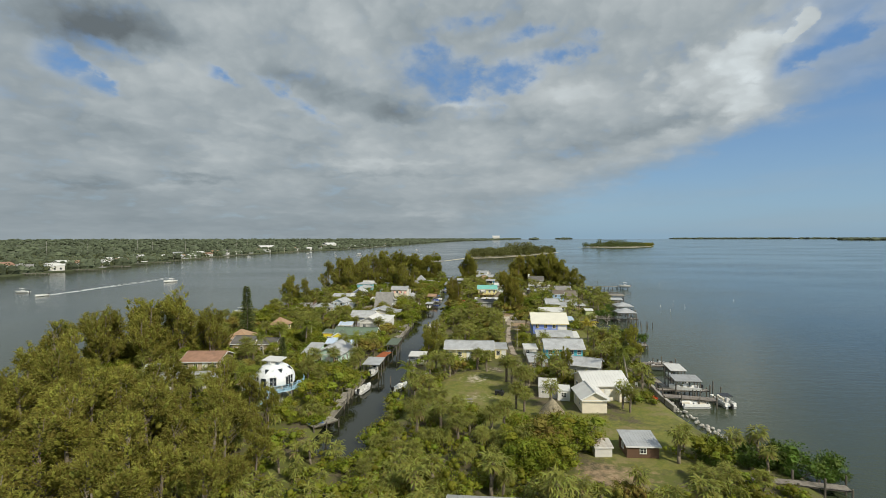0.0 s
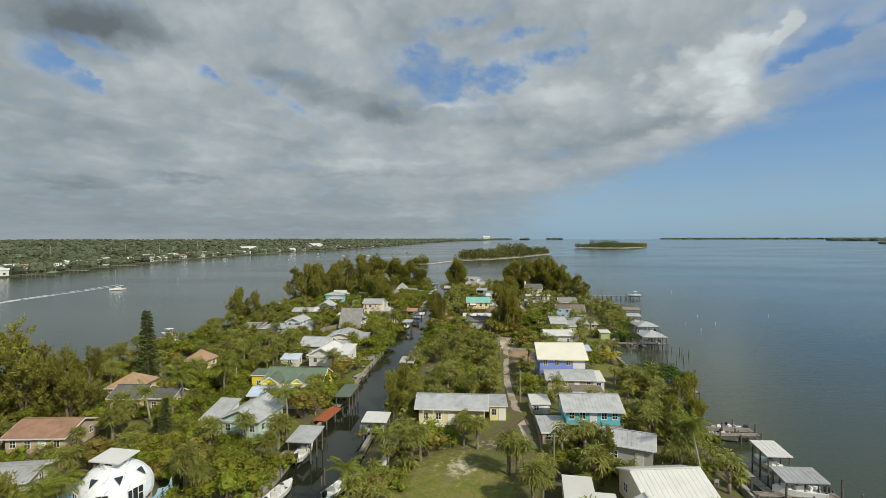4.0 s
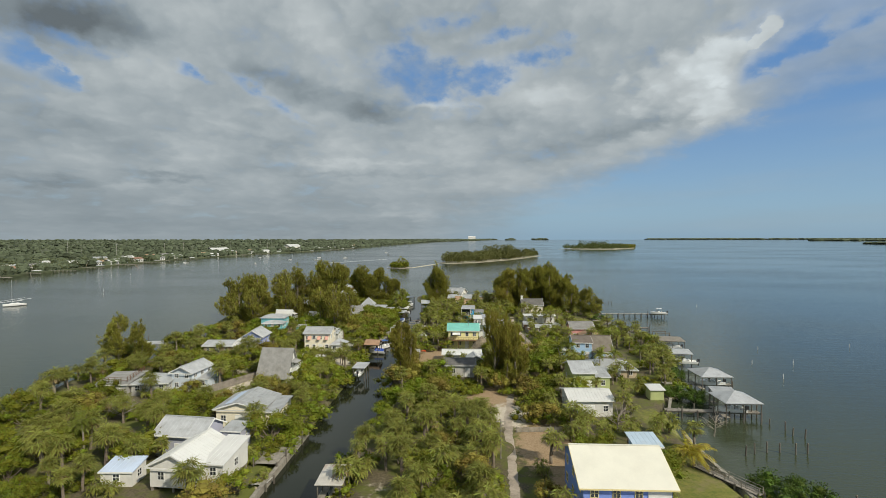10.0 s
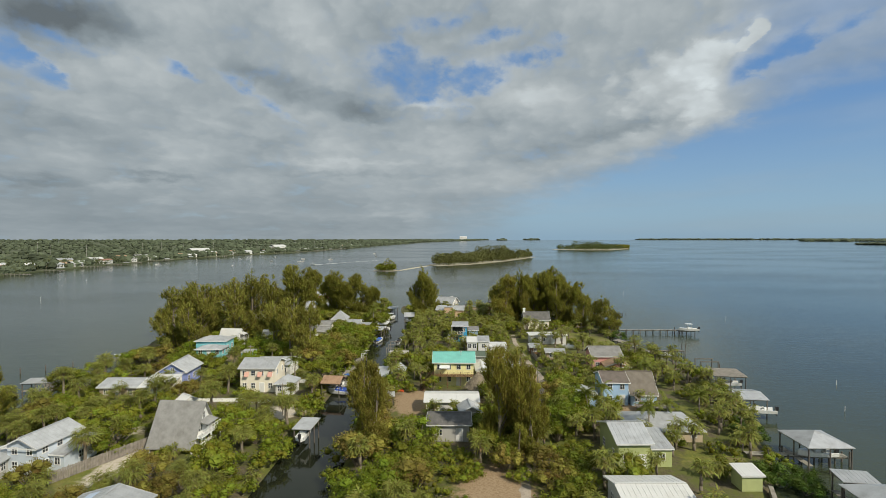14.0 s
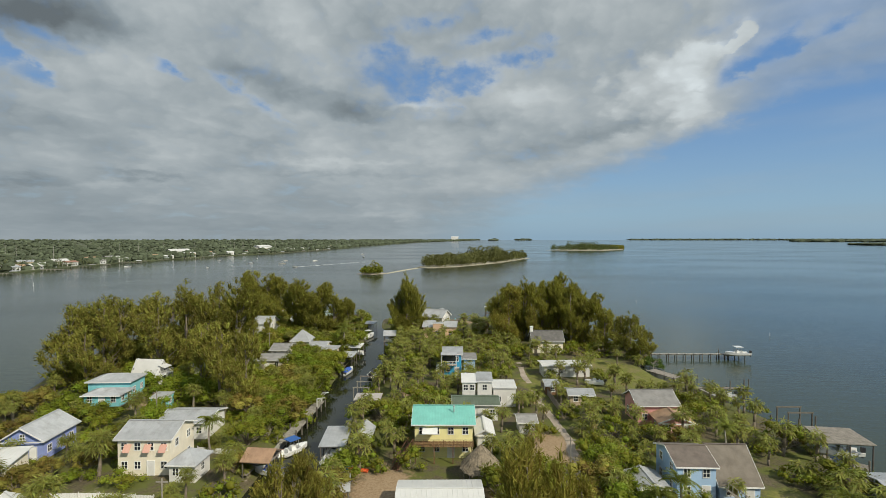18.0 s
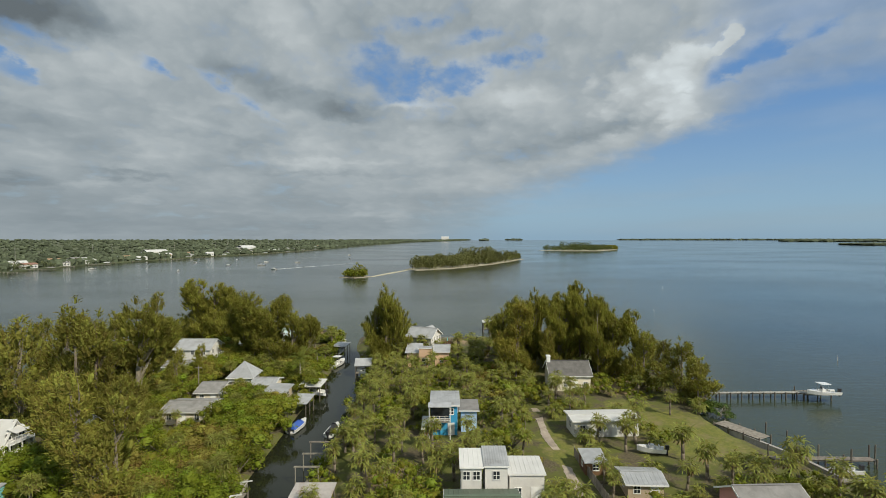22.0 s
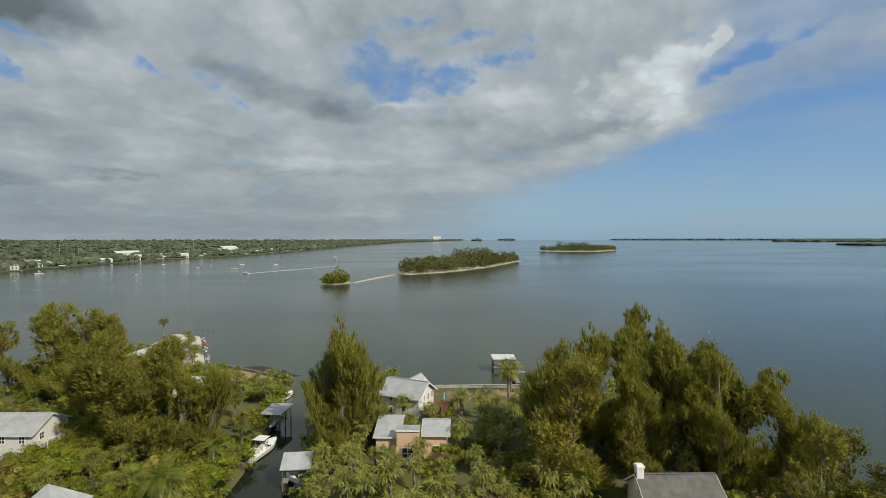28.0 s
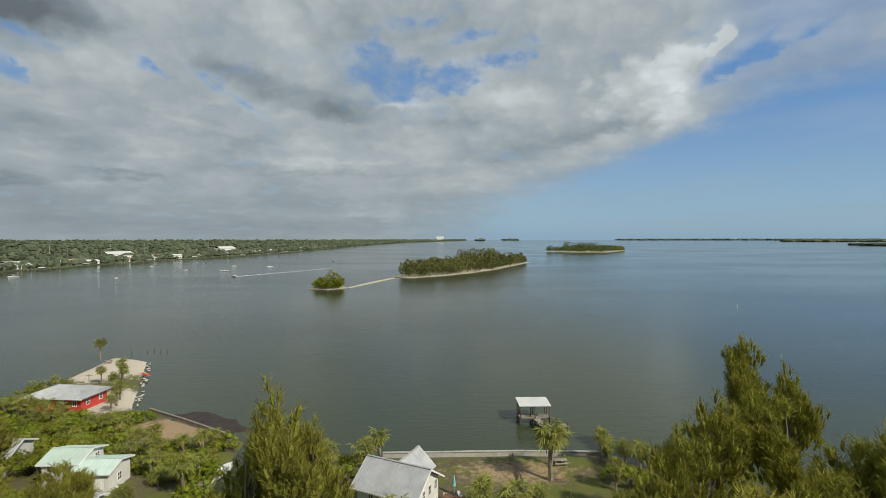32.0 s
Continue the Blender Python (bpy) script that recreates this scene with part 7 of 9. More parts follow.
motorboat("white centre console boat on a lift under the tin roof", 56.6, 216.8, 82, 1.2, 6.4)
dock("timber dock between the boat shelters", [(50.4, 222.6), (55.6, 224.4), (60.6, 230.6)], 1.6, 1.3, tall=0.5)
dock("timber dock by the old lift frame", [(57.0, 244.6), (64.4, 244.0)], 1.3, 1.25, tall=1.6)
fr = thing("boat_lift_frame", "dark timber boat lift frame standing in the water", "boat lift", 62.6, 247.4, 0)
for i in range(4):
    q = part("post", pile_mesh(3.4, 0.13), None, fr)
    q.location = ((i % 2) * 4.2 - 2.1, (i // 2) * 3.0 - 1.5, 0)
m = Mesh()
m.bar((-2.3, -1.5, 3.35), (2.3, -1.5, 3.35), 0.16, 0.22)
m.bar((-2.3, 1.5, 3.35), (2.3, 1.5, 3.35), 0.16, 0.22)
part("cross_beam", m, MAT["pile"], fr)
dock("long slender white railed pier", [(57.5, 298.0), (79.0, 298.2)], 1.0, 1.4, mat="concrete", every=2.4)
dock("square timber head of the pier", [(77.6, 298.2), (83.4, 298.2)], 2.6, 1.3, tall=0.7)
motorboat("white motorboat with a hard top on the pier lift", 80.6, 295.6, 90, 1.7, 6.6, top="white")
dock("broad pale wooden platform at the seawall", [(50.9, 281.8), (54.4, 274.6)], 2.9, 1.3)
dock("grey timber jetty with tall piles", [(50.5, 267.4), (65.6, 266.8)], 1.2, 1.25, tall=1.5, every=3.6)
dock("low grey plank jetty below the lawn", [(55.0, 260.6), (59.4, 260.4)], 0.9, 1.1)
motorboat("white skiff tied to the jetty", 59.4, 264.6, 95, 0.05, 5.0)
motorboat("pair of white kayaks drawn up on the lawn", 33.0, 269.4, 80, 1.35, 4.2, group="boats on the lawn")
for x, y, h in ((43.4, 164.8, 1.6), (45.2, 165.6, 1.7), (47.3, 166, 1.8), (49.4, 166.2, 1.5), (51.4, 165.5, 1.8), (53.4, 165.8, 1.7), (55.0, 178.1, 1.0), (56.1, 175.4, 1.5), (55.8, 173.0, 1.4), (57.2, 172.0, 1.5),
                (58.2, 280.1, 1.8), (60.7, 278.3, 1.0), (71.2, 340.5, 1.0), (72.8, 340.5, 1.0), (74.4, 340.6, 1.0), (43.0, 152.0, 2.2), (47.6, 148.6, 2.4), (-92.5, 434, 1.3), (-87.7, 434, 0.7), (-85.6, 434, 0.7), (-83.6, 433.8, 0.7), (-81.6, 433.7, 0.7),
                (66.6, 267.6, 3.0), (44.9, 96.8, 2.6), (44.9, 93.6, 2.4), (-93, 150, 1.6), (-92, 186, 1.6), (-98, 188, 1.8), (-20.8, 96.0, 2.2), (-20.2, 93.0, 2.6), (-102, 250, 1.4), (-106, 246, 1.4), (-110, 243, 1.4)):
    lone_pile(x, y, h)
for x, y, h in ((87.9, 238.5, 1.6), (86.5, 220.3, 2.0), (117.5, 242.2, 1.8), (76.2, 220.9, 1.8), (75.8, 207.3, 2.0), (-308, 502, 3.6), (-222, 379, 4.2), (-287, 496, 4.4), (100, 420, 2.0), (150, 520, 2.2), (112, 330, 2.0), (180, 640, 2.4)):
    lone_pile(x, y, h * 0.62, "trim", "pale channel stakes in open water", 0.055)

# western shore
dock("grey timber dock with a boat on a lift", [(-89, 183.8), (-97, 181), (-104.8, 178.0)], 1.6, 1.3, tall=0.6)
motorboat("white cabin boat on a lift at the dock", -99.4, 182.6, 70, 1.3, 7.0, top="white")
motorboat("white motorboat at the western dock", -95.6, 178.8, 72, 0.1, 5.6)
boathouse("small open shelter over the water", -91.0, 225.6, 8, 6.0, 3.4, 3.0, 3.3, "shed", "metal", posts=(3, 2))
dock("grey timber landing with a white railing", [(-83, 230.2), (-90, 229.4)], 2.2, 1.25, rails="white")
dock("timber dock on close piles", [(-85.6, 253.2), (-96.0, 252.8)], 1.8, 1.3, tall=0.9, every=1.6)
motorboat("white motorboat on a lift at the pile dock", -91.6, 254.6, 78, 1.2, 6.2)

# gazebo dock on the northern shore
dock("timber walkway to the covered dock", [(20.6, 360.0), (20.4, 367.2), (19.2, 373.8)], 1.2, 1.1, tall=0.3)
dock("low landing beside the covered dock", [(20.4, 369.4), (24.2, 369.2)], 1.6, 1.1, tall=0.5)
boathouse("covered dock with a pale flat roof", 19.2, 372.6, 0, 6.0, 4.6, 3.5, 3.7, "shed", "metal_white", posts=(3, 3))
dock("timber deck below the pale roof", [(16.4, 373.8), (22.0, 373.8)], 2.2, 1.15)

# ---- along the canal ----
dock("timber walkway along the canal bank", [(-27.6, 82), (-28.2, 94), (-28.4, 103.4)], 1.6, 1.25, tall=0.5)
dock("grey wooden landing at the canal's end", [(-29.2, 71.0), (-26.2, 74.6)], 2.6, 1.2)
tarp = thing("tarpaulin", "crumpled blue tarpaulin lying on the canal landing", "tarpaulin", -28.6, 72.2, 1.22, 30)
m = Mesh()
grid = [[(u * 0.35 - 1.2, v * 0.35 - 0.9, 0.02 + max(0.0, 0.42 - 0.12 * math.hypot(u - 3.4, v - 2.6)) * (0.7 + 0.6 * noise.noise(Vector((u * 0.9, v * 0.9, 4))))) for u in range(8)] for v in range(6)]
for v in range(5):
    for u in range(7):
        m.poly([grid[v][u], grid[v][u + 1], grid[v + 1][u + 1], grid[v + 1][u]])
part("sheet", m, MAT["canvas_blue"], tarp)
motorboat("white boat under a pale cover among the pines", -49.8, 78.4, 62, 1.2, 5.6, cover="trim", group="boats on the lawn")
motorboat("white motorboat moored at the canal walkway", -25.6, 93.0, -12, 0.05, 5.4)
boathouse("boat shelter with a pale ribbed metal roof", -26.4, 101.6, -2, 4.0, 5.4, 3.2, 3.6, "shed", "metal")
motorboat("white motorboat on a lift in the shelter", -26.0, 103.0, -4, 1.0, 5.4)
dock("red painted timber deck over the water", [(-27.6, 114.6), (-26.7, 121.4)], 2.3, 1.4, mat="timber_red")
boathouse("boat shelter with a dark green roof", -25.7, 122.0, 0, 3.0, 7.2, 3.2, 3.4, "shed", "metal_green", posts=(2, 4))
boathouse("boat shelter with a white roof on four posts", -17.2, 110.0, -1, 4.2, 4.0, 3.2, 3.5, "shed", "metal_white")
motorboat("small white boat under the white roof", -17.6, 111.6, 88, 1.0, 4.6)
motorboat("white skiff drawn to the bank", -18.4, 94.6, -24, 0.05, 5.0)
dock("pale concrete landing on the canal", [(-28.0, 142.6), (-27.6, 145.0)], 2.2, 0.9, mat="concrete")
dock("pale concrete landing below the garden", [(-28.2, 151.2), (-28.0, 153.4)], 2.0, 0.9, mat="concrete")
dock("long grey plank dock beside the canal gardens", [(-29.2, 156.0), (-28.8, 166.0)], 3.2, 1.5, tall=0.5)
boathouse("boat shelter with a worn pale roof", -17.4, 146.8, 0, 3.5, 5.0, 3.3, 3.6, "shed", "rust", posts=(2, 3))
boathouse("boat lift with a pale ribbed roof", -25.5, 201.4, -4, 3.2, 4.8, 3.2, 3.4, "shed", "metal")
motorboat("white boat slung below the ribbed roof", -25.4, 203.2, -2, 1.5, 4.8)
boathouse("boat shelter with a brown gabled roof", -27.2, 226.2, -6, 4.4, 4.6, 3.2, 4.3, "gx", "shingle_tan")
motorboat("white motorboat with a blue canopy at the canal dock", -25.0, 236.4, -38, 0.05, 5.4, top="blue", cover=None)
motorboat("covered boat under a blue tarpaulin", -26.0, 228.8, 80, 0.3, 4.6, cover="canvas_blue")
dock("timber canal walk with davits", [(-27.0, 238), (-26.2, 258)], 1.8, 1.25, tall=0.4)
for y in (254.0, 257.4):
    dv = thing("davit", "white boat davit on the canal walk", "davit", -25.8, y, 1.25, 0, "boat davits")
    m = Mesh()
    m.bar((0, 0, 0), (0, 0, 1.7), 0.14)
    m.bar((0, 0, 1.7), (1.5, 0, 1.9), 0.12)
    m.bar((0.1, 0, 0.9), (0.9, 0, 1.75), 0.08)
    part("arm", m, MAT["trim"], dv)
boathouse("boathouse with a pale grey metal roof", -17.4, 230.6, 2, 4.0, 7.0, 3.6, 4.0, "shed", "metal", posts=(2, 4))
motorboat("large white motorboat inside the boathouse", -17.6, 232.6, -4, 1.0, 6.4, top="white")
boathouse("open timber porch beside the boathouse", -13.6, 233.4, 0, 3.2, 5.6, 3.4, 4.6, "gy", "metal")
dock("timber landing below the boathouse", [(-19.6, 226.6), (-13.4, 226.4)], 1.8, 1.15)
boathouse("small tin roofed shelter by the canal", -14.4, 218.6, 10, 4.2, 4.4, 3.0, 4.2, "gx", "metal")
boathouse("boat shelter with a rust streaked tin roof", -15.8, 252.6, 0, 5.2, 4.0, 3.2, 3.3, "shed", "rust")
for y in (262.4, 266.6, 270.8):
    g = thing("lift_frame", "grey steel boat lift frame by the bank", "boat lift", -18.6, y, 0, 0, "boat lift frames")
    m = Mesh()
    for u in (-1.6, 1.6):
        m.bar((u, 0, -0.6), (u, 0, 2.6), 0.13)
    m.bar((-1.8, 0, 2.6), (1.8, 0, 2.6), 0.13, 0.2)
    part("frame", m, MAT["timber"], g)
motorboat("dark covered skiff at the eastern bank", -18.8, 281.0, -8, 0.05, 5.0, cover="black")
boathouse("boathouse with a flat pale roof", -27.4, 297.4, -4, 5.0, 5.0, 3.2, 3.5, "shed", "metal_white", posts=(3, 2))
motorboat("white and red motorboat in the boathouse", -26.8, 299.4, 70, 1.1, 5.8)
boathouse("boat shelter with a ribbed grey roof", -27.0, 287.4, -4, 3.6, 5.2, 3.0, 3.3, "shed", "metal")
motorboat("white motorboat with a blue canopy on the canal", -25.6, 283.0, -14, 0.05, 5.6, cover="canvas_blue")
dock("pale timber deck above the boat shelters", [(-29.6, 286), (-30.4, 300)], 1.8, 1.5, rails=True)
boathouse("gabled grey boathouse on the eastern bank", -18.6, 314.4, 4, 4.2, 5.4, 3.1, 4.4, "gx", "metal")
motorboat("white motorboat below the gabled boathouse", -18.0, 315.6, 70, 0.8, 5.2)
boathouse("boat shelter with a flat grey roof", -28.8, 335.4, -8, 4.0, 5.4, 3.2, 3.4, "shed", "metal")
motorboat("motorboat hanging in the grey shelter", -28.6, 337.6, -4, 1.2, 5.4)
motorboat("large white cabin cruiser moored in the canal", -27.4, 327.0, -16, 0.1, 8.2, top="white")
motorboat("small white boat at the canal mouth", -31.4, 354.0, -20, 0.05, 5.0)
dock("timber dock near the canal mouth", [(-31.6, 343), (-32.6, 352)], 1.4, 1.25)

# ---- open water: boats and their trails ----
for k, (x, y, s) in enumerate(((-329, 863, 6), (-256, 797, 5), (-213, 789, 9), (-234, 867, 6), (-189, 857, 7), (-166, 1117, 8), (-369, 721, 9), (-266, 700, 5), (-300, 930, 7), (-140, 980, 6))):
    motorboat("white boat at anchor in the channel", x, y, 70 + 17 * k, 0.1, s, top="white" if s > 6 else "none", group="boats at anchor")
motorboat("white motorboat under way ahead of its wake", -175, 719, 62, 0.1, 8.0, top="white", group="boats under way")
motorboat("small dark speedboat under way ahead of its wake", -240, 237, 165, 0.1, 6.5, group="boats under way")
motorboat("white motor cruiser in the channel", -267, 252, 100, 0.1, 7.5, top="white", group="boats under way")


def trail(label, pts, w0, w1):
    m = Mesh()
    n = 40
    rng = random.Random(3)
    p, q = Vector(pts[0]), Vector(pts[1])
    d = (q - p).normalized()
    s = Vector((-d.y, d.x))
    for side in (-1, 1):
        for k in range(n):
            if rng.random() < 0.12:
                continue
            a, b = k / n, (k + 1) / n
            wa, wb = w0 + (w1 - w0) * a, w0 + (w1 - w0) * b
            t = 0.9 * (1 - 0.6 * a) * rng.uniform(0.6, 1.3) + 0.2
            A, B = p.lerp(q, a) + s * side * wa, p.lerp(q, b) + s * side * wb
            m.poly([(*(A - s * t), 0.03), (*(A + s * t), 0.03), (*(B + s * t), 0.03), (*(B - s * t), 0.03)])
    tagged(new("boat_wake", m.data("boat_wake", MAT["foam"])), label, "wake", kind="stuff")


trail("white foam trail behind a speedboat", [(-240, 241), (-246, 354)], 0.7, 3.0)
trail("white foam trail behind a motorboat", [(-172, 722), (-112, 836)], 0.7, 3.4)

sb = thing("sailboat", "white sailing boat with bare mast under way", "boat", -224, 321, -0.2, 150)
part("hull", hull(9.0, 2.9, 1.2), MAT["gel"], sb)
m = Mesh()
m.solid([(-0.8, -2.0, 1.1), (0.8, -2.0, 1.1), (0.6, 2.2, 1.3), (-0.6, 2.2, 1.3)], [(-0.7, -1.8, 1.8), (0.7, -1.8, 1.8), (0.5, 1.8, 1.75), (-0.5, 1.8, 1.75)])
part("cabin", m, MAT["gel"], sb)
m = Mesh()
m.tube((0, 0.8, 1.2), (0, 0.8, 13.0), 0.11, 0.07)
part("mast", m, MAT["metal"], sb)
m = Mesh()
m.tube((0, 0.7, 2.6), (0, -3.2, 2.7), 0.16, 0.13)
part("boom", m, MAT["trim"], sb)

# ---- gardens: furniture, fences, loose things ----


def picnic_table(x, y, rot):
    ob = thing("picnic_table", "weathered wooden picnic table on the lawn", "table", x, y, GZ, rot)
    m = Mesh()
    planks(m, (-1.0, 0), (1.0, 0), 0.8, 0.76, 0.16)
    tagged(part("tabletop", m, MAT["timber"], ob), kind="stuff")
    for s in (-1, 1):
        m = Mesh()
        m.box(-1.0, s * 0.7 - 0.14, 0.42, 1.0, s * 0.7 + 0.14, 0.47)
        part("bench", m, MAT["timber"], ob)
        m = Mesh()
        m.bar((s * 0.7, -0.75, -0.1), (s * 0.7, 0.2, 0.74), 0.09)
        m.bar((s * 0.7, 0.75, -0.1), (s * 0.7, -0.2, 0.74), 0.09)
        part("leg", m, MAT["timber"], ob)


picnic_table(19.1, 354.3, 5)
picnic_table(-88.0, 416.0, 20)
picnic_table(-4.0, 84.5, 10)


def fence(label, pts, h=1.4, mat="timber"):
    """A board fence: posts and boards."""
    c = pts[0]
    ob = thing("fence", label, "fence", c[0], c[1], GZ)
    for a, b in zip(pts, pts[1:]):
        a, b = Vector((a[0] - c[0], a[1] - c[1], 0)), Vector((b[0] - c[0], b[1] - c[1], 0))
        d = b - a
        n = max(1, round(d.length / 2.4))
        for k in range(n + 1):
            q = part("post", pile_mesh(h + 0.1, 0.06, mat), None, ob)
            q.location = a.lerp(b, k / n)
        m = Mesh()
        nb = int(d.length / 0.2)
        for k in range(nb):
            p = a.lerp(b, (k + 0.5) / nb)
            u = d.normalized() * 0.085
            hh = h * (0.94 + 0.06 * ((k * 13) % 5) / 4)
            m.solid([p - u + Vector((0, 0, 0.05)), p + u + Vector((0, 0, 0.05)), p + u + Vector((-d.y, d.x, 0)).normalized() * 0.03 + Vector((0, 0, 0.05)), p - u + Vector((-d.y, d.x, 0)).normalized() * 0.03 + Vector((0, 0, 0.05))],
                    [p - u + Vector((0, 0, hh)), p + u + Vector((0, 0, hh)), p + u + Vector((-d.y, d.x, 0)).normalized() * 0.03 + Vector((0, 0, hh)), p - u + Vector((-d.y, d.x, 0)).normalized() * 0.03 + Vector((0, 0, hh))])
        part("fence_panel", m, MAT[mat], ob)
    LINES.append((pts, 0.5))
    return ob


fence("grey board fence along the garden", [(-55.4, 187), (-47.6, 202.4)], 1.7)
fence("low timber fence across the lawn", [(12.3, 357.2), (12.4, 345.4)], 0.8)
fence("brown board fence below the white house", [(-43.4, 144.4), (-33.6, 143.6)], 1.2, "timber_brown")
fence("grey board fence beside the track", [(20.8, 268.6), (21.4, 250.0)], 1.5)
fence("white picket fence by the canal house", [(-39.2, 234.2), (-33.0, 233.4)], 0.9, "trim")
fence("grey board fence behind the pontoon docks", [(9.4, 122.0), (9.0, 106.0)], 1.3)
fence("low grey garden fence beside the yard", [(8.4, 170.0), (12.4, 170.4), (16.0, 170.6)], 0.9)
fence("low white picket fence before the cream house", [(-53.0, 220.4), (-45.0, 220.6), (-37.6, 220.0)], 0.8, "trim")
fence("brown deck fence at the white house", [(-12.6, 330.6), (-8.6, 329.8)], 1.6, "timber_brown")

um = thing("patio_umbrella", "closed turquoise patio umbrella beside the house", "umbrella", 2.8, 346.0)
m = Mesh()
m.tube((0, 0, 0), (0, 0, 2.7), 0.04, 0.03)
part("pole", m, MAT["metal"], um)
m = Mesh()
m.tube((0, 0, 1.2), (0, 0, 2.6), 0.24, 0.06, 10)
part("canopy", m, AQUA, um)
for k, (x, y) in enumerate(((1.6, 344.4), (3.6, 345.0), (-30.8, 352.6), (-12.0, 251.0), (30.2, 97.6))):
    ch2 = thing("garden_chair", "white plastic garden chair", "chair", x, y, GZ, 40 * k, "garden chairs")
    m = Mesh()
    m.box(-0.25, -0.25, 0.40, 0.25, 0.25, 0.44)
    part("seat", m, MAT["trim"], ch2)
    m = Mesh()
    m.slab([(-0.25, 0.25, 0.42), (0.25, 0.25, 0.42), (0.25, 0.36, 0.95), (-0.25, 0.36, 0.95)], 0.03)
    part("backrest", m, MAT["trim"], ch2)
    for u in (-0.22, 0.22):
        for v in (-0.22, 0.22):
            m = Mesh()
            m.bar((u, v, -0.1), (u, v, 0.4), 0.04)
            part("leg", m, MAT["trim"], ch2)
for k, (x, y, r, mat) in enumerate(((-72.0, 405.4, 60, "orange"), (31.0, 91.0, 20, "orange"), (-13.2, 228.4, 80, "orange"), (-15.4, 229.2, 70, "canvas_blue"))):
    ob = thing("kayak", "bright plastic kayak lying by the water", "kayak", x, y, 0.95 if x > -60 else 0.6, r, "kayaks")
    part("hull", hull(3.2, 0.75, 0.35), MAT[mat], ob)
pool = thing("solar_panel", "dark blue panel lying in the sandy yard", "panel", -48.8, 211.8, GZ + 0.35, 4)
m = Mesh()
m.box(-2.4, -1.4, 0, 2.4, 1.4, 0.08)
part("panel", m, MAT["canvas_blue"], pool)
m = Mesh()
for u in (-2.2, 2.2):
    for v in (-1.2, 1.2):
        m.bar((u, v, -0.5), (u, v, 0), 0.1)
part("support", m, MAT["timber"], pool)

# ride-on mower and a pump box on the lawn
mw = thing("lawn_mower", "small dark ride-on lawn mower parked on the grass", "lawn mower", 2.1, 89.8, GZ, 80)
m = Mesh()
m.box(-0.5, -0.8, 0.35, 0.5, 0.1, 0.75)
m.box(-0.35, 0.1, 0.35, 0.35, 0.9, 0.85)
part("body", m, MAT["black"], mw)
m = Mesh()
m.box(-0.25, -0.35, 0.75, 0.25, 0.05, 0.9)
m.box(-0.25, -0.45, 0.75, 0.25, -0.33, 1.25)
part("seat", m, MAT["black"], mw)
for u in (-0.5, 0.5):
    for v, r in ((-0.55, 0.3), (0.65, 0.22)):
        m = Mesh()
        m.tube((u - 0.1, v, r), (u + 0.1, v, r), r, r, 12)
        part("wheel", m, MAT["black"], mw)
pb = thing("pump_box", "small white pump box standing by the canal bank", "box", -13.4, 100.2)
m = Mesh()
m.box(-0.45, -0.35, 0, 0.45, 0.35, 0.9)
part("body", m, MAT["trim"], pb)
m = Mesh()
m.box(-0.5, -0.4, 0.9, 0.5, 0.4, 0.98)
part("lid", m, MAT["trim"], pb)

# rocks along the shore
ROCKS = []
rk = random.Random(8)
for k in range(4):
    bm = bmesh.new()
    bmesh.ops.create_icosphere(bm, subdivisions=2, radius=0.5)
    for v in bm.verts:
        v.co *= 1 + 0.35 * noise.noise(v.co * 2.3 + Vector((k * 5, 0, 0)))
        v.co.z *= 0.65
    me = bpy.data.meshes.new("rock")
    bm.to_mesh(me)
    bm.free()
    me.materials.append(MAT["rock"])
    ROCKS.append(me)
for k in range(150):
    if k < 80:
        s = rk.random()
        x, y = 33.6 + 5.0 * (1 - s) ** 1.6 + rk.uniform(-0.8, 0.9), 70 + 22 * s
    elif k < 120:
        s = rk.random()
        x, y = -61.2 - 18.0 * s + rk.uniform(-0.4, 0.8), 383.6 + 36 * s + rk.uniform(-0.6, 0.6)
    else:
        s = rk.random()
        x, y = 37 + rk.uniform(-0.6, 0.8), 118 + 30 * s
    ob = new("rock", ROCKS[k % 4])
    c = rk.uniform(0.35, 0.75)
    ob.matrix_basis = pose(x, y, rk.uniform(0.05, 0.4), 0, 0, rk.uniform(0, 360)) @ Matrix.Diagonal((c, c * rk.uniform(0.7, 1.1), c, 1))
    tagged(ob, "pale weathered shore rock", "rock", "rocks along the shore")
for k in range(8):
    ob = thing("utility_pole", "tall weathered utility pole", "pole", *((7.6, 128), (5.0, 160), (-51.8, 300), (9.6, 98), (-71, 384), (-33, 214), (16.8, 226), (-52.6, 246))[k][:2], GZ, 0, "utility poles")
    m = Mesh()
    m.tube((0, 0, -0.3), (0, 0, 6.0), 0.11, 0.08)
    part("shaft", m, MAT["timber"], ob)
    m = Mesh()
    m.bar((-0.7, 0, 5.6), (0.7, 0, 5.6), 0.1, 0.12)
    part("crossarm", m, MAT["timber"], ob)

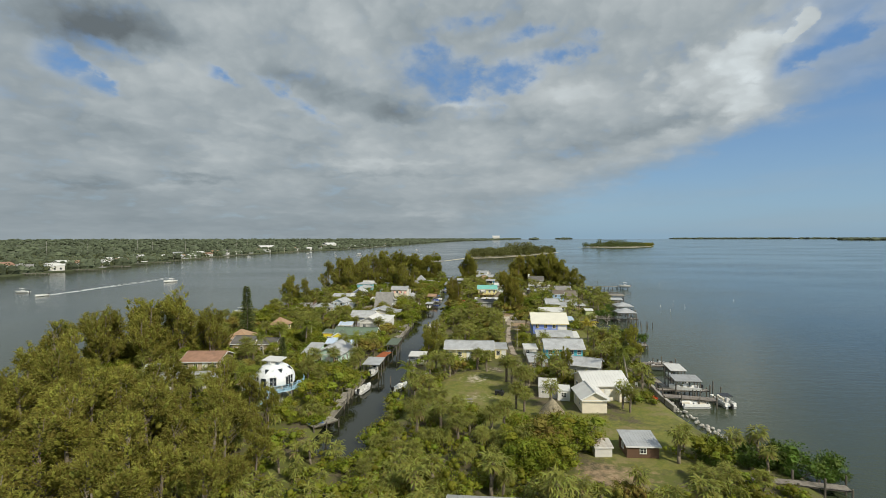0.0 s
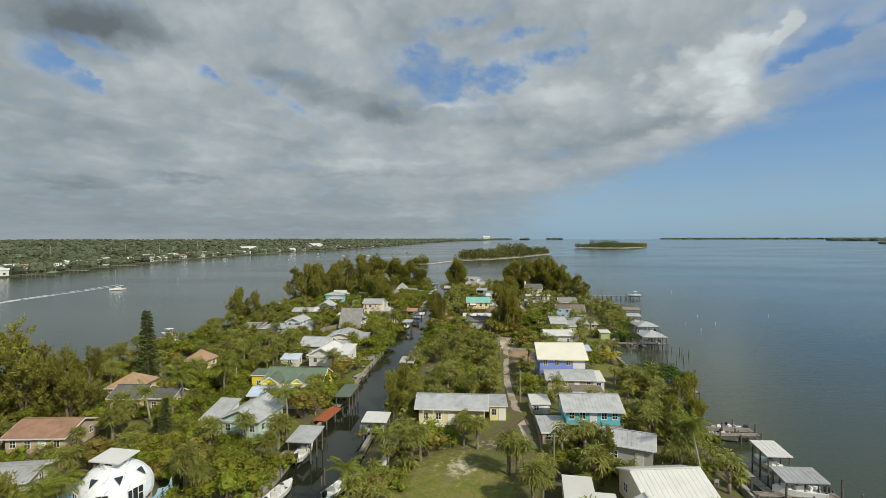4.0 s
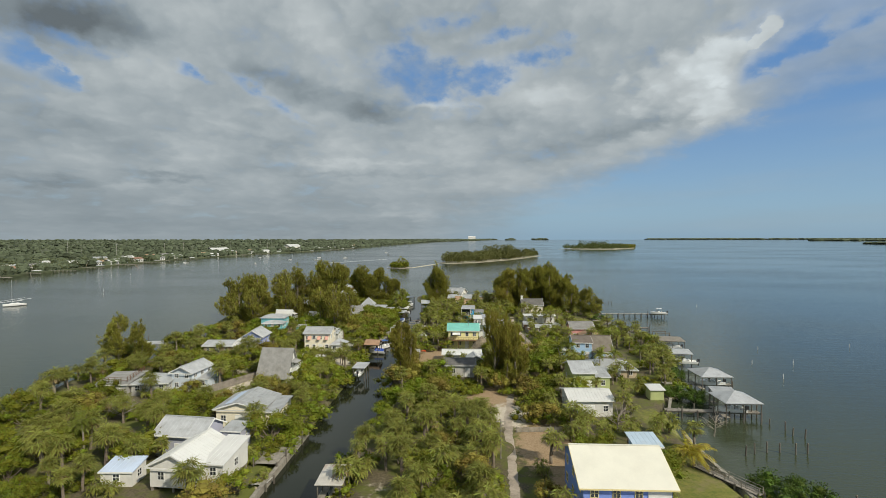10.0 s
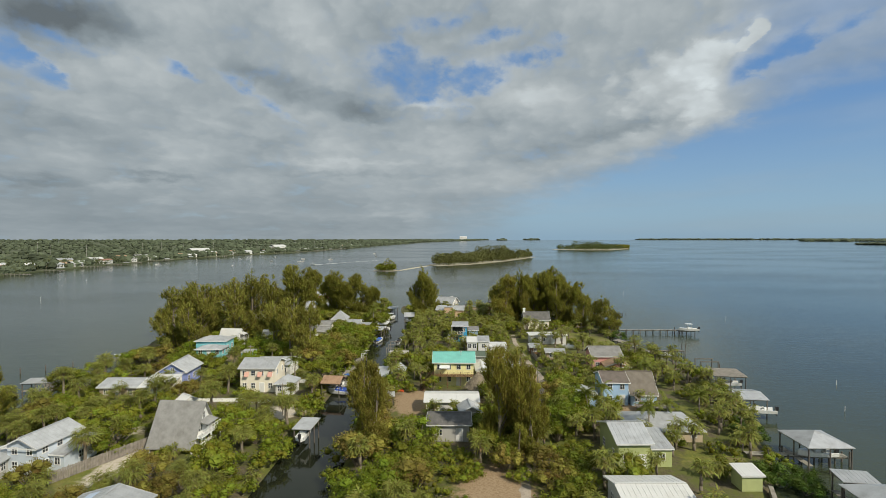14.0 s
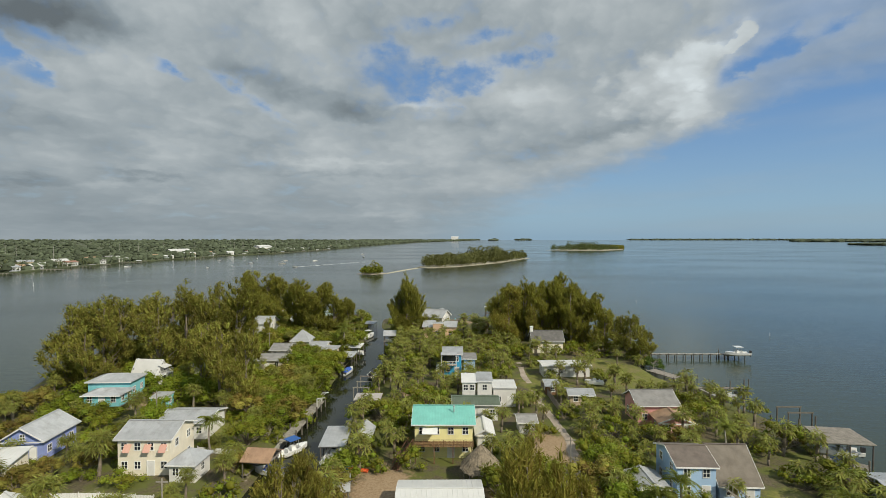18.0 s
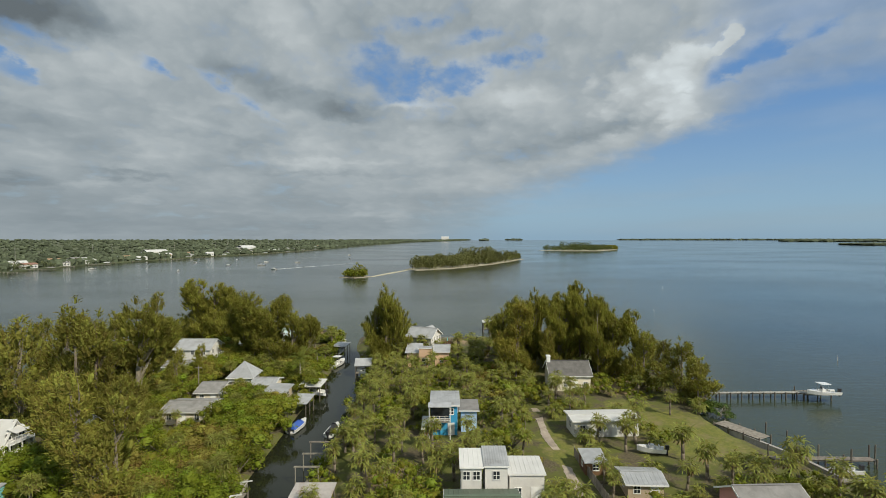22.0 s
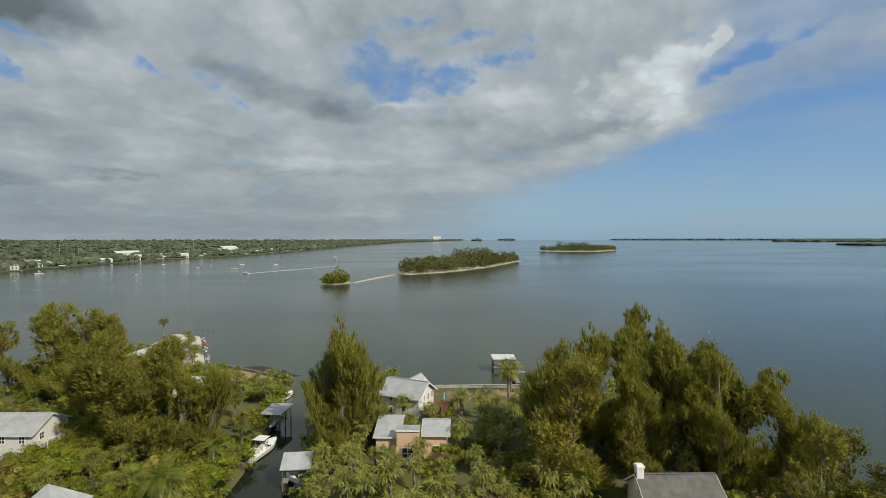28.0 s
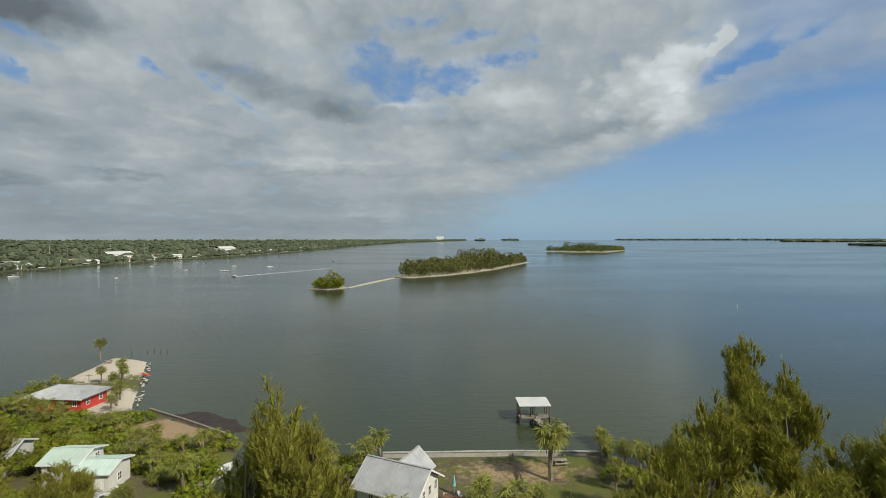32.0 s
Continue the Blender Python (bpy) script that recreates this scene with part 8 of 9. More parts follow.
# ---- trees that stand out, one by one ----
P = plant
for x, y, h, w in ((-91.7, 212, 12.3, 1.0), (-87.9, 213.3, 8.5, 1.0), (-84.8, 267.4, 17.5, 1.0), (-79, 271, 19, 1.0), (-70.5, 277, 20, 1.0), (-60, 281, 19, 1.0), (-45.3, 255.5, 16, 1.0), (-39.5, 254.0, 14, 1.0), (-99, 289, 16, 1.0), (-92, 294, 17.5, 1), (-71.2, 290, 20, 1.0), (-84, 284, 17, 1), (-77, 262, 14, 1), (-52, 262, 15, 1.0), (-48, 268, 13, 1.0), (-87, 276, 16, 1),
                   (-92, 356, 15, 1.0), (-91, 332, 12.4, 1.0), (-85, 318, 13, 1.0), (-80, 300, 15, 1), (-93, 310, 14, 1), (-99, 322, 12, 1), (-76, 330, 11, 1), (-97, 345, 12, 1),
                   (51.7, 306, 10, 1.1), (50.5, 296, 11.5, 1.25), (52.0, 290.8, 9.5, 1.2), (46, 303, 12, 1), (56, 300, 8, 1.1), (42, 312, 14, 1.1),
                   
                   (-75.5, 108.7, 17, 1.1), (-88.3, 108.8, 15, 1.1), (-73.5, 119.5, 11, 1.0), (-82, 113, 15.5, 1.1), (-92, 116, 12, 1.1), (-68, 109, 13, 1.0), (-97, 106, 12, 1.1), (-80, 104, 15, 1.1), (-88, 100, 14, 1.1),
                   (-75, 72, 14, 1.1), (-68, 66, 15, 1.1), (-52, 66, 13.5, 1.1), (-58, 60, 14, 1.1), (-48, 60, 13, 1.1), (-40, 64, 12, 1.1), (-66, 56, 14, 1.1), (-54, 52, 14, 1.1), (-44, 53, 13.5, 1.1), (-36, 57, 12, 1.1), (-33, 50, 12, 1.0), (-40, 45, 13, 1.1), (-50, 44, 13, 1.1), (-60, 47, 14, 1.1), (-72, 48, 13, 1.1), (-80, 62, 13, 1.1), (-84, 76, 13, 1.1), (-90, 88, 13, 1.1), (-30, 42, 11, 1.0), (-35, 36, 12, 1.1), (-45, 35, 12, 1.1), (-86, 95, 13, 1), (-95, 96, 11, 1),
                   (-55, 36, 13, 1.1), (-84, 86, 12, 1.0), (-82, 106, 14, 1.1), (-92, 104, 13, 1.1), (-72, 112, 12, 1.0), (-78, 98, 13, 1.0), (-44.5, 73.5, 12.5, 1.0), (-39.5, 72, 10.5, 0.9), (-56, 76, 12.5, 1.0), (-34, 66, 9.5, 0.9),
                   (-57, 64, 11, 1.0), (-63, 61, 12, 1.0), (-49, 56, 11, 1.0), (-43, 59, 11, 1.0), (-38, 50, 11, 1.0), (-46, 48, 12, 1.0), (-56, 56, 12, 1.0), (-64, 52, 12, 1.0), (-70, 60, 12, 1.0), (-76, 66, 12, 1.0), (-36, 44, 10, 1.0), (-30, 54, 8, 0.9), (-41, 40, 11, 1.0), (-52, 39, 11, 1.0), (-60, 40, 12, 1.0), (-68, 42, 12, 1.0), (-76, 54, 12, 1.0), (-48, 64, 10.5, 1.0), (-62, 70, 11.5, 1.0), (-70, 72, 11, 1.0)):
    P("casuarina", x, y, h * (0.86 if y < 80 else 1.06), w * (1.3 if y < 80 else 1.12))
for x, y, h, w in ((-48.8, 324, 19, 1.0), (-43.6, 325, 17.4, 1.0), (-38.6, 324, 14.4, 0.84), (-34.8, 325.4, 12.4, 0.74), (-36.4, 329.0, 12.4, 0.76), (-52, 328, 16, 1.0), (-13.2, 325.7, 19.3, 0.80), (-16.6, 326.6, 15.4, 0.78), (-11.4, 327.2, 16.6, 0.66), (-14.4, 324.2, 11.0, 0.95), (-14.2, 328, 15.0, 0.8), (-75.8, 351.6, 20, 0.9), (-70, 349, 19, 0.9), (-64.6, 346, 16, 0.9), (-53.6, 281, 21, 0.9), (-80, 354, 15, 0.9),
                   (33, 320, 17, 0.9), (36, 317, 18, 0.85), (25.6, 327, 17, 0.8), (38, 310, 17, 0.8), (44.8, 349.4, 18.4, 0.75), (41.5, 346.5, 14.5, 0.75), (47.6, 345.5, 15.0, 0.7), (49.6, 350.4, 11.5, 0.7), (30, 316, 16, 0.9), (39.5, 317, 17, 0.9), (43.5, 318, 15, 0.9), (47.3, 311.5, 15, 0.85), (21, 320, 17, 0.85), (28, 329, 16, 0.85), (16.6, 318, 14, 0.85), (35, 330, 17, 0.9), (44, 325, 13, 0.9)):
    P("green_casuarina", x, y, h * (1.06 if x < 0 else 1.12), w * (1.62 if x < -32 else 1.25))
for x, y, h, w in ((6.2, 198.6, 15.6, 0.9), (9.4, 198.0, 14.2, 0.9), (8.0, 201.8, 14.6, 0.8), (11.6, 200.4, 12.4, 0.9), (10.6, 196.4, 11.5, 0.8), (-15.6, 202.1, 12.0, 1.0), (-15.2, 206.3, 11.4, 1.0), (-14.8, 209.5, 10.4, 0.9), (-13.0, 199.5, 10, 1.0), (19.1, 311, 17.4, 1.3), (26, 308, 11.6, 1.2)):
    P("golden_casuarina", x, y, h * 1.12, w)
for x, y, h in ((15.5, 96.4, 8.5), (28.9, 110.4, 8.0), (35.3, 117.3, 9.7), (33.9, 120.4, 8.0), (10.6, 195.2, 8.6), (8.6, 193.4, 7.0), (12.0, 198.0, 7.4), (-87.7, 206.7, 14), (-80.9, 205.2, 13), (-55, 296, 9), (-57, 301, 10), (-54.5, 307, 9.5), (-15.4, 118, 9), (-16.2, 125, 6)):
    P("young_casuarina", x, y, h)
P("norfolk_pine", -70.9, 132.2, 16.8, 0.95)
P("norfolk_pine", -47.5, 103.0, 8.0)
P("norfolk_pine", 30.6, 107.5, 7.5)
for x, y, h in ((29.3, 99.9, 9.0), (-32.3, 111.6, 8.0), (26.9, 215.3, 7.0), (44.0, 213.3, 6.5), (-36.9, 233.8, 7.2), (-30.9, 303.5, 9.0), (-54.6, 120, 8.5), (-50.5, 126.2, 8.5), (-52, 134, 7.5), (-45.2, 79.0, 8.4), (-58, 158, 7), (31.8, 205, 7), (42, 232, 6.5), (-30.4, 315, 7.2), (-15.6, 88, 7), (-13.8, 100, 5.5), (30.6, 142, 5), (33.6, 132, 6), (-56, 112, 7.5), (-44, 232, 6.6), (36, 208, 6.5), (24.4, 213.5, 6.5)):
    P("coconut_palm", x, y, h)
P("coconut_palm", -44.6, 82.0, 8.0)
P("golden_palm", 33.2, 159.0, 4.2)
P("golden_palm", 32.0, 136.0, 3.6)
P("golden_palm", -48.0, 160.0, 3.4)
for x, y, h in ((16.6, 349.6, 9.6), (17.8, 354.0, 5.6), (25.4, 355.2, 5.2), (28.2, 352.6, 5.0), (24.6, 346.4, 4.8), (30.4, 353.4, 4.5), (-92.9, 420.3, 6.6), (-75, 401, 5.2), (-72, 396.6, 5.0), (-77, 397, 4.6), (-70.4, 391, 5), (52, 282, 0.1)):
    if h > 1:
        P("cabbage_palm", x, y, h)
for x, y, h in ((41, 62, 5.2), (38, 63.6, 5.0), (35.2, 64.8, 4.0), (44.2, 61.2, 2.6), (31, 64.5, 3), (42.6, 148, 4.4), (40.4, 152.6, 4.0), (44.8, 144.6, 3.6), (39.0, 146.6, 3.6), (46.2, 188.6, 3.2), (44.2, 191.4, 3.4), (48.4, 192.4, 2.6), (54.6, 287.6, 3), (52.4, 290, 3.6), (51.0, 210, 3.0), (54, 219.6, 2.6), (49, 206, 3.4)):
    P("mangrove", x, y, h, z=0.1)
for x, y, h in ((52.6, 284.4, 3.4), (41.2, 170.2, 5.0), (31.2, 102.0, 4.2), (-29.6, 118.4, 5.2), (-86, 222, 5), (25.4, 171.2, 6.4), (-62, 172, 6), (33.5, 112.4, 5)):
    P("bare_tree", x, y, h)

# ---- the scattered growth between the houses ----
SPOTS = []
HOMES = [k for k in KEEP if k[5] == 0.6 and k[3] > 4.5]
OPEN = ((18, 80, 6), (22, 86, 7), (21, 63, 6), (-43, 225, 5), (-1, 231, 6), (28, 275, 7), (-38, 147, 5), (37, 245, 5), (31, 220, 4), (-5, 335, 7), (-72, 377, 7), (-7.4, 112, 3.6))
keep_clear(26.5, 74, 7.5, 8.5)
keep_clear(15, 75.5, 5, 6)
keep_clear(-42, 139.5, 9, 2.8)
keep_clear(-44.5, 144.6, 5, 2.8)
keep_clear(-13.6, 147, 1.4, 7)
keep_clear(12, 352, 12, 8)
keep_clear(36.5, 214.5, 7, 3.6)
keep_clear(43, 224, 3, 8)
keep_clear(-5, 224, 7, 4)
keep_clear(-10, 217, 4, 9)
for x, y, h, w in ((21.6, 215.4, 5.4, 1.1), (22.0, 221.4, 5.2, 1.1), (19.8, 210.6, 5.6, 1.15), (21.4, 227.4, 5.0, 1.0), (17.0, 206.4, 5.6, 1.1)):
    plant("bright_tree", x, y, h, w)
keep_clear(-43, 367, 7, 5)
keep_clear(-45, 343, 6, 3)
keep_clear(17.5, 59, 6.0, 3.6)
keep_clear(-8.6, 110, 3.6, 3.2)
keep_clear(-15.4, 176, 2.2, 14)
keep_clear(3.6, 184, 6.0, 7)
keep_clear(-14.8, 108, 1.8, 8)
keep_clear(-10.4, 142, 1.8, 8)
keep_clear(-28.2, 116, 2.0, 6.4)
keep_clear(-26.5, 138, 2.4, 6)
keep_clear(-50.0, 193, 2.4, 9)
keep_clear(-45, 192.5, 4, 3)
for x, y, h, w in ((-9.8, 100, 6.2, 1.3), (-8.6, 101.4, 5.6, 1.2), (-0.5, 106.2, 5.6, 1.2), (-2.6, 107.4, 5.4, 1.2), (3.6, 98.6, 6.6, 1.2), (4.8, 97.4, 6.4, 1.2), (5.9, 90.1, 6.0, 1.2), (7.2, 91.6, 5.8, 1.2), (4.8, 82.4, 5.4, 1.2), (6.2, 81.0, 5.0, 1.2), (24.6, 82.0, 5.4, 1.0), (27.8, 66.6, 4.2, 1.2)):
    plant("cabbage_palm", x, y, h, w)
plant("bright_shrub", -6.0, 108.7, 3.4, 1.1)
plant("shrub", 28.4, 88.6, 3.2, 1.1)
plant("young_casuarina", -14.0, 123.4, 9.0)
for x, y, h in ((-16.2, 166, 1.6), (-15.8, 172.4, 1.8), (-16.0, 178.6, 2.0), (-15.6, 181.2, 2.2), (-15.4, 187.6, 2.4), (-14.6, 175.6, 1.4)):
    plant("bright_shrub", x, y, h, 1.1)
for x, y, h in ((-1.4, 179.4, 1.7), (-0.6, 189.6, 2.2), (1.2, 190.6, 1.8), (8.9, 189.8, 2.0), (2.6, 178.2, 1.0), (0.4, 183.8, 1.1)):
    plant("shrub", x, y, h, 1.2)
plant("dry_tree", -31.4, 116.6, 6.0, 1.1)
plant("broadleaf_tree", -31.2, 124.4, 5.6, 1.2)
plant("broadleaf_tree", -31.6, 129.6, 5.0, 1.1)
plant("bright_shrub", -28.6, 134.6, 2.0, 1.2)


def scatter(x0, x1, y0, y1, n, mix, gap=2.0, seed=1, margin=1.4):
    rng = random.Random(seed)
    names, weights = zip(*[(k, w) for k, w, _, _ in mix])
    sizes = {k: (a, b) for k, _, a, b in mix}
    pts = [(rng.uniform(x0, x1), rng.uniform(y0, y1)) for _ in range(n * 9)]
    dist = land_distance(np.array([p[0] for p in pts]), np.array([p[1] for p in pts]))
    made = 0
    for (x, y), d in zip(pts, dist):
        if made >= n:
            break
        kind = rng.choices(names, weights)[0]
        a, b = sizes[kind]
        h = rng.uniform(a, b)
        low = "shrub" in kind or "short" in kind
        if d < (0.5 if low else margin) or not free(x, y, 0.2 if low else 0.7):
            continue
        g = gap * (0.7 if low else 1.0)
        if any((x - u) ** 2 + (y - v) ** 2 < (g * (0.75 if q else 1.0)) ** 2 for u, v, q in SPOTS[-900:]):
            continue
        SPOTS.append((x, y, low))
        plant(kind, x, y, h, rng.uniform(1.05, 1.3))
        made += 1


WEST = (("cabbage_palm", 5, 4.2, 6.6), ("short_palm", 2, 2.6, 3.8), ("broadleaf_tree", 3, 3.6, 6.1), ("dry_tree", 1.3, 3.4, 5.2), ("shrub", 3, 1.4, 2.8), ("bright_shrub", 0.8, 1.2, 2.2))
EAST = (("cabbage_palm", 7, 4.2, 6.4), ("short_palm", 3, 2.6, 3.8), ("broadleaf_tree", 1.4, 3.4, 5.2), ("dry_tree", 0.5, 3.0, 4.6), ("shrub", 2, 1.4, 2.6))
GREENS = (("broadleaf_tree", 4, 3.6, 5.6), ("bright_tree", 2, 4.0, 5.8), ("cabbage_palm", 2, 4.4, 6.0), ("shrub", 2, 1.6, 2.6), ("dry_tree", 1, 4, 6))
scatter(-90, -29, 72, 130, 185, WEST, 2.25, 1)
scatter(-94, -29, 130, 180, 185, WEST, 2.25, 2)
scatter(-92, -29, 180, 236, 185, WEST, 2.25, 3)
scatter(-88, -28, 236, 300, 150, GREENS, 2.9, 4)
scatter(-98, -29, 300, 372, 110, WEST, 3.0, 5)
scatter(-40, -28.4, 246, 316, 75, GREENS, 2.0, 41, 0.8)
scatter(-64, -47, 280, 332, 55, GREENS, 2.2, 44)
scatter(-13, 8, 65, 79, 30, EAST, 2.5, 6)
scatter(4, 13, 57, 71, 24, GREENS, 2.0, 43)
scatter(-17, 8, 48, 65, 60, (("short_palm", 4, 2.6, 3.6), ("shrub", 4, 1.4, 2.8), ("cabbage_palm", 1.5, 3.6, 4.6), ("dry_tree", 0.6, 2.2, 3.4)), 2.0, 26)
scatter(8, 37, 40, 59, 60, (("shrub", 6, 1.2, 2.4), ("short_palm", 1.5, 2.4, 3.2), ("cabbage_palm", 1, 3.6, 4.6), ("dry_tree", 0.6, 2.0, 3.0)), 2.0, 16)
scatter(-16, 6, 118, 180, 170, EAST, 2.3, 7)
scatter(8, 37, 60, 180, 120, EAST, 2.5, 8)
scatter(-16, 24, 180, 226, 95, GREENS, 2.7, 9)
scatter(24, 60, 186, 262, 110, EAST, 2.6, 10)
scatter(-16, 26, 226, 300, 165, EAST, 2.2, 11)
scatter(26, 56, 255, 320, 55, EAST, 2.8, 12)
scatter(-16, 22, 280, 332, 135, EAST, 2.15, 13)
scatter(-16, 45, 332, 358, 45, EAST, 2.6, 14)
scatter(-15, -6, 82, 118, 22, EAST, 2.3, 15)

LOWS = (("short_palm", 3, 2.4, 3.4), ("shrub", 4, 1.4, 2.8), ("bright_shrub", 1, 1.2, 2.0), ("cabbage_palm", 0.5, 3.6, 4.2))
scatter(-33, -12, 34, 61, 75, LOWS, 2.0, 17)
scatter(-82, -29, 34, 80, 110, LOWS, 2.2, 42)
scatter(-12, 30, 36, 52, 60, EAST, 2.4, 18)

POINT = (("shrub", 5, 1.6, 2.8), ("bright_shrub", 2, 1.6, 2.6), ("short_palm", 2, 2.6, 3.6), ("cabbage_palm", 2, 3.8, 4.8))
scatter(-84, -48, 353, 374, 90, POINT, 2.0, 31)
scatter(-88, -77, 374, 392, 24, POINT, 2.0, 32)
scatter(-68, -60, 380, 400, 16, POINT, 2.2, 33)
scatter(-47, -33, 349, 362, 30, POINT, 2.0, 34)
for x, y, h in ((-80, 374.6, 4.6), (-77, 373.6, 4.8), (-74.2, 374.0, 4.4), (-71.4, 373.2, 4.8), (-69.2, 373.8, 4.2), (-64.2, 382, 4.4), (-66, 386, 4.6), (-63, 378.5, 4.0)):
    plant("cabbage_palm", x, y, h, 1.2)
# shrubs and low palms against the front walls
for hx, hy, rot, w, dd, mg in HOMES:
    rng = random.Random(int(hx * 31 + hy * 7))
    c, s = math.cos(radians(rot)), math.sin(radians(rot))
    for k in range(int(w / 2.3)):
        if rng.random() < 0.30:
            continue
        u, v = -w / 2 + (k + rng.uniform(0.2, 0.8)) * 2.3, -rng.uniform(0.9, 1.9)
        x, y = hx + u * c - v * s, hy + u * s + v * c
        if land_distance(np.array([x]), np.array([y]))[0] < 0.8 or any(math.hypot(x - a, y - b) < r for a, b, r in OPEN):
            continue
        kind = rng.choices(("shrub", "bright_shrub", "short_palm", "cabbage_palm"), (5, 1, 2, 1))[0]
        plant(kind, x, y, rng.uniform(1.3, 2.3) if "shrub" in kind else rng.uniform(2.4, 3.2) if kind == "short_palm" else rng.uniform(3.8, 4.8), rng.uniform(1.0, 1.25))

# growth that hangs over the canal banks
for k in range(170):
    rng = random.Random(900 + k)
    y = rng.uniform(66, 352)
    west = rng.random() < 0.55
    x = (-28.4 if west else -16.9) + rng.uniform(-0.9, 0.5) * (1 if west else -1) - (max(0, y - 318) * 0.13)
    if free(x, y, 0.1):
        plant(rng.choice(("shrub", "shrub", "bright_shrub", "short_palm")), x, y, rng.uniform(1.6, 3.0), 1.15, z=0.5)
build_thicket()

mat_of_weed = Mesh()
rim = [(-42.6 + (9.6 * math.cos(a) + 1.5 * math.sin(5 * a)) * 0.89 + (3.6 * math.sin(a) + 0.6 * math.sin(7 * a)) * 0.46, 374.9 - (9.6 * math.cos(a) + 1.5 * math.sin(5 * a)) * 0.46 + (3.6 * math.sin(a) + 0.6 * math.sin(7 * a)) * 0.89, 0.012) for a in [k * math.pi / 30 for k in range(60)]]
mat_of_weed.poly(rim)
tagged(new("seagrass_mat", mat_of_weed.data("seagrass_mat", surface("drift_seagrass", (0.035, 0.024, 0.020), 0.8, vary=0.4, scale=0.6, fine=5))), "dark mat of drifted seagrass against the bulkhead", "seagrass")

# ---- the far shores ----
FR = random.Random(21)


def far_tree(m, x, y, z, h, w, blades=70, size=1.0):
    """A tree far off: a ragged head of coarse leaves over a short stem."""
    m.bar((x, y, z - 0.5), (x, y, z + h * 0.6), 0.5)
    for k in range(blades):
        a = FR.uniform(0, 2 * math.pi)
        s = FR.random()
        r = w * math.sqrt(max(0.03, 1 - (2 * s - 0.9) ** 2)) * FR.uniform(0.35, 1.0)
        p = Vector((x + math.cos(a) * r, y + math.sin(a) * r, z + h * (0.12 + 0.82 * s)))
        d = Vector((math.cos(a) * 0.7, math.sin(a) * 0.7, FR.uniform(0.1, 1.1)))
        L = size * FR.uniform(0.7, 1.3)
        sd = Vector((FR.uniform(-1, 1), FR.uniform(-1, 1), FR.uniform(-1, 1)))
        blade(m, p, d, L, L * 0.55, 0.1, side=d.cross(sd))


def grove(label, poly, n, h0, h1, w, mat, size=1.8, blades=70, z=0.5):
    xs, ys = [p[0] for p in poly], [p[1] for p in poly]
    m, made = Mesh(), 0
    while made < n:
        x, y = FR.uniform(min(xs), max(xs)), FR.uniform(min(ys), max(ys))
        if signed_distance(np.array([x]), np.array([y]), poly)[0] > -0.4:
            far_tree(m, x, y, z, FR.uniform(h0, h1), w * FR.uniform(0.7, 1.3), blades, size)
            made += 1
    return tagged(new("island_wood", m.data("island_wood", MAT[mat])), label, "woodland", kind="stuff")


grove("dense green trees covering a low island", [(-33, 712), (-22, 702), (10, 726), (36, 758), (70, 814), (98, 876), (126, 945), (112, 952), (70, 926), (20, 846), (-18, 778)], 260, 6, 15, 4.5, "islandwood", 2.0, 90)
grove("taller trees in the middle of the island", [(30, 790), (60, 815), (85, 870), (70, 900), (30, 850)], 40, 15, 22, 4.5, "islandwood", 2.0, 100)
grove("small cluster of trees on an islet", [(-82, 614), (-70, 609), (-60, 619), (-66, 630), (-78, 626)], 26, 3.5, 6.5, 3.0, "broad", 1.5, 80)
far_one = Mesh()
for x, y, h in ((-69, 618, 12.5), (-66, 620, 10), (-72, 621, 9)):
    far_tree(far_one, x, y, 0.4, h, 3.4, 130, 1.4)
tagged(new("islet_tree", far_one.data("islet_tree", MAT["casuarina_green"])), "taller casuarinas on the islet", "tree", kind="stuff")
grove("dark wooded island far off", [(255, 1405), (300, 1366), (380, 1356), (440, 1440), (470, 1560), (400, 1580), (300, 1470)], 120, 6, 14, 6, "norfolk", 2.6, 60)
grove("tall dark trees in the heart of the far island", [(290, 1400), (330, 1378), (370, 1390), (390, 1440), (330, 1460)], 34, 14, 24, 6, "norfolk", 2.6, 70)
grove("low green end of the far island", [(440, 1450), (470, 1490), (560, 1740), (520, 1760), (430, 1600)], 60, 4, 9, 6, "casuarina_green", 3.0, 60)


def clump_row(m, x, y, z, r, h):
    """A coarse crown for woodland seen from very far."""
    n = 7
    k = len(m.v)
    rings = ((0.0, 0.8), (0.45, 1.0), (0.8, 0.7))
    for t, s in rings:
        for i in range(n):
            a = i * 2 * math.pi / n + t
            q = r * s * FR.uniform(0.65, 1.2)
            m.v.append((x + math.cos(a) * q, y + math.sin(a) * q, z + h * t * FR.uniform(0.85, 1.15)))
    m.v.append((x + FR.uniform(-0.3, 0.3) * r, y, z + h))
    for j in range(2):
        for i in range(n):
            e = (i + 1) % n
            m.f.append((k + j * n + i, k + j * n + e, k + (j + 1) * n + e, k + (j + 1) * n + i))
    for i in range(n):
        m.f.append((k + 2 * n + i, k + 2 * n + (i + 1) % n, k + 3 * n))


def shore_x(y):
    for (ax, ay), (bx, by) in zip(MAIN, MAIN[1:]):
        if ay <= y <= by:
            return ax + (bx - ax) * (y - ay) / (by - ay)
    return 330


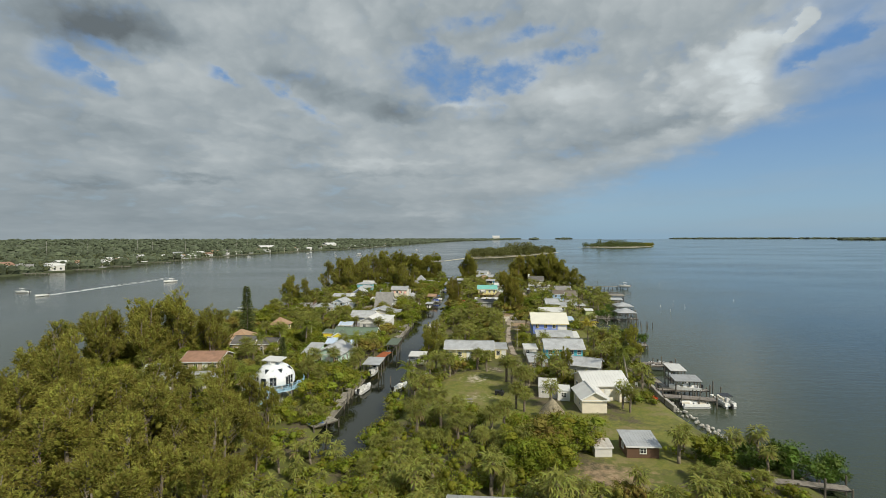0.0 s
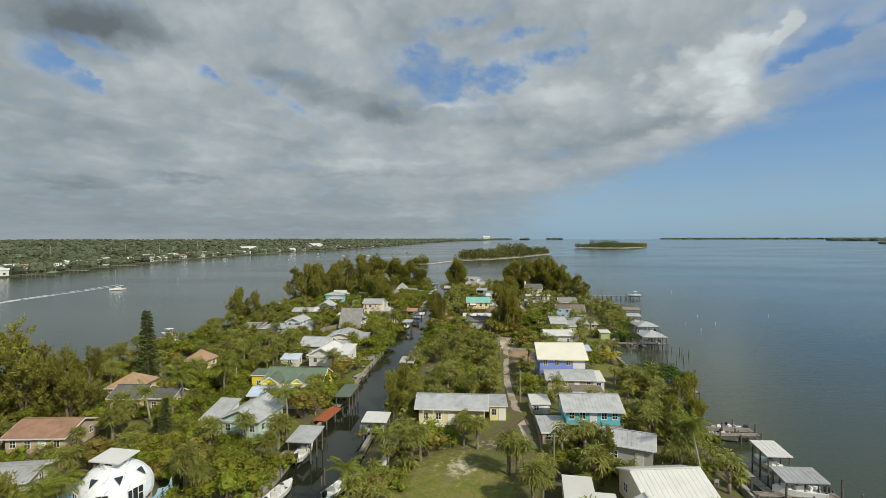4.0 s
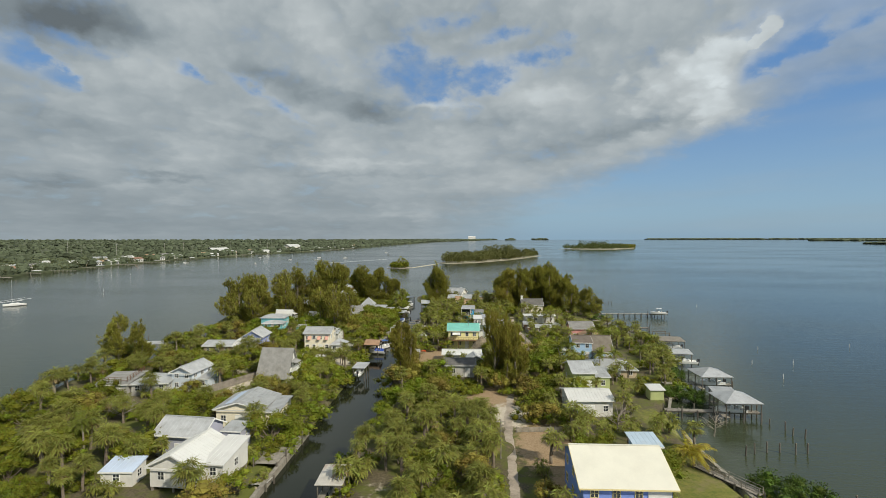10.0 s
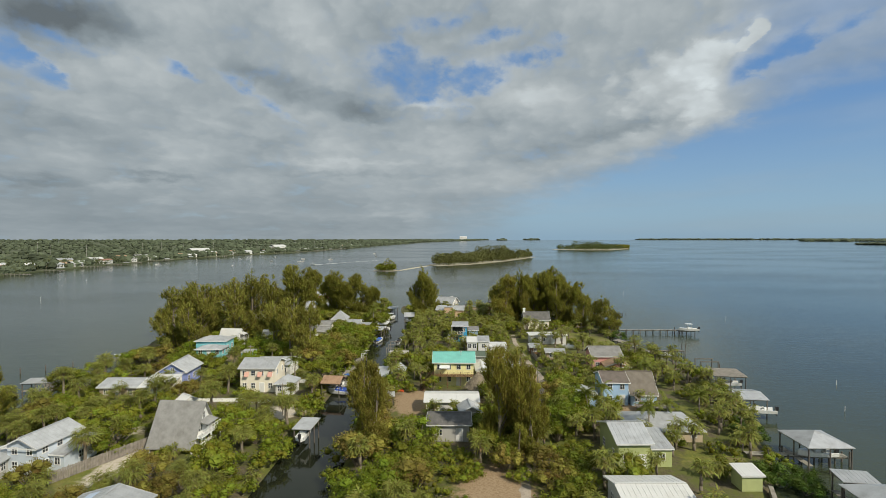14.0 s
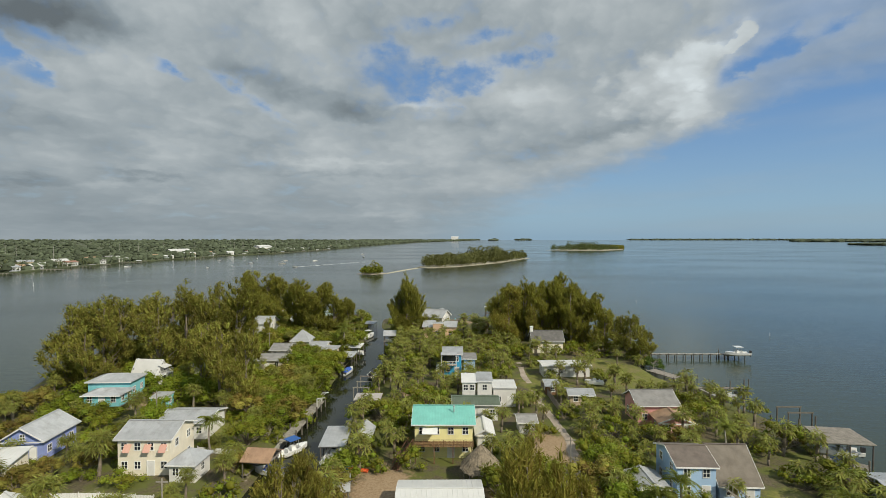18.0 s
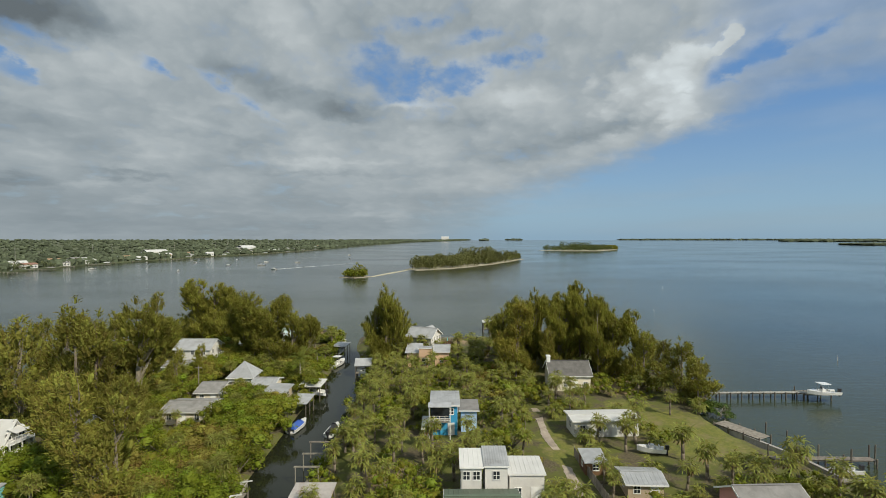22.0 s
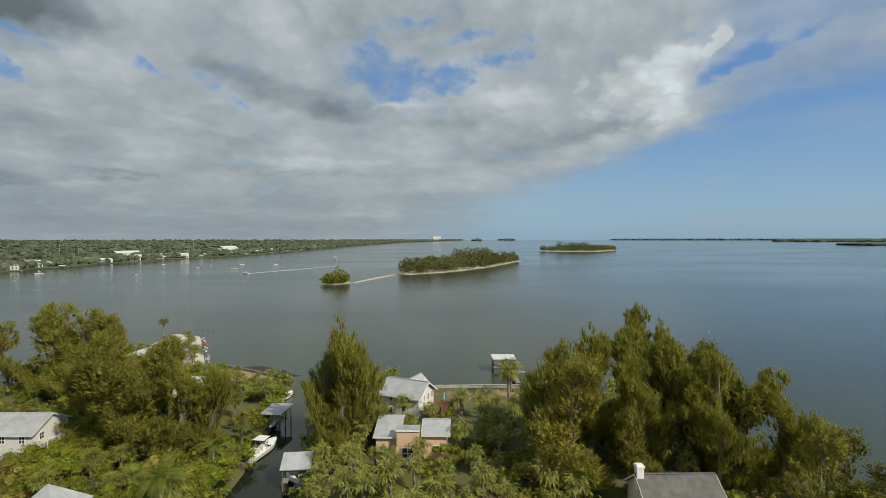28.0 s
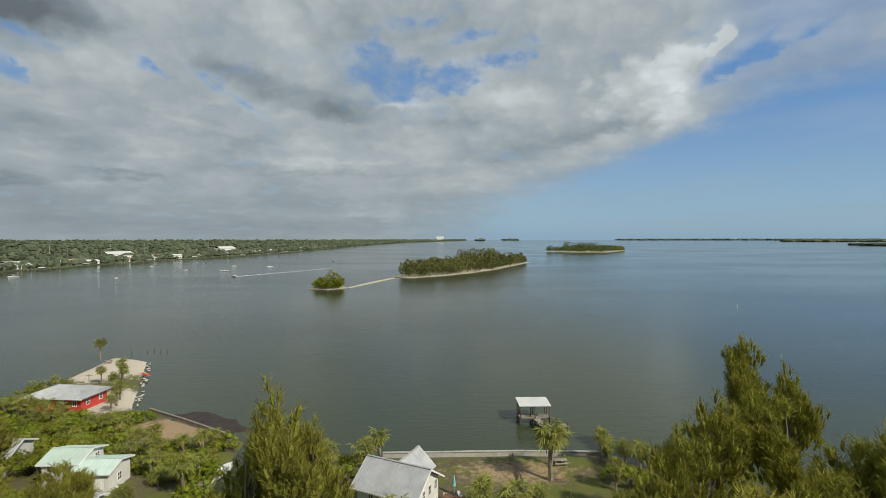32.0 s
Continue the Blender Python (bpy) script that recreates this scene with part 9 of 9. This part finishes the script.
def mainland_wood():
    m = Mesh()
    leafy = Mesh()
    for k in range(7500):
        y = 250 + 4650 * FR.random() ** 2.0
        depth = 6 + (2400 * (FR.random() ** 2.4)) * (0.25 + y / 1700)
        x = shore_x(y) - depth
        if x < -4700 or x < -1.5 * (y + 300):
            continue
        far = math.hypot(x, y)
        r = FR.uniform(1.8, 4.2) * (1 + far / 1300)
        h = FR.uniform(3.5, 9.0) * (1 + far / 9000)
        if far < 900 and k % 2:
            far_tree(leafy, x, y, 1.0, h, r * 1.1, 30, 1.7)
        else:
            clump_row(m, x, y, 1.0, r, h)
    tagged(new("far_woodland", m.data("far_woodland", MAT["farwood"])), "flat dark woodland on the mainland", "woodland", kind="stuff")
    tagged(new("shore_woodland", leafy.data("shore_woodland", MAT["shorewood"])), "leafy trees along the mainland shore", "woodland", kind="stuff")


mainland_wood()


def far_shore(label, pts, h0, h1, n):
    """A low wooded spit on the horizon."""
    m = Mesh()
    for a, b in zip(pts, pts[1:]):
        for k in range(n):
            s = FR.random()
            clump_row(m, a[0] + (b[0] - a[0]) * s, a[1] + (b[1] - a[1]) * s + FR.uniform(0, 120), 0, FR.uniform(18, 40), FR.uniform(h0, h1))
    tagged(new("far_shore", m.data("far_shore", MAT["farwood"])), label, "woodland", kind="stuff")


far_shore("long low barrier island on the horizon", [(1750, 4820), (2600, 4700), (3600, 4500), (4700, 4300)], 9, 16, 160)
far_shore("nearer wooded point of the barrier island", [(2330, 3420), (2800, 3380), (3400, 3300), (4300, 3300)], 9, 15, 110)
far_shore("low mangrove point", [(1660, 2090), (1900, 2060), (2400, 2050)], 6, 11, 90)
far_shore("tiny wooded islets on the horizon", [(640, 4700), (760, 4700)], 10, 18, 14)
far_shore("tiny wooded islet on the horizon", [(380, 4400), (430, 4420)], 10, 20, 7)

# houses, docks and poles of the mainland shore
HG = "houses along the mainland shore"
hs = random.Random(31)
FARW = (WHITE, CREAM, TAN, WHITE, PEACH, GREY)
FARR = ("metal_white", "shingle", "metal", "shingle_tan", "metal_white")


def far_house(x, y, w, d, h, wall, roof, rot):
    ob = thing("shore_house", "pale house on the mainland shore", "house", x, y, 1.2, rot, HG)
    m = Mesh()
    m.box(-w / 2, 0, -0.2, w / 2, d, h)
    part("wall", m, wall, ob)
    m = Mesh()
    r = h + d * 0.2
    m.slab([(-w / 2 - 0.5, -0.5, h), (w / 2 + 0.5, -0.5, h), (w / 2 + 0.5, d / 2, r), (-w / 2 - 0.5, d / 2, r)], 0.2)
    m.slab([(w / 2 + 0.5, d + 0.5, h), (-w / 2 - 0.5, d + 0.5, h), (-w / 2 - 0.5, d / 2, r), (w / 2 + 0.5, d / 2, r)], 0.2)
    m.slab([(w / 2, 0.1, h), (w / 2, d - 0.1, h), (w / 2, d / 2, r - 0.2)], 0.02)
    part("roof", m, MAT[roof], ob)
    m = Mesh()
    for u in (-0.3, 0.0, 0.3):
        m.box(w * u - 0.8, -0.05, 1.0, w * u + 0.8, 0.02, 2.4)
        m.box(w / 2 - 0.02, d * (0.5 + u) - 0.7, 1.0, w / 2 + 0.05, d * (0.5 + u) + 0.7, 2.4)
    part("windows", m, MAT["glass"], ob)


for k in range(96):
    y = 330 + 1500 * (k / 96) ** 1.25 + hs.uniform(-8, 8)
    x = shore_x(y) - hs.uniform(4, 60 if k % 3 else 16)
    far_house(x, y, hs.uniform(9, 18), hs.uniform(8, 12), hs.uniform(3.2, 5.5), FARW[k % 6], FARR[k % 5], hs.uniform(40, 90))
far_house(-455, 1385, 46, 18, 9, WHITE, "metal_white", 70)
far_house(-440, 1340, 26, 14, 6, CREAM, "metal_white", 70)
far_house(-515, 1105, 40, 20, 6, WHITE, "metal_white", 60)
far_house(-460, 735, 22, 12, 5, WHITE, "metal_white", 60)
far_house(-420, 460, 18, 10, 4.5, WHITE, "metal_white", 55)
far_house(60, 4200, 60, 40, 26, WHITE, "metal_white", 0)
for k in range(26):
    y = 330 + 46 * k + hs.uniform(-12, 12)
    x = shore_x(y)
    L = hs.uniform(14, 36)
    ob = thing("shore_dock", "long timber dock on the mainland shore", "dock", x - 2, y, 0, 0, "docks of the mainland shore")
    m = Mesh()
    m.box(0, -0.8, 1.1, L, 0.8, 1.25)
    m.box(L - 6, -3, 1.1, L, -0.8, 1.25)
    part("deck", m, MAT["timber"], ob)
    m = Mesh()
    for q in range(int(L / 4) + 1):
        for e in (-0.7, 0.7):
            m.bar((q * 4, e, -1), (q * 4, e, 1.9), 0.25)
    part("pilings", m, MAT["timber"], ob)
    if k % 2 == 0:
        m = Mesh()
        m.slab([(L - 6.5, -3.4, 3.6), (L + 0.5, -3.4, 3.6), (L + 0.5, 0.2, 4.2), (L - 6.5, 0.2, 4.2)], 0.15)
        part("roof", m, MAT[("metal", "metal_white", "shingle")[k % 3]], ob)
for k in range(24):
    y = 420 + 80 * k + hs.uniform(-30, 30)
    x = shore_x(y) - 120 - 60 * ((k * 7) % 5)
    ob = new("power_pole", pile_mesh((20.0, 24.0, 22.0)[k % 3], 0.22, "concrete"))
    ob.matrix_basis = pose(x, y, 1.0)
    tagged(ob, "tall pale concrete power pole above the trees", "pole", "power line poles on the mainland")
